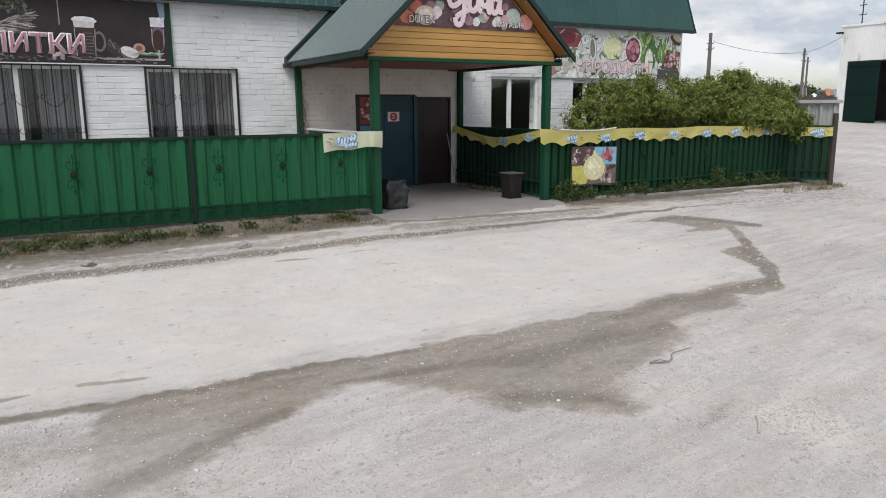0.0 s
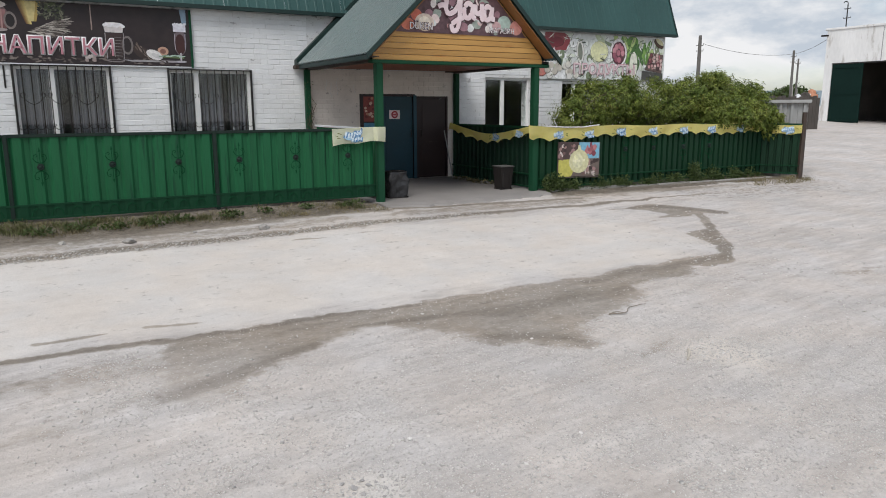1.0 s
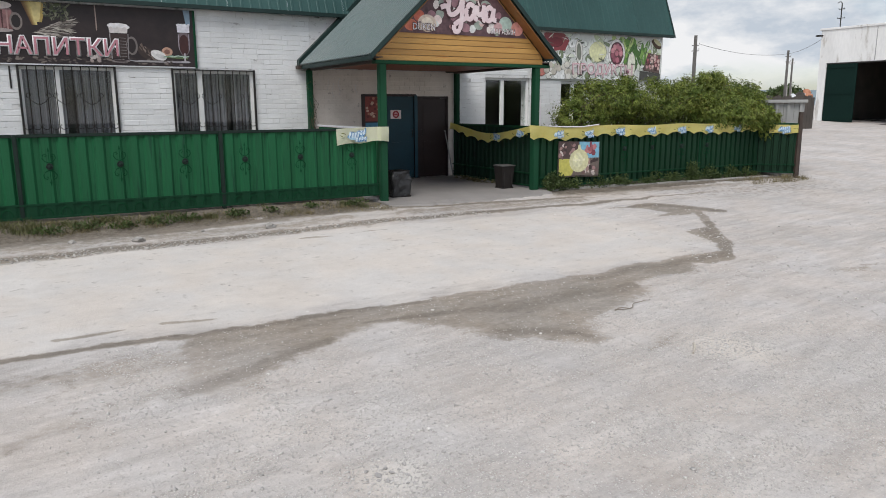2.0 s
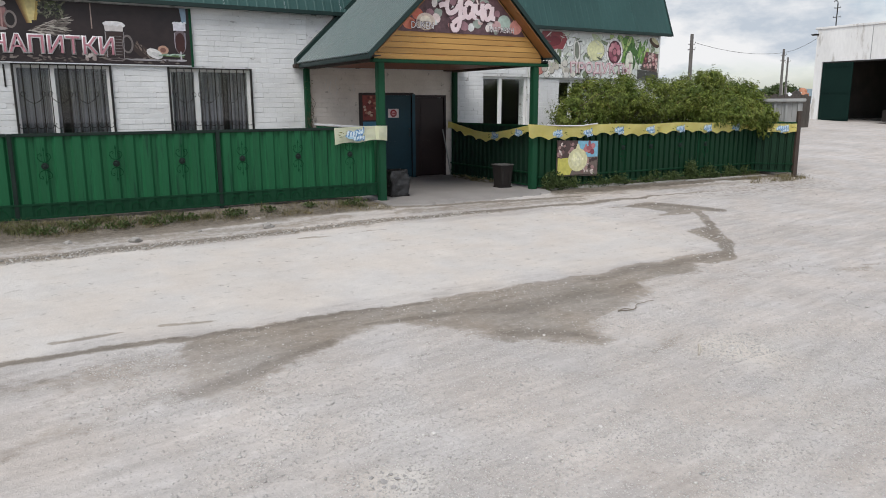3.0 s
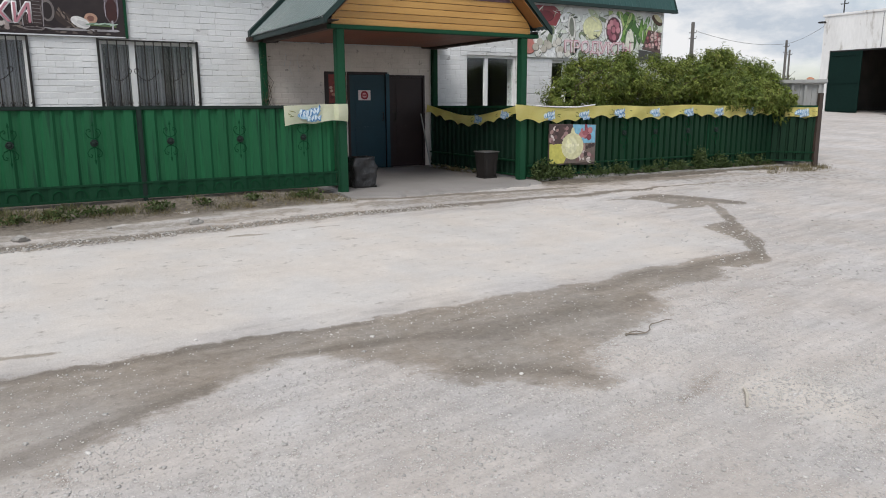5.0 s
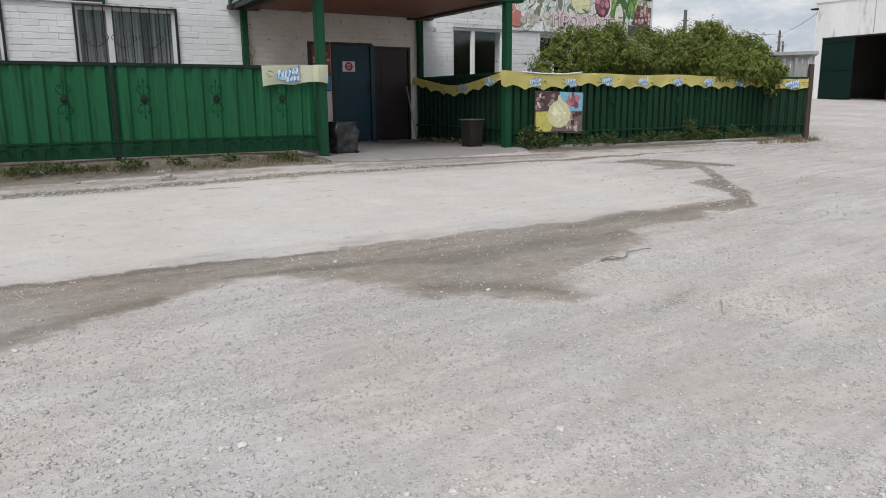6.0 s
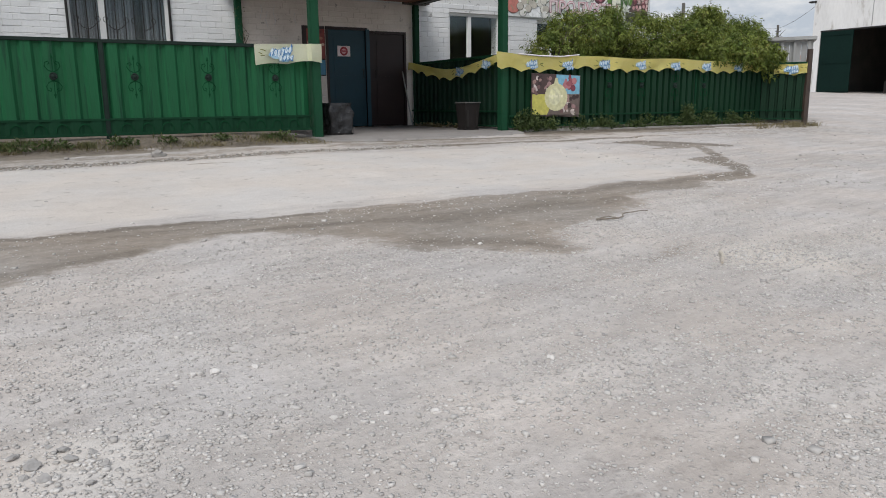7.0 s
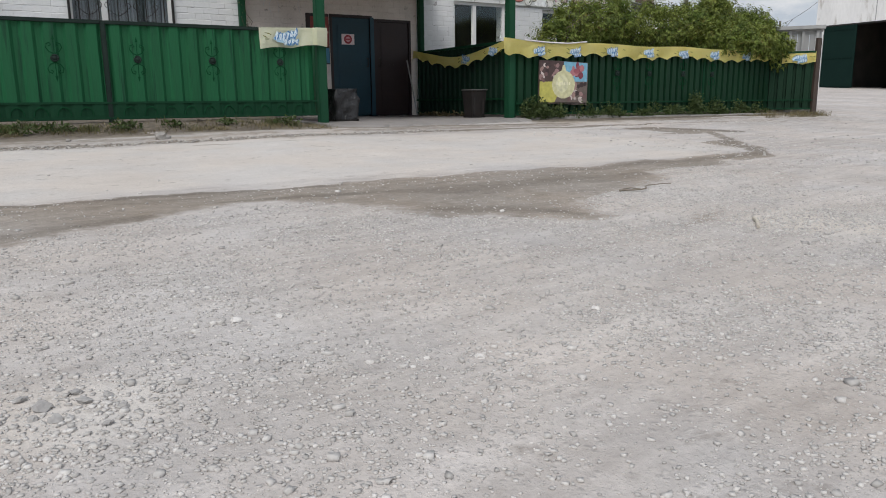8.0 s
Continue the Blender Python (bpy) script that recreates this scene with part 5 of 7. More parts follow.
for a, b in zip(edges, edges[1:]):
    part("panel", sheet(bmesh.new(), a + 0.02, b - 0.02, 0.57, 1.72, FYL, 0.2325, 0.034, 0.74), M["fence"], fl, "green ribbed sheet")
    part("top_rail", B(a + 0.029, b - 0.029, FYL - 0.05, FYL - 0.002, 1.70, 1.745, 0.005), M["boss"], fl)
    part("middle_rail", B(a, b, FYL - 0.06, FYL - 0.037, 0.735, 0.765, 0.005), M["fence_dark"], fl)
    part("bottom_rail", B(a, b, FYL - 0.06, FYL - 0.005, 0.545, 0.58, 0.005), M["fence_dark"], fl)
    part("kick_sheet", sheet(bmesh.new(), a + 0.02, b - 0.02, 0.58, 0.735, FYL - 0.042, 0.2325, 0.012, 0.7), M["fence_dark"], fl, "dark green kick strip")
for x in edges[:-1]:
    part("post", B(x - 0.028, x + 0.028, FYL - 0.055, FYL + 0.02, 0.3, 1.742, 0.006), M["boss"], fl, "sooty dark post")


def rosette(fence, x, z, y, size=1.0):
    """Cast ornament: a domed boss in a ring, with a lyre scroll and bud above and below it."""
    hub = bmesh.new()
    ring = [(x + 0.038 * size * math.cos(a), y, z + 0.038 * size * math.sin(a)) for a in (2 * math.pi * k / 14 for k in range(15))]
    tube(hub, ring, 0.011 * size, 6)
    bmesh.ops.create_uvsphere(hub, u_segments=10, v_segments=6, radius=0.03 * size, matrix=Matrix.Translation((x, y, z)) @ Matrix.Diagonal((1, 0.6, 1, 1)))
    boss = part("rosette", hub, M["boss"], fence, "dark cast rosette", smooth=True)
    for s in (1, -1):
        bm = tube(bmesh.new(), [(x, y, z + s * 0.035 * size), (x, y, z + s * 0.23 * size)], 0.005 * size, 5)
        for t in (1, -1):
            lyre = [(0.0, 0.05), (0.055, 0.075), (0.085, 0.12), (0.075, 0.165), (0.04, 0.18), (0.03, 0.155), (0.05, 0.14)]
            tube(bm, [(x + t * a * size, y, z + s * b * size) for a, b in lyre], 0.007 * size, 5)
        bmesh.ops.create_cone(bm, segments=6, radius1=0.018 * size, radius2=0.001, depth=0.06 * size, matrix=Matrix.Translation((x, y, z + s * 0.245 * size)) @ Matrix.Rotation(0 if s > 0 else math.pi, 4, "X"))
        for v in bm.verts:
            v.co.y = y + 0.006 + (v.co.y - y) * 0.3
        part("scroll", bm, M["ornament"], boss)


for k in range(44):                              # small wrought arcs along the kick strip
    x = -6.3 + k * 0.2490
    if min(abs(x - e) for e in edges) > 0.1:
        arc = [(x + 0.075 * math.cos(q), FYL - 0.06, 0.6 + 0.1 * math.sin(q)) for q in (math.pi * i / 8 for i in range(9))]
        part("kick_arc", tube(bmesh.new(), arc, 0.006, 5), M["ornament"], fl)
for k in range(12):
    x = -6.06 + k * 0.93
    rosette(fl, x, 1.285, FYL - 0.042)

fr = thing("garden_fence", "green ribbed sheet-metal fence with rails along the shrub bed", "fence", (12, 10.55, 0.4))
runs = [((8.22, 10.57), (10.6, 10.57)), ((10.6, 10.57), (12.95, 10.56)), ((12.95, 10.56), (15.0, 10.55)), ((15.0, 10.55), (15.52, 9.82))]
for (ax, ay), (bx, by) in runs:
    ln = math.hypot(bx - ax, by - ay)
    ux, uy = (bx - ax) / ln, (by - ay) / ln

    def along(s, w, ax=ax, ay=ay, ux=ux, uy=uy):
        return ax + s * ux - w * uy, ay + s * uy + w * ux

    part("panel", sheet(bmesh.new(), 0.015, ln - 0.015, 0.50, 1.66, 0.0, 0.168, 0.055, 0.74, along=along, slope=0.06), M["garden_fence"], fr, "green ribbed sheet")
    turn = Matrix.Translation((ax, ay, 0)) @ Matrix.Rotation(math.atan2(uy, ux), 4, "Z")
    for nm, z0, z1 in (("top_rail", 1.64, 1.68), ("middle_rail", 0.66, 0.69), ("bottom_rail", 0.475, 0.51)):
        part(nm, B(0, ln, -0.082, -0.052, z0, z1, 0.005, turn), M["fence_dark"], fr)
    part("post", B(-0.03, 0.03, -0.02, 0.04, 0.2, 1.70, 0.006, turn), M["fence_dark"], fr)
for x in (10.52, 11.35, 12.28, 13.13):
    rosette(fr, x, 1.2, 10.492, 1.15)
part("end_post", T([(15.49, 9.76, 0.2), (15.55, 9.8, 1.0), (15.60, 9.83, 1.94)], 0.068, 7, 0.06), M["dark_wood"], fr, "dark weathered end post")
side = thing("porch_side_fence", "green ribbed sheet fence closing the porch side, coloured as shaded", "fence", (8.2, 12.3, 0.45))
part("panel", sheet(bmesh.new(), 0.1, 3.2, 0.50, 1.68, 0.0, 0.168, 0.03, 0.7, along=lambda s, w: (8.21 + w, PF + s)), M["side_fence"], side)
for nm, z0, z1 in (("top_rail", 1.67, 1.715), ("middle_rail", 0.74, 0.77), ("bottom_rail", 0.49, 0.52)):
    part(nm, B(8.14, 8.175, PF + 0.09, FY - 0.2, z0, z1, 0.005), M["fence_dark"], side)
yardf = thing("yard_rail", "pale strip laid along a rail behind the fence", "rail", (4.9, 12, 1.7))
part("strip", B(4.75, 4.80, 10.8, FY - 0.2, 1.70, 1.735, 0.004), M["strip"], yardf)
part("panel", sheet(bmesh.new(), 0.15, 3.2, 0.55, 1.69, 0.0, 0.168, 0.02, 0.5, along=lambda s, w: (4.78 + w, PF + s)), M["fence"], yardf, "green ribbed sheet")

# ---- low kerbs ----
def kerb(name, x0, x1, y, z, seed, label):
    rng = random.Random(seed)
    k = thing(name, label, "kerb", ((x0 + x1) / 2, y, z), kind="structure")
    x = x0
    while x < x1 - 0.2:
        ln = min(rng.uniform(0.8, 1.1), x1 - x)
        dz, dy = rng.uniform(-0.015, 0.012), rng.uniform(-0.02, 0.02)
        yy = y - 0.052 * (x - x0)
        zz = gz(x + ln / 2, yy - 0.05)
        bm = B(x + 0.006, x + ln - 0.006, yy + dy - 0.05, yy + dy + 0.06, zz - 0.15, zz + 0.035 + dz, 0.014)
        for v in bm.verts:
            v.co += Vector((rng.uniform(-1, 1), rng.uniform(-1, 1), rng.uniform(-1, 1))) * 0.005
        part("kerb_stone", bm, M["concrete"], k)
        x += ln


kerb("kerb_2", 8.5, 15.0, 10.46, 0.4, 6, "low worn concrete edging below the garden fence")

# ---- far side of the yard ----
HX = 38.0
hg = thing("hangar", "whitewashed flat-roofed hangar with a dark green folding door", "building", (HX, 16, 1.2))
D0, D1, DT, HT = 15.0, 23.6, 4.30, 6.1
bm = bmesh.new()
box(bm, HX, HX + 0.3, D1, 24.05, 0.6, HT)
box(bm, HX, HX + 0.3, 4.0, D0, 0.6, HT)
box(bm, HX, HX + 0.3, D0, D1, DT, HT)
box(bm, HX + 0.3, HX + 14, 23.75, 24.05, 0.6, HT)
box(bm, HX + 0.3, HX + 14, 4.0, 4.3, 0.6, HT)
box(bm, HX + 13.7, HX + 14, 4.3, 23.75, 0.6, HT)
part("wall", bm, M["hangar"], hg)
part("roof", B(HX - 0.06, HX + 14.1, 3.9, 24.15, HT, HT + 0.12, 0.02), M["hangar"], hg)
for y in (9.0, 12.0, 15.0, 18.0, 21.0):
    part("wall_joint", B(HX - 0.004, HX + 0.01, y - 0.02, y + 0.02, DT + 0.1, HT - 0.05), M["shed"], hg)
for a, b in ((21.85, 23.55),):
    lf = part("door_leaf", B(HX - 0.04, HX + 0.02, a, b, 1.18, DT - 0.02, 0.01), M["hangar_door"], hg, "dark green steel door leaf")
    for z in (1.3, 2.7, 4.1):
        part("brace", B(HX - 0.065, HX - 0.041, a + 0.05, b - 0.05, z - 0.04, z + 0.04, 0.006), M["hangar_door"], lf)
part("lintel", B(HX - 0.03, HX + 0.3, D0, D1, DT - 0.018, DT + 0.05, 0.01), M["iron"], hg)
# added lining and floor: their dark colour stands in for the unlit interior
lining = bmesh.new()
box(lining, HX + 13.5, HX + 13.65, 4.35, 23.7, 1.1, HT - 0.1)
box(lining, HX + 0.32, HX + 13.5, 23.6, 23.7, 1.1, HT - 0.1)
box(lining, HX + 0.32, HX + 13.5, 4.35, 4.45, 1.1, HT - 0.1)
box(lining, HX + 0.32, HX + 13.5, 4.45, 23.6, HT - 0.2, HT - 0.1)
part("sooty_lining", lining, M["old_wall"], hg, "dark inner lining coloured as indoor shade")
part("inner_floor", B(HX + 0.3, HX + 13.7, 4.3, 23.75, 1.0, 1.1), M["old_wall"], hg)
part("corner_bracket", B(HX - 0.2, HX + 0.1, 23.95, 24.3, HT - 0.3, HT - 0.22, 0.02), M["iron"], hg)
part("stacked_crate", B(HX + 2.4, HX + 3.6, 20.2, 21.4, 1.1, 1.75, 0.03), M["old_wall"], hg)
an = thing("antenna", "thin roof antenna mast with short cross arms", "antenna", (HX + 0.6, 23.42, HT + 0.12))
part("mast", T([(HX + 0.6, 23.42, HT + 0.1), (HX + 0.6, 23.42, HT + 1.38)], 0.03, 6), M["iron"], an)
for z, a in ((0.64, 0.2), (1.12, 0.16)):
    part("cross_arm", T([(HX + 0.6, 23.42 - a, HT + z + 0.05), (HX + 0.6, 23.42 - a, HT + z), (HX + 0.6, 23.42 + a, HT + z), (HX + 0.6, 23.42 + a, HT + z + 0.05)], 0.022, 6), M["iron"], an)
part("hook", T([(HX + 0.6, 23.42 + 0.13 * math.cos(a) + 0.13, HT + 1.38 + 0.13 * math.sin(a)) for a in (math.pi - math.pi * k / 10 for k in range(9))], 0.022, 6), M["iron"], an)

# grey lean-to standing behind the fence end
LD = Vector((-0.58, 0.81))                       # its run, away from the yard
LA = Vector((16.06, 10.06))
sh = thing("lean_to", "grey weathered board lean-to with a pale sheet roof", "shed", (15.8, 10.5, 0.4))


def lean(s, w):
    q = LA + s * LD + w * Vector((LD.y, -LD.x))
    return q.x, q.y


rng = random.Random(17)
for k in range(13):
    s0 = k * 0.118
    bm = bmesh.new()
    t0, zt = rng.uniform(-0.004, 0.004), 2.15 + rng.uniform(-0.01, 0.01)
    lo = [(*lean(s0 + a, t0 + w), z) for z in (0.3, zt) for w in (0.0, 0.02) for a in (0.003, 0.115)]
    vs = [bm.verts.new(c) for c in lo]
    for q in ((0, 2, 3, 1), (4, 5, 7, 6), (0, 1, 5, 4), (2, 6, 7, 3), (0, 4, 6, 2), (1, 3, 7, 5)):
        bm.faces.new([vs[i] for i in q])
    bmesh.ops.recalc_face_normals(bm, faces=bm.faces)
    part("board", bm, M["shed"], sh)
turn = Matrix.Translation((LA.x, LA.y, 0)) @ Matrix.Rotation(math.atan2(LD.y, LD.x), 4, "Z")
for s0 in (0.08, 0.36, 0.62):
    part("batten", B(s0 - 0.03, s0 + 0.03, 0.022, 0.06, 0.4, 2.15, 0.006, turn), M["shed"], sh)
part("roof", B(-0.06, 1.7, -1.4, 0.12, 2.16, 2.24, 0.01, turn), M["shed"], sh, "pale sheet roof edge")
ow = thing("board_wall", "dark weathered board wall between shed and hangar", "wall", (30, 20, 1.0))
for k in range(18):
    x = 27.2 + k * 0.25
    part("board", B(x + 0.006, x + 0.244, 20.0, 20.04, 0.7, 2.5 + 0.05 * math.sin(k * 2.1), 0.004), M["old_wall"], ow)
jk = thing("tarpaulin_heap", "faded orange tarpaulin heap behind the board wall", "heap", (33.0, 21.1, 1.2))
for k, (dy, z, r, mat) in enumerate(((0.0, 2.68, 0.15, "orange"), (0.12, 2.6, 0.16, "orange"), (0.5, 2.56, 0.14, "strip"), (0.1, 2.46, 0.24, "orange"), (0.3, 2.52, 0.15, "stone"), (1.2, 2.45, 0.22, "strip"), (0.75, 2.4, 0.3, "old_wall"), (1.3, 1.8, 0.6, "old_wall"))):
    bm = bmesh.new()
    bmesh.ops.create_icosphere(bm, subdivisions=2, radius=r, matrix=Matrix.Translation((33.0 - dy, 21.25, z)))
    for v in bm.verts:
        v.co += 0.3 * r / 0.4 * noise.noise_vector(v.co * 2.7 + Vector((k, 0, 0)))
    part("fold", bm, M[mat], jk)


def pole(x, y, top, r, arms, label):
    p = thing("utility_pole", label, "pole", (x, y, gz(x, y)), "utility poles")
    part("shaft", T([(x, y, gz(x, y) - 0.3), (x, y, top)], r * 1.15, 8, r * 0.8), M["pole"], p)
    part("stub", T([(x + 0.16, y - 0.1, gz(x, y) - 0.3), (x + 0.06, y - 0.04, gz(x, y) + (top - gz(x, y)) * 0.45)], r * 0.8, 8), M["concrete"], p)
    for z in arms:
        part("insulator", T([(x - 0.13, y + 0.13, z), (x + 0.13, y - 0.13, z), (x + 0.15, y - 0.15, z + 0.12)], 0.025, 6), M["pole"], p)


pole(33.0, 28.4, 6.0, 0.11, (5.45, 5.15), "grey wooden utility pole with a concrete stub")
pole(50.0, 34.4, 6.15, 0.10, (5.7, 5.3), "grey wooden utility pole standing far off")
pole(60.0, 40.9, 6.2, 0.09, (5.8,), "grey wooden utility pole standing far off")


def sag(a, b, drop, n=16):
    a, b = Vector(a), Vector(b)
    return [a.lerp(b, k / n) - Vector((0, 0, drop * 4 * (k / n) * (1 - k / n))) for k in range(n + 1)]


for a, b, dr in (((33.2, 28.2, 5.5), (50, 34.4, 5.9), 0.3), ((50, 34.4, 5.9), (38.3, 24.1, 5.75), 0.15), ((50, 34.4, 5.6), (60, 40.9, 5.7), 0.2)):
    lone("power_line", T(sag(a, b, dr), 0.011, 5), M["iron"], "thin dark overhead power line between poles", "cable", "power lines")

# hills and far trees
rng = random.Random(8)
bm = bmesh.new()
ridge = []
for k in range(121):
    a = radians(5 + k)
    h = 16 + 22 * float(vnoise(np.array([k * 0.14]), np.array([0.3]), 1.0, 41)[0]) + 8 * float(vnoise(np.array([k * 0.5]), np.array([2.3]), 1.0, 42)[0])
    ridge.append([bm.verts.new((r * math.cos(a), r * math.sin(a), z)) for r, z in ((1150, -3), (1400, h), (1480, -3))])
for a, b in zip(ridge, ridge[1:]):
    for i in (0, 1):
        bm.faces.new((a[i], a[i + 1], b[i + 1], b[i]))
bmesh.ops.recalc_face_normals(bm, faces=bm.faces)
lone("hill_backdrop", bm, M["hill"], "hazy blue-green hills on the horizon", "hills", kind="structure")


def leaf_cloud(centres, radii, count, size, seed, up=0.35):
    """Leaves on the skins and in the depth of clumps: arrays of vertices and quads folded along the rib."""
    r = np.random.RandomState(seed)
    w = np.array([a * b + b * c + a * c for a, b, c in radii])
    pick = r.choice(len(centres), count, p=w / w.sum())
    c, rad = np.array(centres)[pick], np.array(radii)[pick]
    d = r.normal(size=(count, 3))
    d /= np.linalg.norm(d, axis=1)[:, None]
    depth = 1 - 0.55 * r.rand(count) ** 1.9
    depth *= 1 + 0.16 * np.sin(d[:, 0] * 9 + pick) * np.sin(d[:, 2] * 8 + 2 * pick) + 0.08 * r.normal(size=count)
    pos = c + d * rad * depth[:, None]
    ax = d + r.normal(size=(count, 3)) * 0.75 + np.array([0, 0, -up])
    ax /= np.linalg.norm(ax, axis=1)[:, None]
    sd = np.cross(ax, r.normal(size=(count, 3)))
    sd /= np.linalg.norm(sd, axis=1)[:, None]
    nm = np.cross(ax, sd)
    ln = size * r.uniform(0.6, 1.35, count)[:, None]
    wd = ln * r.uniform(0.2, 0.32, count)[:, None]
    V = np.stack([pos, pos + ax * ln * 0.45 + sd * wd + nm * wd * 0.35, pos + ax * ln, pos + ax * ln * 0.45 - sd * wd + nm * wd * 0.35], 1).reshape(-1, 3)
    b = np.arange(count) * 4
    F = np.concatenate([np.stack([b, b + 1, b + 2], 1), np.stack([b, b + 2, b + 3], 1)])
    return V, F


def shoots(centres, radii, count, per, size, seed):
    """Shoot tips over the clumps, each with a tuft of narrow drooping leaves."""
    r = np.random.RandomState(seed)
    w = np.array([a * b + b * c + a * c for a, b, c in radii])
    pick = r.choice(len(centres), count, p=w / w.sum())
    c, rad = np.array(centres)[pick], np.array(radii)[pick]
    d = r.normal(size=(count, 3))
    d /= np.linalg.norm(d, axis=1)[:, None]
    depth = 1.04 - 0.5 * r.rand(count) ** 2.6 + 0.1 * r.normal(size=count)
    tip = c + d * rad * depth[:, None]
    n = count * per
    tip, way = np.repeat(tip, per, 0), np.repeat(d + np.array([0, 0, 0.35]), per, 0)
    way /= np.linalg.norm(way, axis=1)[:, None]
    pos = tip - way * (r.rand(n) * 0.12)[:, None]
    side = np.cross(way, r.normal(size=(n, 3)))
    side /= np.linalg.norm(side, axis=1)[:, None]
    ax = side + way * r.uniform(0.0, 0.7, n)[:, None] + np.array([0, 0, -0.45])
    ax /= np.linalg.norm(ax, axis=1)[:, None]
    sd = np.cross(ax, way + 0.35 * r.normal(size=(n, 3)))
    sd /= np.linalg.norm(sd, axis=1)[:, None]
    nm = np.cross(ax, sd)
    ln = size * r.uniform(0.65, 1.35, n)[:, None]
    wd = ln * r.uniform(0.13, 0.2, n)[:, None]
    V = np.stack([pos, pos + ax * ln * 0.45 + sd * wd + nm * wd * 0.3, pos + ax * ln + np.array([0, 0, -0.22]) * ln, pos + ax * ln * 0.45 - sd * wd + nm * wd * 0.3], 1).reshape(-1, 3)
    b = np.arange(n) * 4
    return V, np.concatenate([np.stack([b, b + 1, b + 2], 1), np.stack([b, b + 2, b + 3], 1)])


# shrub behind the garden fence
rng = random.Random(21)
sb = thing("shrub", "large dense green shrub spilling over the garden fence", "shrub", (13.2, 11.9, 0.4))
cen, rad = [], []
for x, y, z, r in ((10.35, 11.9, 1.75, 0.62), (10.9, 12.0, 2.15, 0.62), (11.6, 11.9, 2.12, 0.68), (12.3, 12.0, 2.05, 0.65), (13.0, 11.95, 2.05, 0.66), (13.7, 11.85, 2.1, 0.7), (14.35, 11.75, 2.2, 0.74),
                   (15.0, 11.7, 2.12, 0.74), (14.2, 10.8, 1.98, 0.46), (14.75, 10.66, 1.92, 0.44), (13.5, 10.9, 1.98, 0.42), (15.35, 11.6, 2.0, 0.62), (15.2, 10.85, 1.95, 0.42), (15.12, 10.62, 1.72, 0.36), (15.3, 10.35, 1.62, 0.26), (15.12, 10.4, 1.45, 0.22), (13.55, 10.5, 1.84, 0.28), (14.1, 10.45, 1.84, 0.32), (14.65, 10.4, 1.82, 0.34), (15.0, 10.35, 1.8, 0.3), (11.2, 11.6, 1.6, 0.6), (12.2, 11.6, 1.5, 0.62), (13.3, 11.5, 1.5, 0.66), (14.4, 11.3, 1.55, 0.7), (14.9, 11.2, 1.45, 0.5), (15.5, 11.35, 2.2, 0.55), (15.55, 11.0, 2.0, 0.45), (11.3, 11.7, 2.25, 0.5), (14.6, 11.8, 2.38, 0.52), (15.1, 11.75, 2.32, 0.5)):
    cen.append((x, y, z))
    rad.append((r * 1.05, r, r * 0.95))
    for k in range(5):
        a, e = rng.uniform(0, 6.28), rng.uniform(-0.1, 1.3)
        q = r * rng.uniform(0.75, 1.0)
        cen.append((x + q * math.cos(a) * math.cos(e), y + q * math.sin(a) * math.cos(e) * 0.8, z + q * math.sin(e)))
        s = r * rng.uniform(0.25, 0.42)
        rad.append((s, s, s * 0.9))
V, F = shoots(cen, rad, 23000, 6, 0.066, 5)
L0 = V.reshape(-1, 4, 3)[:, 0]
keep = np.repeat(L0[:, 1] > np.where(L0[:, 0] < 15, 10.57, 10.55 - 1.4 * (L0[:, 0] - 15)) + np.where(L0[:, 2] > 1.5 - 0.2 * (L0[:, 0] > 14.9), -0.28 - 0.2 * (L0[:, 0] > 13.2), 0.06), 4)
keep &= np.repeat((L0[:, 0] > 13.3) | (L0[:, 1] > 11.5 - 0.9 * (L0[:, 2] - 1.7)), 4)
keep &= np.repeat(V.reshape(-1, 4, 3)[:, :, 2].min(1) > 0.5, 4)
keep &= np.repeat(V.reshape(-1, 4, 3)[:, :, 1].max(1) < FY - 0.1, 4)
idx = np.cumsum(keep) - 1
F = idx[F[keep[F[:, 0]]]]
V = V[keep]
cr = new("crown", np_mesh("crown", V - np.array(ORIGIN[sb]), F, M["leaf"]))
cr.parent = sb
for k in range(16):
    x = 10.5 + k * 0.37 + rng.uniform(-0.1, 0.1)
    y = 12.0 - 0.1 * max(0, x - 14) + rng.uniform(-0.3, 0.3)
    bm = tube(bmesh.new(), [(x, y, gz(x, y) - 0.05), (x + rng.uniform(-0.1, 0.1), y - 0.05, 1.1), (x + rng.uniform(-0.3, 0.3), y - 0.15, 1.8), (x + rng.uniform(-0.4, 0.4), y - 0.25, 2.4)], 0.03, 6, 0.006)
    for j in range(3):
        z = rng.uniform(1.0, 1.8)
        tube(bm, [(x, y - 0.06, z), (x + rng.uniform(-0.4, 0.4), y - rng.uniform(0.1, 0.5), z + 0.4), (x + rng.uniform(-0.6, 0.6), y - rng.uniform(0.2, 0.7), z + 0.75)], 0.014, 5, 0.004)
    part("stem", bm, M["bark"], sb)

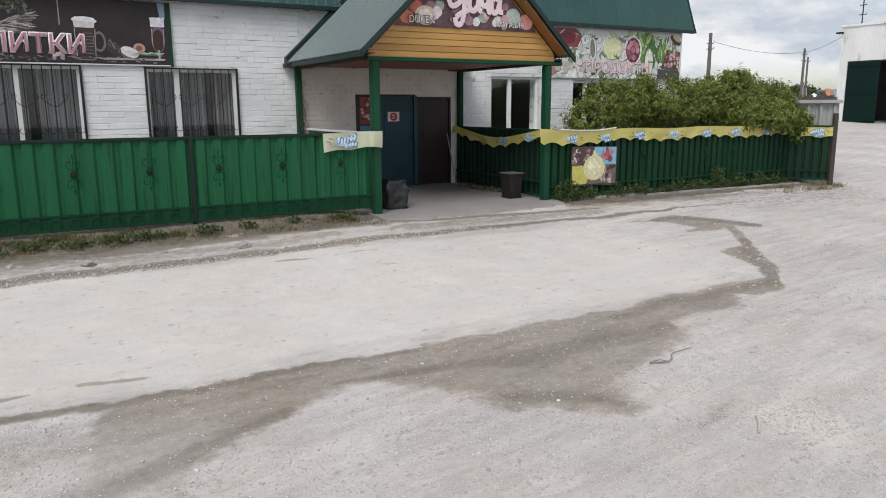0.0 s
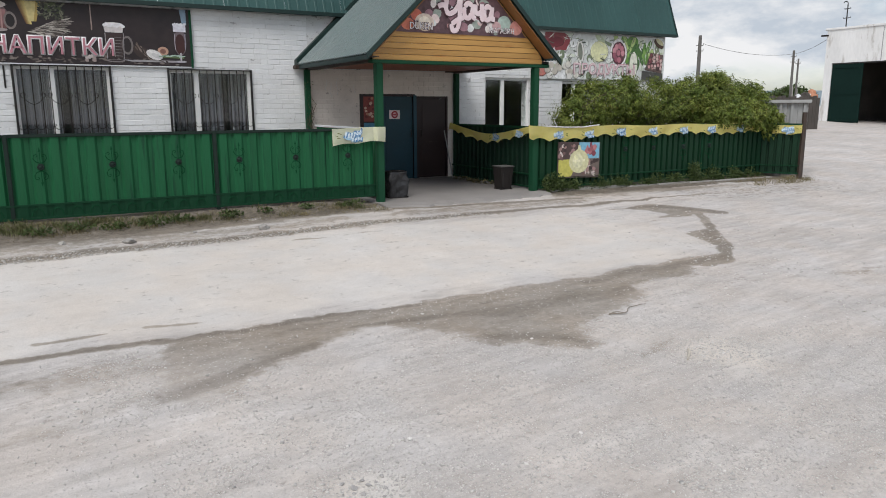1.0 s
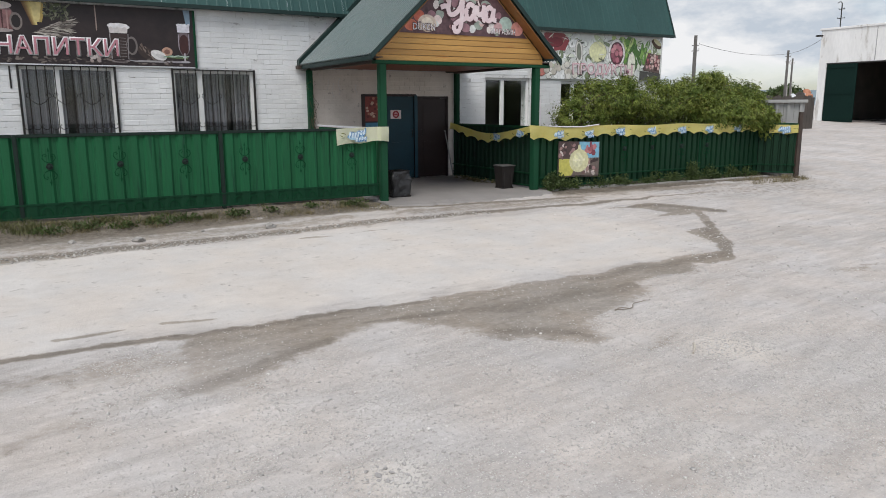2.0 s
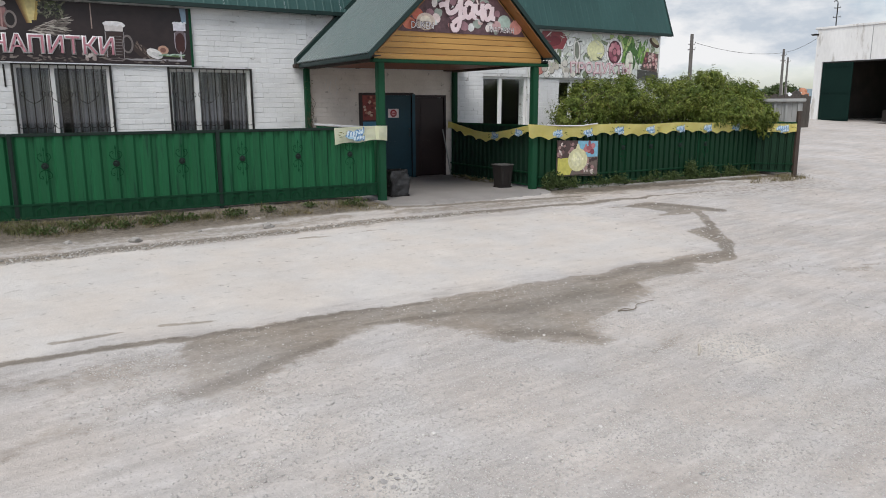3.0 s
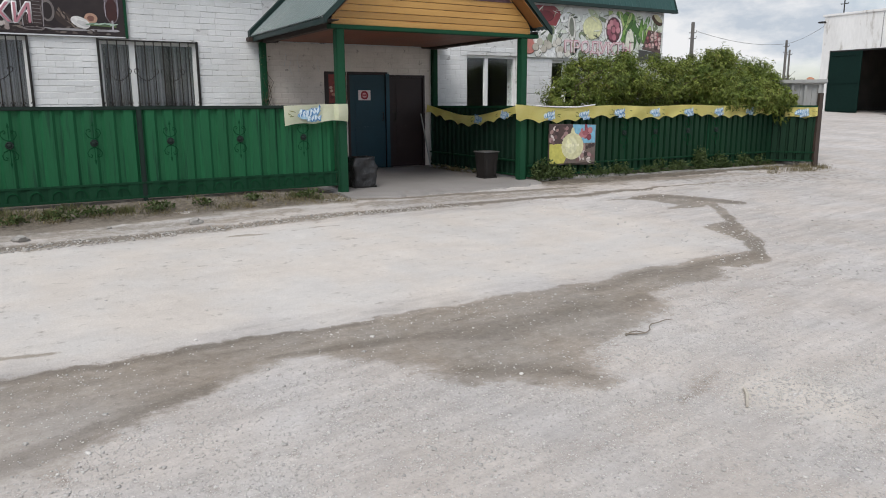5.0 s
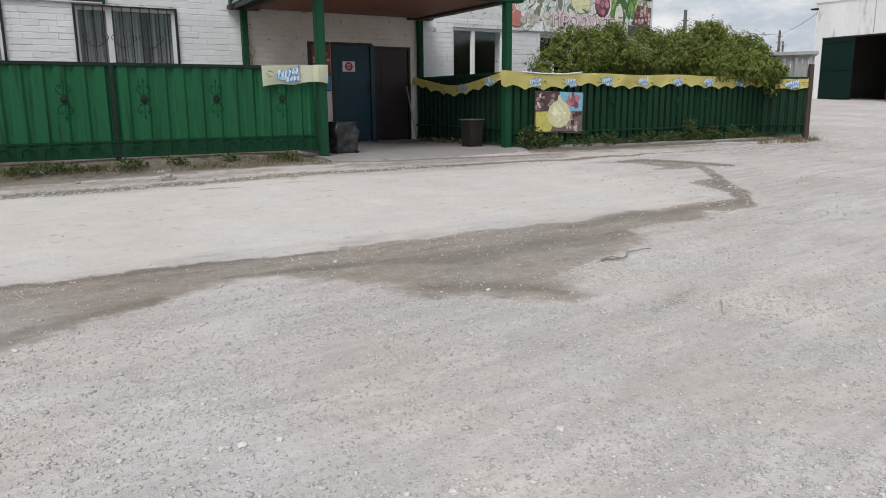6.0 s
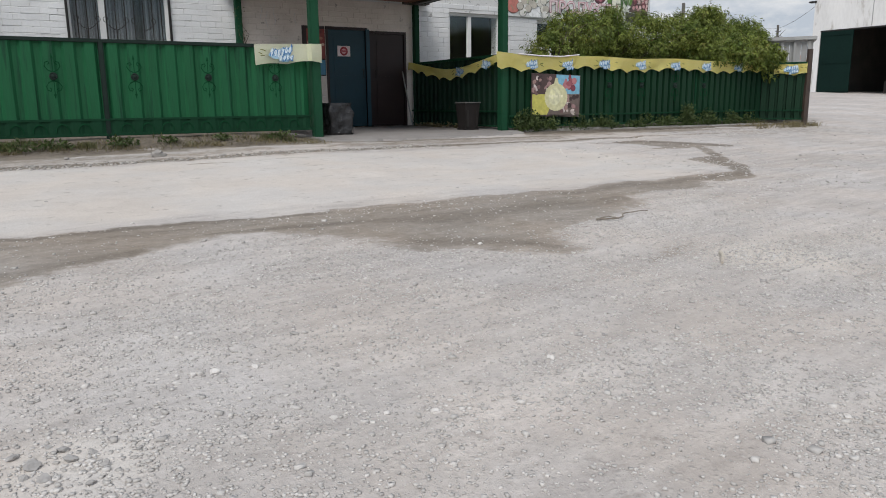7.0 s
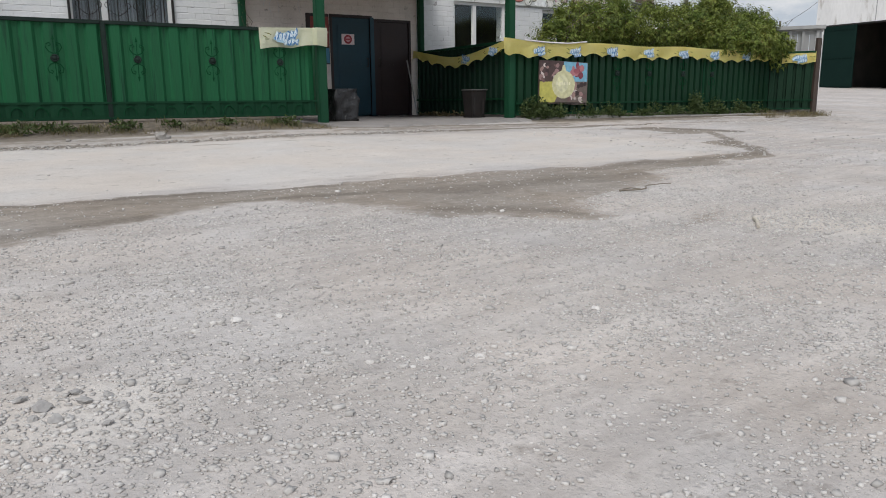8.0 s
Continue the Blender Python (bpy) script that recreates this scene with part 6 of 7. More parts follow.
# distant greenery
for x, y, r, z in ((64, 44.5, 1.6, 2.6), (70, 48, 1.9, 2.7), (58, 43, 1.3, 2.2)):
    t = thing("tree", "small far green tree beyond the sheds", "tree", (x, y, gz(x, y)), "far trees")
    part("trunk", T([(x, y, gz(x, y) - 0.2), (x, y, z)], 0.12, 6, 0.04), M["bark"], t)
    V, F = leaf_cloud([(x, y, z), (x + r * 0.5, y - r * 0.4, z - 0.2), (x - r * 0.4, y + r * 0.5, z - 0.1)], [(r, r, r * 0.7), (r * 0.6, r * 0.6, r * 0.5), (r * 0.6, r * 0.6, r * 0.5)], 2600, 0.34, int(x))
    c = new("crown", np_mesh("crown", V - np.array(ORIGIN[t]), F, M["weed"]))
    c.parent = t

# ---- small things by the fence ----
def cloth(name_parent, x0, x1, z_top, drop, y, mat, seed, scallop=0.0, period=0.3, path=None, sagging=0.0, label=""):
    """Hanging cloth strip with soft waves, scalloped along the foot."""
    rng = random.Random(seed)
    bm, n = bmesh.new(), max(int((x1 - x0) / 0.04), 6)
    ph = rng.random() * 6
    cols = []
    for k in range(n + 1):
        s = x0 + (x1 - x0) * k / n
        top = z_top + 0.012 * math.sin(s * 3.1 + ph) - sagging * math.sin(math.pi * k / n)
        low = drop * (1 + 0.07 * math.sin(s * 2.3 + ph)) - scallop * abs(math.cos(math.pi * s / period + ph))
        col = []
        for j in range(5):
            wv = (0.008 + 0.018 * j / 4) * math.sin(s * 9 + ph + j * 0.5) * (0.5 + 0.5 * math.sin(s * 1.7 + ph))
            u, v = (s, y + wv - 0.012 * j / 4) if path is None else path(s, wv - 0.012 * j / 4)
            col.append(bm.verts.new((u, v, top - low * j / 4)))
        cols.append(col)
    for a, b in zip(cols, cols[1:]):
        for j in range(4):
            bm.faces.new((a[j], a[j + 1], b[j + 1], b[j]))
    bmesh.ops.solidify(bm, geom=bm.faces[:], thickness=0.002)
    return part("cloth", bm, mat, name_parent, label)


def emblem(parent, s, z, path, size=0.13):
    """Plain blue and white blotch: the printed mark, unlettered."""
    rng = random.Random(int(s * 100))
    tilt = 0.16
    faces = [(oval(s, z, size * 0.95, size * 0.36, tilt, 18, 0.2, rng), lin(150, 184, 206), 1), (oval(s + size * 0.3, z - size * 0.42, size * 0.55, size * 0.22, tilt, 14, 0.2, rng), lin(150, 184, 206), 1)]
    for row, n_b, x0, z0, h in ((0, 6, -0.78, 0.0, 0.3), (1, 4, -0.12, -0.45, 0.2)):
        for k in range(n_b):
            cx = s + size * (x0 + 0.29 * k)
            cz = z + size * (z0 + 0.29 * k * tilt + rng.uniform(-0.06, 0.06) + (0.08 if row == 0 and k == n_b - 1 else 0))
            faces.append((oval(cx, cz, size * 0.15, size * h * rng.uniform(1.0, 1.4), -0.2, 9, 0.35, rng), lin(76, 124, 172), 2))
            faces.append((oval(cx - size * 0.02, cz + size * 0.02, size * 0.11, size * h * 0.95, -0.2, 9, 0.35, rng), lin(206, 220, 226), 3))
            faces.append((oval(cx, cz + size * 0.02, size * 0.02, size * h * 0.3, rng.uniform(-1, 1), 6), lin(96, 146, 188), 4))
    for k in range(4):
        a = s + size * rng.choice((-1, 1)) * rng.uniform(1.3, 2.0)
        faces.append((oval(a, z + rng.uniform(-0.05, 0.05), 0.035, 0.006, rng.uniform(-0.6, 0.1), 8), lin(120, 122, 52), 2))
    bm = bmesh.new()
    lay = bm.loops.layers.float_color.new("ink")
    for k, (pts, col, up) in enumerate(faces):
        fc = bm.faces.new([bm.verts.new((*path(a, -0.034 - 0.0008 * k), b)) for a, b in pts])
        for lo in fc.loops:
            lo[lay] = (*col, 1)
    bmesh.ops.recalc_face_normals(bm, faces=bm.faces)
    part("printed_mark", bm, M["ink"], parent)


def flat(y):
    return lambda s, w: (s, y + w)


b1 = thing("banner", "faded cream cloth banner with a blue mark draped over the fence", "banner", (4.35, 10.55, 1.5), "cloth banners")
cloth(b1, 3.88, 4.84, 1.75, 0.28, 10.545, M["banner_pale"], 2, 0.03, 0.5, path=lambda s, w: (s, (10.545 if s < 4.66 else 10.47) + w))
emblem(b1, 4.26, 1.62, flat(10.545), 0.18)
b2 = thing("banner", "yellow scalloped cloth banner with blue marks along the garden fence", "banner", (9, 10.48, 1.5), "cloth banners")
cloth(b2, 7.9, 9.72, 1.73, 0.27, 0, M["banner"], 3, 0.06, 0.42, sagging=0.05, path=lambda s, w: (s, 10.465 - 0.03 * max(0.0, min(1.0, (8.5 - s) / 0.3)) + w))
part("seam", T([(8.35, 10.455, 1.715), (8.8, 10.452, 1.69), (9.3, 10.452, 1.685), (9.72, 10.455, 1.725)], 0.012, 6), M["rim"], b2, "white rope seam")
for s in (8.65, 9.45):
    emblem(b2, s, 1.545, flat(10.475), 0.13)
b3 = thing("banner", "yellow scalloped cloth banner with blue marks along the garden fence", "banner", (12, 10.48, 1.5), "cloth banners")
cloth(b3, 9.70, 14.95, 1.70, 0.25, 10.475, M["banner"], 4, 0.06, 0.42)
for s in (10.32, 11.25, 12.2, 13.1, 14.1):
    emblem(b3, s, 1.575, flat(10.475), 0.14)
b4 = thing("banner", "yellow cloth banner with a blue mark on the fence end", "banner", (15.3, 10.1, 1.5), "cloth banners")
ex, ey = (15.52 - 15.0), (9.82 - 10.55)
el = math.hypot(ex, ey)


def end_run(s, w):
    return 15.0 + s * ex / el - (w - 0.075) * ey / el, 10.55 + s * ey / el + (w - 0.075) * ex / el


cloth(b4, 0.26, 0.90, 1.67, 0.28, 0, M["banner"], 5, 0.05, 0.5, path=end_run)
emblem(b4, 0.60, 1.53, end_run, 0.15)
b5 = thing("banner", "sagging yellow scalloped cloth banner along the porch side fence", "banner", (8.1, 12, 1.6), "cloth banners")
cloth(b5, 10.5, 13.8, 1.74, 0.2, 0, M["banner"], 6, 0.06, 0.42, path=lambda s, w: (8.09 + w, s), sagging=0.2)
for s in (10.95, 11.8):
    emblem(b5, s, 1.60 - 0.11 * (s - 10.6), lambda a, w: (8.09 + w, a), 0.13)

# fruit poster on the garden fence
fp = thing("fruit_poster", "square printed poster with a pale yellow drop shape", "poster", (9.2, 10.46, 1.0))
bm = bmesh.new()
cols = []
for k in range(9):
    s = 8.66 + k * (9.76 - 8.66) / 8
    cols.append([bm.verts.new((s, 10.462 + 0.012 * math.sin(k * 1.3 + j * 0.4), 1.40 - j * 0.73 / 6 - 0.004 * k)) for j in range(7)])
for a, b in zip(cols, cols[1:]):
    for j in range(6):
        bm.faces.new((a[j], a[j + 1], b[j + 1], b[j]))
bmesh.ops.solidify(bm, geom=bm.faces[:], thickness=0.002)
part("sheet", bm, M["poster_back"], fp)
rng = random.Random(31)
K = [([(8.66, 1.04), (9.2, 1.04), (9.2, 1.38), (8.66, 1.39)], lin(74, 58, 56), 1), ([(9.2, 1.04), (9.74, 1.04), (9.74, 1.36), (9.2, 1.38)], lin(116, 168, 192), 1),
     ([(8.67, 0.69), (9.0, 0.69), (9.1, 0.86), (9.1, 1.04), (8.67, 1.04)], lin(186, 180, 92), 1), ([(9.0, 0.69), (9.74, 0.68), (9.74, 1.04), (9.1, 1.04), (9.1, 0.86)], lin(104, 92, 86), 1)]
for k in range(46):
    cx, cz = rng.choice(((8.9, 1.22), (9.5, 0.86), (8.86, 1.2), (9.45, 0.84)))
    K.append((oval(cx + rng.uniform(-0.2, 0.2), cz + rng.uniform(-0.14, 0.14), rng.uniform(0.015, 0.05), rng.uniform(0.02, 0.07), rng.uniform(0, 3), 10), lin(*rng.choice([(150, 120, 118), (196, 184, 178), (108, 84, 82), (176, 164, 158), (60, 46, 46), (150, 122, 116)])), 2 + k % 3))
for k in range(14):
    K.append((oval(9.5 + rng.uniform(-0.1, 0.12), 1.22 + rng.uniform(-0.11, 0.11), rng.uniform(0.03, 0.07), rng.uniform(0.03, 0.07), 0, 10), lin(*rng.choice([(148, 84, 92), (172, 112, 116), (120, 58, 70)])), 3 + k % 2))
K += [(oval(9.2, 0.99, 0.26, 0.24), lin(200, 197, 156), 6), ([(9.06, 1.14), (9.34, 1.14), (9.25, 1.23), (9.225, 1.32), (9.175, 1.32), (9.15, 1.23)], lin(200, 197, 156), 6), (oval(9.17, 1.0, 0.14, 0.15), lin(208, 206, 170), 7), (oval(9.12, 1.04, 0.06, 0.08), lin(222, 220, 176), 8)]
for k in range(6):
    K.append(([(9.04 + k * 0.055, 0.985), (9.08 + k * 0.055, 0.985), (9.08 + k * 0.055, 1.03), (9.04 + k * 0.055, 1.03)], lin(226, 222, 190), 9))
ink_mesh(K, "printed_picture", fp, 10.445)

# poster by the doors and the notice on the blue door
wp = thing("wall_poster", "dark framed red and blue poster on the shaded wall", "poster", (6.12, FY, 1.6))
part("backing", B(5.88, 6.34, FY - 0.035, FY - 0.008, 1.45, 2.385, 0.004), M["brown_door"], wp)
K = [([(5.96, 1.47), (6.33, 1.47), (6.33, 1.75), (5.96, 1.75)], lin(60, 120, 150), 1), ([(5.96, 1.78), (6.33, 1.78), (6.33, 2.33), (5.96, 2.33)], lin(128, 52, 46), 1)]
for k in range(20):
    K.append((oval(rng.uniform(6.0, 6.3), rng.uniform(1.82, 2.3), 0.035, 0.03, 0, 8), lin(*rng.choice([(170, 110, 90), (96, 30, 30), (196, 160, 140)])), 2 + k % 2))
ink_mesh(K, "printed_picture", wp, FY - 0.037)
nt = thing("door_notice", "small pale door notice with a red round mark", "notice", (6.73, FY, 1.83))
part("plate", B(6.6, 6.87, FY - 0.018, FY - 0.013, 1.83, 2.03, 0.001), M["pale_rose"], nt)
ink_mesh([(oval(6.735, 1.93, 0.085, 0.085), lin(150, 40, 52), 1), (oval(6.735, 1.93, 0.05, 0.05), lin(206, 150, 156), 2), ([(6.69, 1.915), (6.78, 1.915), (6.78, 1.945), (6.69, 1.945)], lin(160, 60, 70), 3)], "printed_mark", nt, FY - 0.0185)

# bins
def bin_box(bm, cx, cy, z0, z1, wb, wt, seed, crumple=0.0):
    rng = random.Random(seed)
    n, rows = 40, 16
    rings = []
    for i in range(rows):
        t = i / (rows - 1)
        w = wb + (wt - wb) * t
        ring = []
        for k in range(n):
            a = 2 * math.pi * k / n
            c, s = math.cos(a), math.sin(a)
            m = w / max(abs(c), abs(s)) * 0.5 * (0.92 + 0.08 * max(abs(c), abs(s)))
            m *= 1 + crumple * (noise.noise(Vector((c * 2.2, s * 2.2, t * 3 + seed))) + 0.55 * noise.noise(Vector((c * 6, s * 6, t * 5 + seed))))
            ring.append(bm.verts.new((cx + m * c, cy + m * s, z0 + (z1 - z0) * t)))
        rings.append(ring)
    for a, b in zip(rings, rings[1:]):
        for k in range(n):
            bm.faces.new((a[k], a[(k + 1) % n], b[(k + 1) % n], b[k]))
    bm.faces.new(rings[0][::-1])
    return bm, rings[-1]


lb = thing("litter_bin", "black litter bin wrapped in a crumpled liner by the post", "bin", (5.27, 11.0, 0.447), "litter bins")
bm, ring = bin_box(bmesh.new(), 5.27, 11.0, 0.449, 0.93, 0.36, 0.40, 3, 0.3)
cap = bm.verts.new((5.27, 11.0, 0.8))
for k in range(len(ring)):
    bm.faces.new((ring[k], ring[(k + 1) % len(ring)], cap))
part("liner", bm, M["bag"], lb, "crumpled black liner", smooth=True)
part("foot", B(5.08, 5.46, 10.82, 11.19, 0.447, 0.475, 0.006), M["bin"], lb)
rb = thing("litter_bin", "dark brown tapered litter bin with a pale lid", "bin", (7.77, 11.1, 0.447), "litter bins")
bm, ring = bin_box(bmesh.new(), 7.77, 11.1, 0.455, 0.90, 0.25, 0.31, 5, 0.012)
part("body", bm, M["bin"], rb)
part("foot", B(7.63, 7.91, 10.96, 11.24, 0.447, 0.47, 0.006), M["bin"], rb)
part("lid", B(7.60, 7.94, 10.93, 11.27, 0.902, 0.922, 0.006), M["lid"], rb, "pale grey lid")
for s in (-0.09, 0.09):
    part("slot", B(7.77 + s - 0.02, 7.77 + s + 0.02, 10.955, 10.98, 0.5, 0.84, 0.004), M["iron"], rb)

lone("broom_handle", T([(8.02, 13.55, 0.46), (7.98, 13.88, 1.55)], 0.014, 7), M["shed"], "thin pale pole leaning beside the brown door", "pole")
vn = thing("dry_vine", "dry brown vine twigs clinging to the back post", "vine", (4.68, FY - 0.14, 1.2))
rng = random.Random(44)
for k in range(9):
    x, z0 = 4.66 + rng.uniform(-0.07, 0.1), rng.uniform(1.0, 1.9)
    pts = [(x + 0.05 * math.sin(i * 1.7 + k) + rng.uniform(-0.02, 0.02), FY - 0.14 - 0.03 * (i % 2), z0 + i * 0.14) for i in range(rng.randint(4, 7))]
    part("twig", T(pts, 0.006, 5, 0.003), M["bark"], vn)
V, F = leaf_cloud([(4.68, FY - 0.15, 2.55), (4.66, FY - 0.15, 1.7), (4.7, FY - 0.15, 2.1)], [(0.08, 0.03, 0.2), (0.06, 0.03, 0.3), (0.07, 0.03, 0.3)], 60, 0.045, 45)
vl = new("leaves", np_mesh("leaves", V - np.array(ORIGIN[vn]), F, M["verge"]))
vl.parent = vn
for k, (x, z) in enumerate(((5.1, 2.7), (5.2, 2.62), (5.35, 2.72), (5.75, 2.6))):
    pts = [(x + 0.02 * math.sin(i * 1.3 + k), FY - 0.04, z - i * 0.06) for i in range(5 + k % 3)]
    lone("hanging_thread", T(pts, 0.004, 4), M["strip"], "loose pale thread hanging on the porch wall", "thread", "loose threads")

# ---- loose ground things ----
def lump(name, x, y, r, mat, label, seed, flat_z=0.6, group=""):
    bm = bmesh.new()
    bmesh.ops.create_icosphere(bm, subdivisions=2, radius=r)
    for v in bm.verts:
        d = v.co.normalized()
        v.co *= 1 + 0.5 * noise.noise(d * 1.3 + Vector((seed, 0, 0))) + 0.22 * noise.noise(d * 3.1 + Vector((0, seed, 0)))
        v.co.z *= flat_z
    ob = lone(name, bm, mat, label, "stone", group)
    ob.location = (x, y, gz(x, y) + r * flat_z * 0.45)
    ob.rotation_euler = (0, 0, seed * 1.7)
    return ob


for k, (x, y, r) in enumerate(((2.30, 9.35, 0.085), (0.45, 9.2, 0.08), (-0.35, 9.45, 0.05), (1.35, 9.5, 0.03))):
    lump("fieldstone", x, y, r, M["boulder"], "rounded grey stone on the verge by the fence", k + 1, 0.6, "verge stones")
for k, (x, y, r) in enumerate(((2.2, 2.1, 0.02), (1.23, 2.54, 0.024), (1.11, 2.52, 0.018), (1.35, 2.52, 0.017), (1.68, 1.96, 0.018), (1.42, 2.06, 0.014), (1.56, 2.02, 0.014), (2.95, 3.42, 0.016), (2.6, 1.35, 0.015), (2.98, 3.66, 0.02), (2.1, 3.3, 0.014), (1.39, 5.19, 0.02))):
    lump("pebble", x, y, r * 0.72, M["stone"], "loose limestone pebble on the packed gravel", k + 3, 0.5, "loose pebbles")
for k, (x, y, r) in enumerate(((0.72, 2.2, 0.034), (0.8, 2.19, 0.03), (0.79, 2.25, 0.026), (0.68, 2.27, 0.024), (0.87, 2.12, 0.022), (0.74, 2.12, 0.026), (0.9, 2.24, 0.02), (0.83, 2.05, 0.02), (0.95, 2.16, 0.016), (0.7, 2.15, 0.02), (0.85, 2.2, 0.018), (0.76, 2.29, 0.016))):
    chip = lump("stone_chip", x, y, r * 0.58, M["chip"], "broken grey limestone chip in a crumbled patch", 30 + k, 0.5, "broken chips")
    chip.rotation_euler = (0.35, 0.3 * math.sin(k * 2.1), k * 1.3)
stk = bmesh.new()
for run in (((4.04, 3.86), (4.1, 3.815), (4.18, 3.80), (4.25, 3.83), (4.3, 3.885), (4.36, 3.92), (4.45, 3.925), (4.53, 3.945), (4.6, 3.94)), ((4.02, 3.835), (4.08, 3.85), (4.13, 3.845), (4.18, 3.80))):
    tube(stk, [(x, y, gz(x, y) + 0.01 + 0.012 * math.sin(3.1 * i / len(run))) for i, (x, y) in enumerate(run)], 0.006, 6, 0.003)
lone("twig", stk, M["twig"], "dry forked twig lying on the gravel", "twig")
lone("wood_sliver", T([(x, y, gz(x, y) + 0.012) for x, y in ((3.98, 2.84), (3.93, 2.785), (3.87, 2.74), (3.79, 2.68))], 0.0105, 7, 0.008), M["sliver"], "pale wood sliver lying on the gravel", "stick")


def blades(px, py, hmin, hmax, seed, wide=0.006, lean=0.5):
    r = np.random.RandomState(seed)
    n = len(px)
    h = r.uniform(hmin, hmax, n)
    a = r.uniform(0, 2 * np.pi, n)
    dx, dy = np.cos(a) * lean * h * r.rand(n), np.sin(a) * lean * h * r.rand(n)
    b = r.uniform(0, np.pi, n)
    wx, wy = np.cos(b) * wide, np.sin(b) * wide
    z0 = height(px, py) - 0.01
    V = np.stack([np.stack([px - wx, py - wy, z0], 1), np.stack([px + wx, py + wy, z0], 1), np.stack([px + dx * 0.4 + wx * 0.7, py + dy * 0.4 + wy * 0.7, z0 + h * 0.6], 1),
                  np.stack([px + dx * 0.4 - wx * 0.7, py + dy * 0.4 - wy * 0.7, z0 + h * 0.6], 1), np.stack([px + dx, py + dy, z0 + h], 1)], 1).reshape(-1, 3)
    k = np.arange(n) * 5
    F = np.concatenate([np.stack([k, k + 1, k + 2], 1), np.stack([k, k + 2, k + 3], 1), np.stack([k + 3, k + 2, k + 4], 1)])
    return V, F


def tufts(count, x0, x1, y0, y1, per, spread, seed, thin=0.0):
    """Places of blades gathered in uneven tufts; thin: how much sparser they get towards x1."""
    q = np.random.RandomState(seed)
    cx, cy = q.uniform(x0, x1, count), y0 + (y1 - y0) * q.rand(count)
    ok = q.rand(count) > thin * (cx - x0) / (x1 - x0) + 0.5 * (vnoise(cx, cy, 1.4, seed) - 0.5)
    cx, cy = cx[ok], cy[ok]
    m = (per * (0.3 + 1.4 * q.rand(len(cx)) ** 2)).astype(int)
    w = np.repeat(spread * (0.4 + q.rand(len(cx))), m)
    return np.repeat(cx, m) + w * q.normal(size=m.sum()), np.repeat(cy, m) + 0.6 * w * q.normal(size=m.sum())


r = np.random.RandomState(77)
px, py = tufts(190, -6, 4.5, 10.12, 10.52, 130, 0.09, 9, 0.85)
V, F = blades(px, np.minimum(py, 10.56), 0.02, 0.11, 1, 0.004, 1.3)
tagged(new("verge_grass", np_mesh("verge_grass", V, F, M["verge"])), "patchy green verge grass under the fence", "grass", kind="stuff")
px, py = tufts(170, -6, 4.6, 9.98, 10.5, 90, 0.12, 19, 0.3)
V, F = blades(px, np.minimum(py, 10.56), 0.01, 0.07, 2, 0.0035, 1.8)
tagged(new("dry_grass", np_mesh("dry_grass", V, F, M["dry"])), "dry matted straw-coloured grass on the verge", "grass", kind="stuff")
px, py = tufts(120, 15.5, 12.6, 9.35, 9.95, 40, 0.13, 29, 1.0)
V, F = blades(px, py, 0.03, 0.15, 3, 0.0035, 1.2)
tagged(new("kerb_grass", np_mesh("kerb_grass", V, F, M["dry"])), "dry tufts of grass along the garden edging", "grass", kind="stuff")


def weed(x, y, h, spread, leaves, seed, label):
    rng = random.Random(seed)
    w = thing("weed", label, "weed", (x, y, gz(x, y)), "weeds at the fence")
    for k in range(5):
        a = rng.uniform(0, 6.28)
        part("stem", T([(x, y, gz(x, y) - 0.02), (x + 0.4 * spread * math.cos(a), y + 0.3 * spread * math.sin(a), gz(x, y) + h * 0.6), (x + 0.8 * spread * math.cos(a), y + 0.5 * spread * math.sin(a), gz(x, y) + h * 0.95)], 0.007, 5, 0.003), M["weed"], w)
    V, F = leaf_cloud([(x, y, gz(x, y) + h * 0.55), (x + spread * 0.4, y, gz(x, y) + h * 0.4), (x - spread * 0.4, y, gz(x, y) + h * 0.45)], [(spread, spread * 0.6, h * 0.5), (spread * 0.6, spread * 0.5, h * 0.35), (spread * 0.6, spread * 0.5, h * 0.38)], leaves * 2, 0.05, seed)
    ok = np.repeat(V.reshape(-1, 4, 3)[:, :, 2].min(1) > gz(x, y) + 0.005, 4)
    idx = np.cumsum(ok) - 1
    c = new("leaves", np_mesh("leaves", V[ok] - np.array(ORIGIN[w]), idx[F[ok[F[:, 0]]]], M["weed"]))
    c.parent = w


for k, (x, h, s, n) in enumerate(((8.55, 0.36, 0.26, 420), (9.0, 0.2, 0.2, 160), (9.9, 0.14, 0.18, 110), (10.35, 0.2, 0.18, 160), (11.1, 0.14, 0.16, 110), (12.0, 0.2, 0.2, 150), (12.6, 0.42, 0.16, 220), (13.2, 0.3, 0.2, 180), (14.0, 0.2, 0.2, 140))):
    weed(x, 10.42, h, s, n, 50 + k, "low leafy green weed at the foot of the fence")
for k, (x, y, h, s, n) in enumerate(((4.1, 10.3, 0.1, 0.18, 90), (2.6, 10.25, 0.08, 0.12, 60), (2.05, 10.2, 0.12, 0.16, 90), (1.3, 10.2, 0.1, 0.2, 90), (0.9, 10.1, 0.12, 0.22, 110), (0.35, 10.08, 0.1, 0.2, 90), (-0.1, 10.15, 0.11, 0.2, 90), (-0.6, 10.05, 0.1, 0.2, 80), (3.3, 10.3, 0.08, 0.12, 50))):
    weed(x, y, h, s, n, 80 + k, "low leafy weed on the verge under the fence")

# dense low growth along the garden fence, and leaf litter in the porch corner
r = np.random.RandomState(91)
cen, rad = [], []
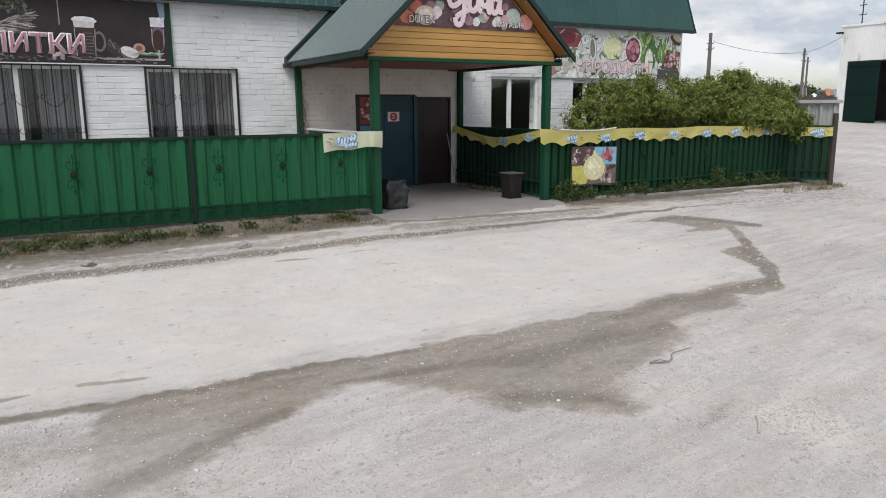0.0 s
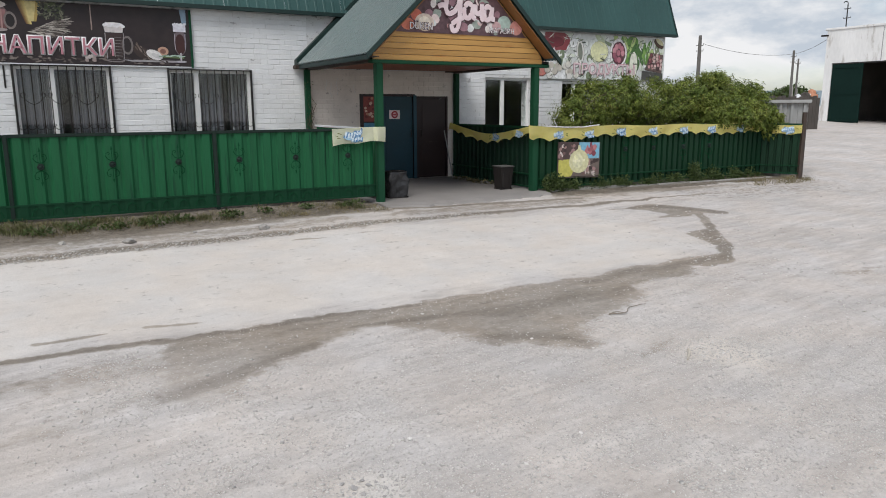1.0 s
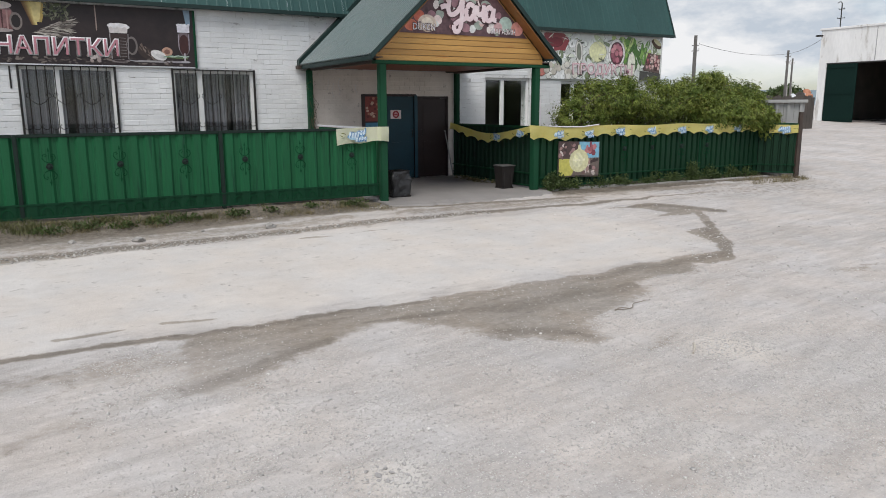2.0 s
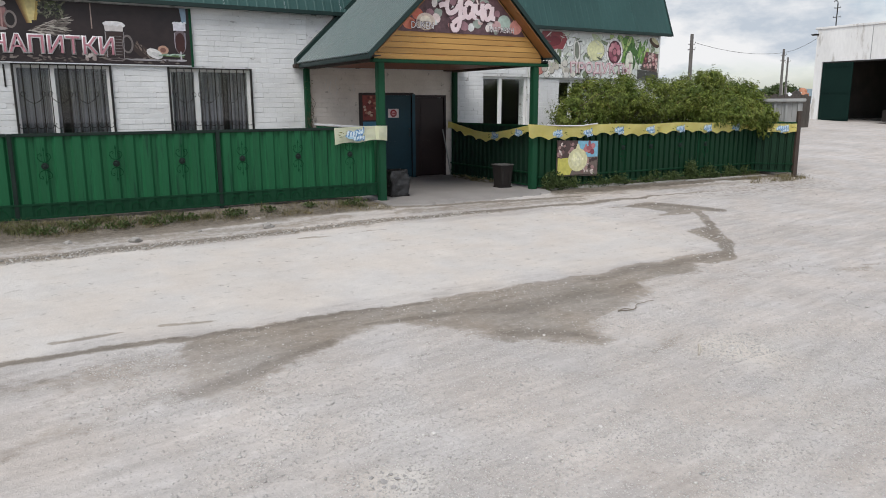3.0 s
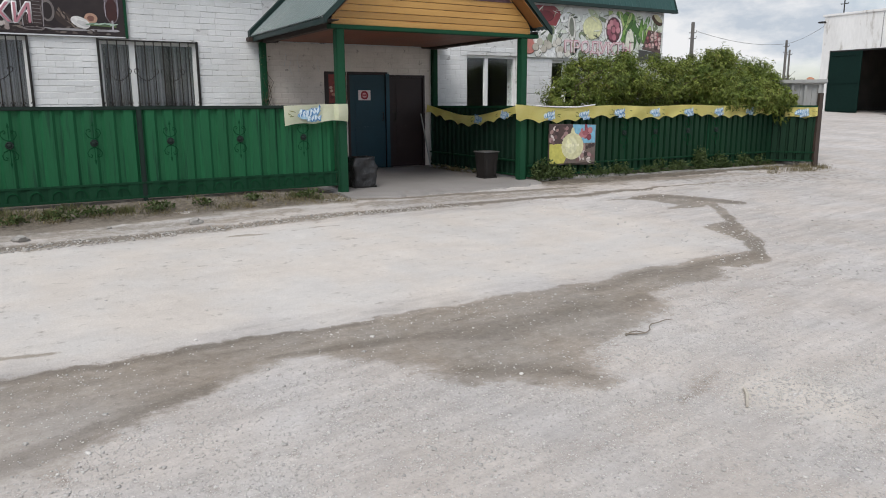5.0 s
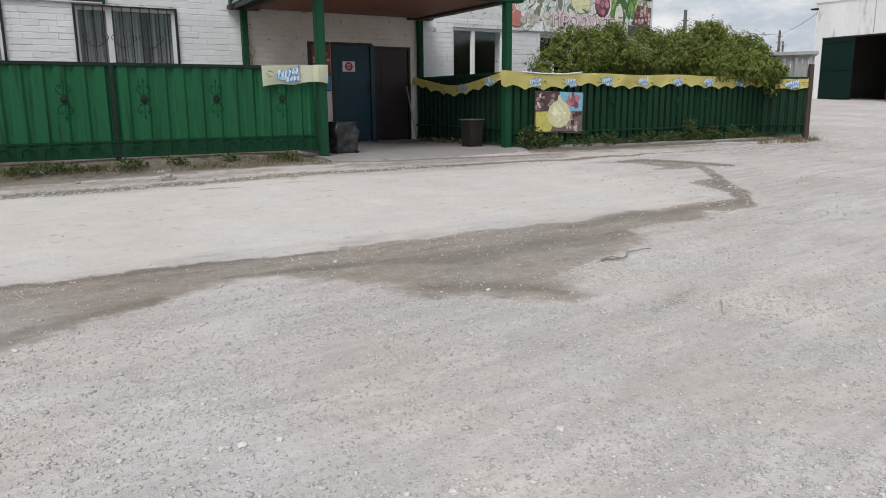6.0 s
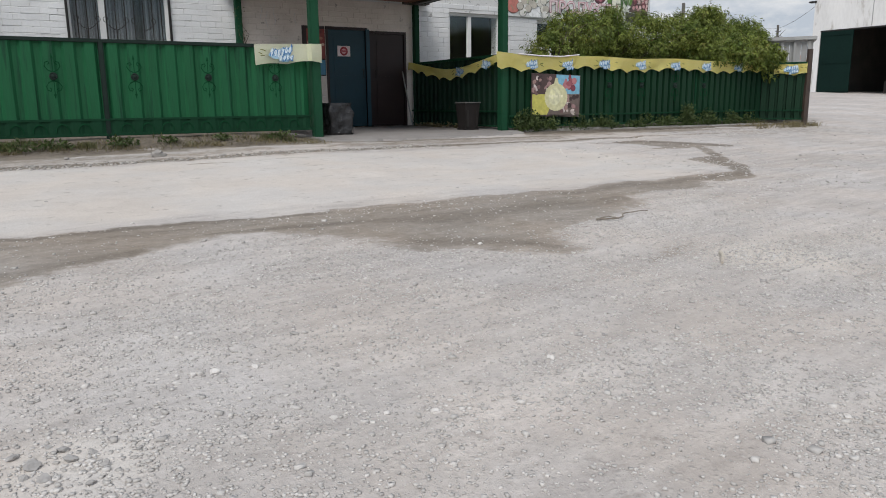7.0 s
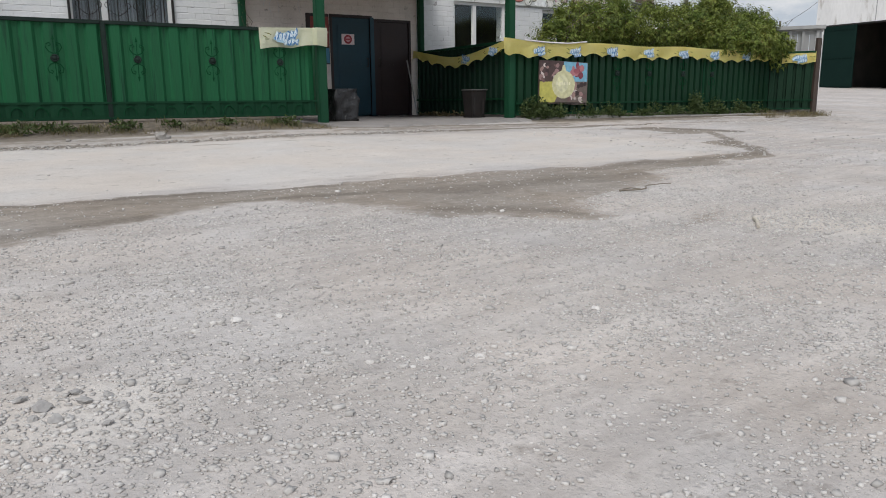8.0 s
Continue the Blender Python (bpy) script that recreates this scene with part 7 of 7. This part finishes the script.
for k in range(70):
    x = r.uniform(8.3, 14.9)
    h = 0.05 + 0.2 * r.rand() ** 2.2
    cen.append((x, r.uniform(10.37, 10.47), gz(x, 10.42) + h * 0.6))
    rad.append((r.uniform(0.06, 0.2), 0.06, h))
V, F = leaf_cloud(cen, rad, 5200, 0.042, 92)
ok = np.repeat(V.reshape(-1, 4, 3)[:, :, 1].max(1) < 10.5, 4)
idx = np.cumsum(ok) - 1
tagged(new("fence_growth", np_mesh("fence_growth", V[ok], idx[F[ok[F[:, 0]]]], M["weed"])), "dense low weeds along the foot of the garden fence", "weeds", kind="stuff")
cen = [(8.05 + 0.06 * math.sin(k), 11.5 + 0.2 * k, 0.46) for k in range(10)]
V, F = leaf_cloud(cen, [(0.1, 0.15, 0.05)] * 10, 420, 0.07, 95)
V[:, 2] = np.maximum(V[:, 2], 0.452)
tagged(new("leaf_litter", np_mesh("leaf_litter", V, F, M["dry"])), "dry leaf litter swept against the porch side fence", "leaves", kind="stuff")

# loose grit: many small stones, denser where the surface is broken
def grit(count, x0, x1, y0, y1, rmin, rmax, seed, power=2.6, clusters=True, along=None):
    r = np.random.RandomState(seed)
    cube = np.array([(a, b, c) for c in (-1, 1) for b in (-1, 1) for a in (-1, 1)]) * 0.72
    quad = np.array([(0, 2, 3), (0, 3, 1), (4, 5, 7), (4, 7, 6), (0, 1, 5), (0, 5, 4), (2, 6, 7), (2, 7, 3), (0, 4, 6), (0, 6, 2), (1, 3, 7), (1, 7, 5)])
    x, y = r.uniform(x0, x1, count * 2), y0 + (y1 - y0) * r.rand(count * 2) ** 1.5
    if clusters:
        u, v = x + 0.08 * y, y - 0.08 * x - 0.12 * np.sin(0.8 * x)
        ok = (0.12 + 2.2 * vnoise(u * 0.45, v * 2.4, 1.0, 61) * vnoise(x, y, 3.7, 62)) > r.rand(count * 2)
        ok &= np.minimum.reduce([x - x0, x1 - x, y - y0, y1 - y]) > 0.6 * r.rand(count * 2)      # thins out towards the rim
        x, y = x[ok][:count], y[ok][:count]
    if along is not None:
        y = np.interp(x, *along) + (y - (y0 + y1) / 2)
    damp = np.where(shore(x, y, UPPER_BANK + LOWER_BANK) > 0, 1.0, 0.0)
    for path in WET:
        damp = np.maximum(damp, strokes(x, y, path))
    ok = (damp < 0.5) | (r.rand(len(x)) > (0.9 if along is None else 0.25))
    if along is None:
        ok &= (y < np.interp(x, [p[0] for p in UPPER_BANK], [p[1] for p in UPPER_BANK]) - 0.02) | (x > 6.7) | (r.rand(len(x)) > 0.95)
    x, y = x[ok], y[ok]
    n = len(x)
    s = rmin + (rmax - rmin) * r.rand(n) ** power
    V = cube[None] * (1 + 0.5 * r.uniform(-1, 1, (n, 8, 3)))
    V = V * np.stack([s * r.uniform(0.8, 1.4, n), s * r.uniform(0.7, 1.1, n), s * r.uniform(0.45, 0.8, n)], 1)[:, None, :]
    a = r.uniform(0, 2 * np.pi, n)
    c, d = np.cos(a)[:, None], np.sin(a)[:, None]
    V = np.stack([V[:, :, 0] * c - V[:, :, 1] * d + x[:, None], V[:, :, 0] * d + V[:, :, 1] * c + y[:, None], V[:, :, 2] + (height(x, y) + s * 0.22)[:, None]], 2)
    F = (np.arange(n)[:, None, None] * 8 + quad[None]).reshape(-1, 3)
    return V.reshape(-1, 3), F


for label, args in (("fine loose limestone grit on the packed yard", (112000, -0.8, 5.9, 0.7, 5.6, 0.0016, 0.0066, 1, 2.5)),
                    ("scattered limestone chips on the packed yard", (6600, -0.9, 8.8, 0.7, 6.8, 0.005, 0.013, 2, 3.0)),
                    ("small stones scattered over the far yard", (1900, 5.0, 16.0, 2.2, 9.4, 0.006, 0.018, 6, 2.8)),
                    ("broken limestone lumps in a crumbled patch of the yard", (520, 0.5, 1.02, 1.85, 2.4, 0.002, 0.0085, 3, 2.6, False)),
                    ("broken limestone lumps in a crumbled patch of the yard", (300, 3.85, 4.6, 2.42, 2.9, 0.003, 0.01, 4, 2.2, False)),
                    ("pale grit strewn in the damp gutter", (1100, -2.5, 6.0, 8.74, 9.06, 0.005, 0.02, 5, 2.2, False, ((-5, -0.43, 1.3, 3.9, 7.4, 9.5), (8.53, 8.77, 8.9, 9.08, 9.04, 8.98))))):
    V, F = grit(*args)
    tagged(new("loose_grit", np_mesh("loose_grit", V, F, M["gutter" if "gutter" in label else "stone"])), label, "gravel", kind="stuff")

# ---- bricks, last ----
BR = {}
CH, BL = 0.1, 0.262
rng = random.Random(2)
made = 0
joined_v, joined_f = [], []


def brick_data(ln):
    key = round(ln / 0.01)
    if key not in BR:
        bm = bmesh.new()
        w, h, d, c, e = key * 0.01 / 2, 0.0478, 0.006, 0.005, 0.0018
        back = [bm.verts.new((x, 0, z)) for x, z in ((-w, -h), (w, -h), (w, h), (-w, h))]
        front = [bm.verts.new((x, -d, z)) for x, z in ((-w + e, -h + c), (w - e, -h + c), (w - e, h - c), (-w + e, h - c))]
        bm.faces.new(front)
        for i in range(4):
            bm.faces.new((back[i], back[(i + 1) % 4], front[(i + 1) % 4], front[i]))
        bmesh.ops.recalc_face_normals(bm, faces=bm.faces)
        BR[key] = solid("brick", bm, M["white"])
    return BR[key]


def free_spans(a, b, z0, z1):
    spans = [(a, b)]
    for h in OPEN.values():
        if z1 > h[2] and z0 < h[3]:
            spans = [s for p, q in spans for s in ((p, min(q, h[0])), (max(p, h[1]), q)) if s[1] - s[0] > 0.05]
    return spans


cells = []
for row in range(36):
    z = 0.47 + row * CH
    for x0, x1, zlo, zhi in ((-1.9, 4.72, 1.45, 3.95), (8.28, 12.9, 1.4, 2.95)):
        if not (zlo <= z and z + CH <= zhi + 0.02):
            continue
        for a, b in free_spans(x0, x1, z, z + CH):
            x = a - (BL / 2 if row % 2 else 0) - rng.uniform(0, 0.03)
            while x < b:
                ln = BL if rng.random() > 0.12 else BL / 2
                s, e = max(x, a) + 0.001, min(x + ln, b) - 0.001
                if e - s > 0.03 and not (z > 2.86 and e < 2.36) and rng.random() > 0.04:
                    cells.append(((s + e) / 2, z + CH / 2, e - s))
                x += ln
for i, (x, z, ln) in enumerate(sorted(cells, key=lambda c: (not (-0.9 < c[0] < 4.7), c[0]))):
    me = brick_data(ln)
    off = Vector((x + rng.uniform(-0.006, 0.006), FY + 0.004 + rng.uniform(-0.0035, 0.0035), z + rng.uniform(-0.0045, 0.0045)))
    if made < 300:
        ob = new("brick", me)
        ob.parent = wall
        ob.location = off - ORIGIN[shop]
        ob.rotation_euler = (rng.uniform(-0.03, 0.03), rng.uniform(-0.012, 0.012), rng.uniform(-0.012, 0.012))
        made += 1
    else:
        base = len(joined_v)
        joined_v += [tuple(off + v.co - ORIGIN[shop]) for v in me.vertices]
        joined_f += [tuple(base + i for i in p.vertices) for p in me.polygons]
jm = bpy.data.meshes.new("brickwork")
jm.from_pydata(joined_v, [], joined_f)
jm.materials.append(M["white"])
jb = new("brickwork", jm)
jb.parent = wall
tagged(jb, kind="stuff")

# coursed brick inside the porch, under the same limewash
pv, pf = [], []
poster_hole = (5.86, 6.36, 1.43, 2.41)
for row in range(25):
    z = 0.47 + row * CH
    x = 4.74 - (BL / 2 if row % 2 else 0)
    while x < 8.24:
        s, e = max(x, 4.74) + 0.001, min(x + BL, 8.24) - 0.001
        cut = [h for h in (OPEN["blue"], OPEN["brown"], poster_hole) if h[0] < e and h[1] > s and h[2] - 0.02 < z + CH and h[3] + 0.02 > z]
        if not cut and e - s > 0.04 and z + CH < 2.9:
            me = brick_data(e - s)
            off = Vector(((s + e) / 2, FY - 0.0115 + rng.uniform(-0.003, 0.002), z + CH / 2 + rng.uniform(-0.003, 0.003)))
            base = len(pv)
            pv += [tuple(off + v.co - ORIGIN[shop]) for v in me.vertices]
            pf += [tuple(base + i for i in p.vertices) for p in me.polygons]
        x += BL
pm = bpy.data.meshes.new("porch_brickwork")
pm.from_pydata(pv, [], pf)
pm.materials.append(M["porch_wall"])
pb = new("porch_brickwork", pm)
pb.parent = shop
tagged(pb, "greige limewashed brick courses in the porch", kind="stuff")
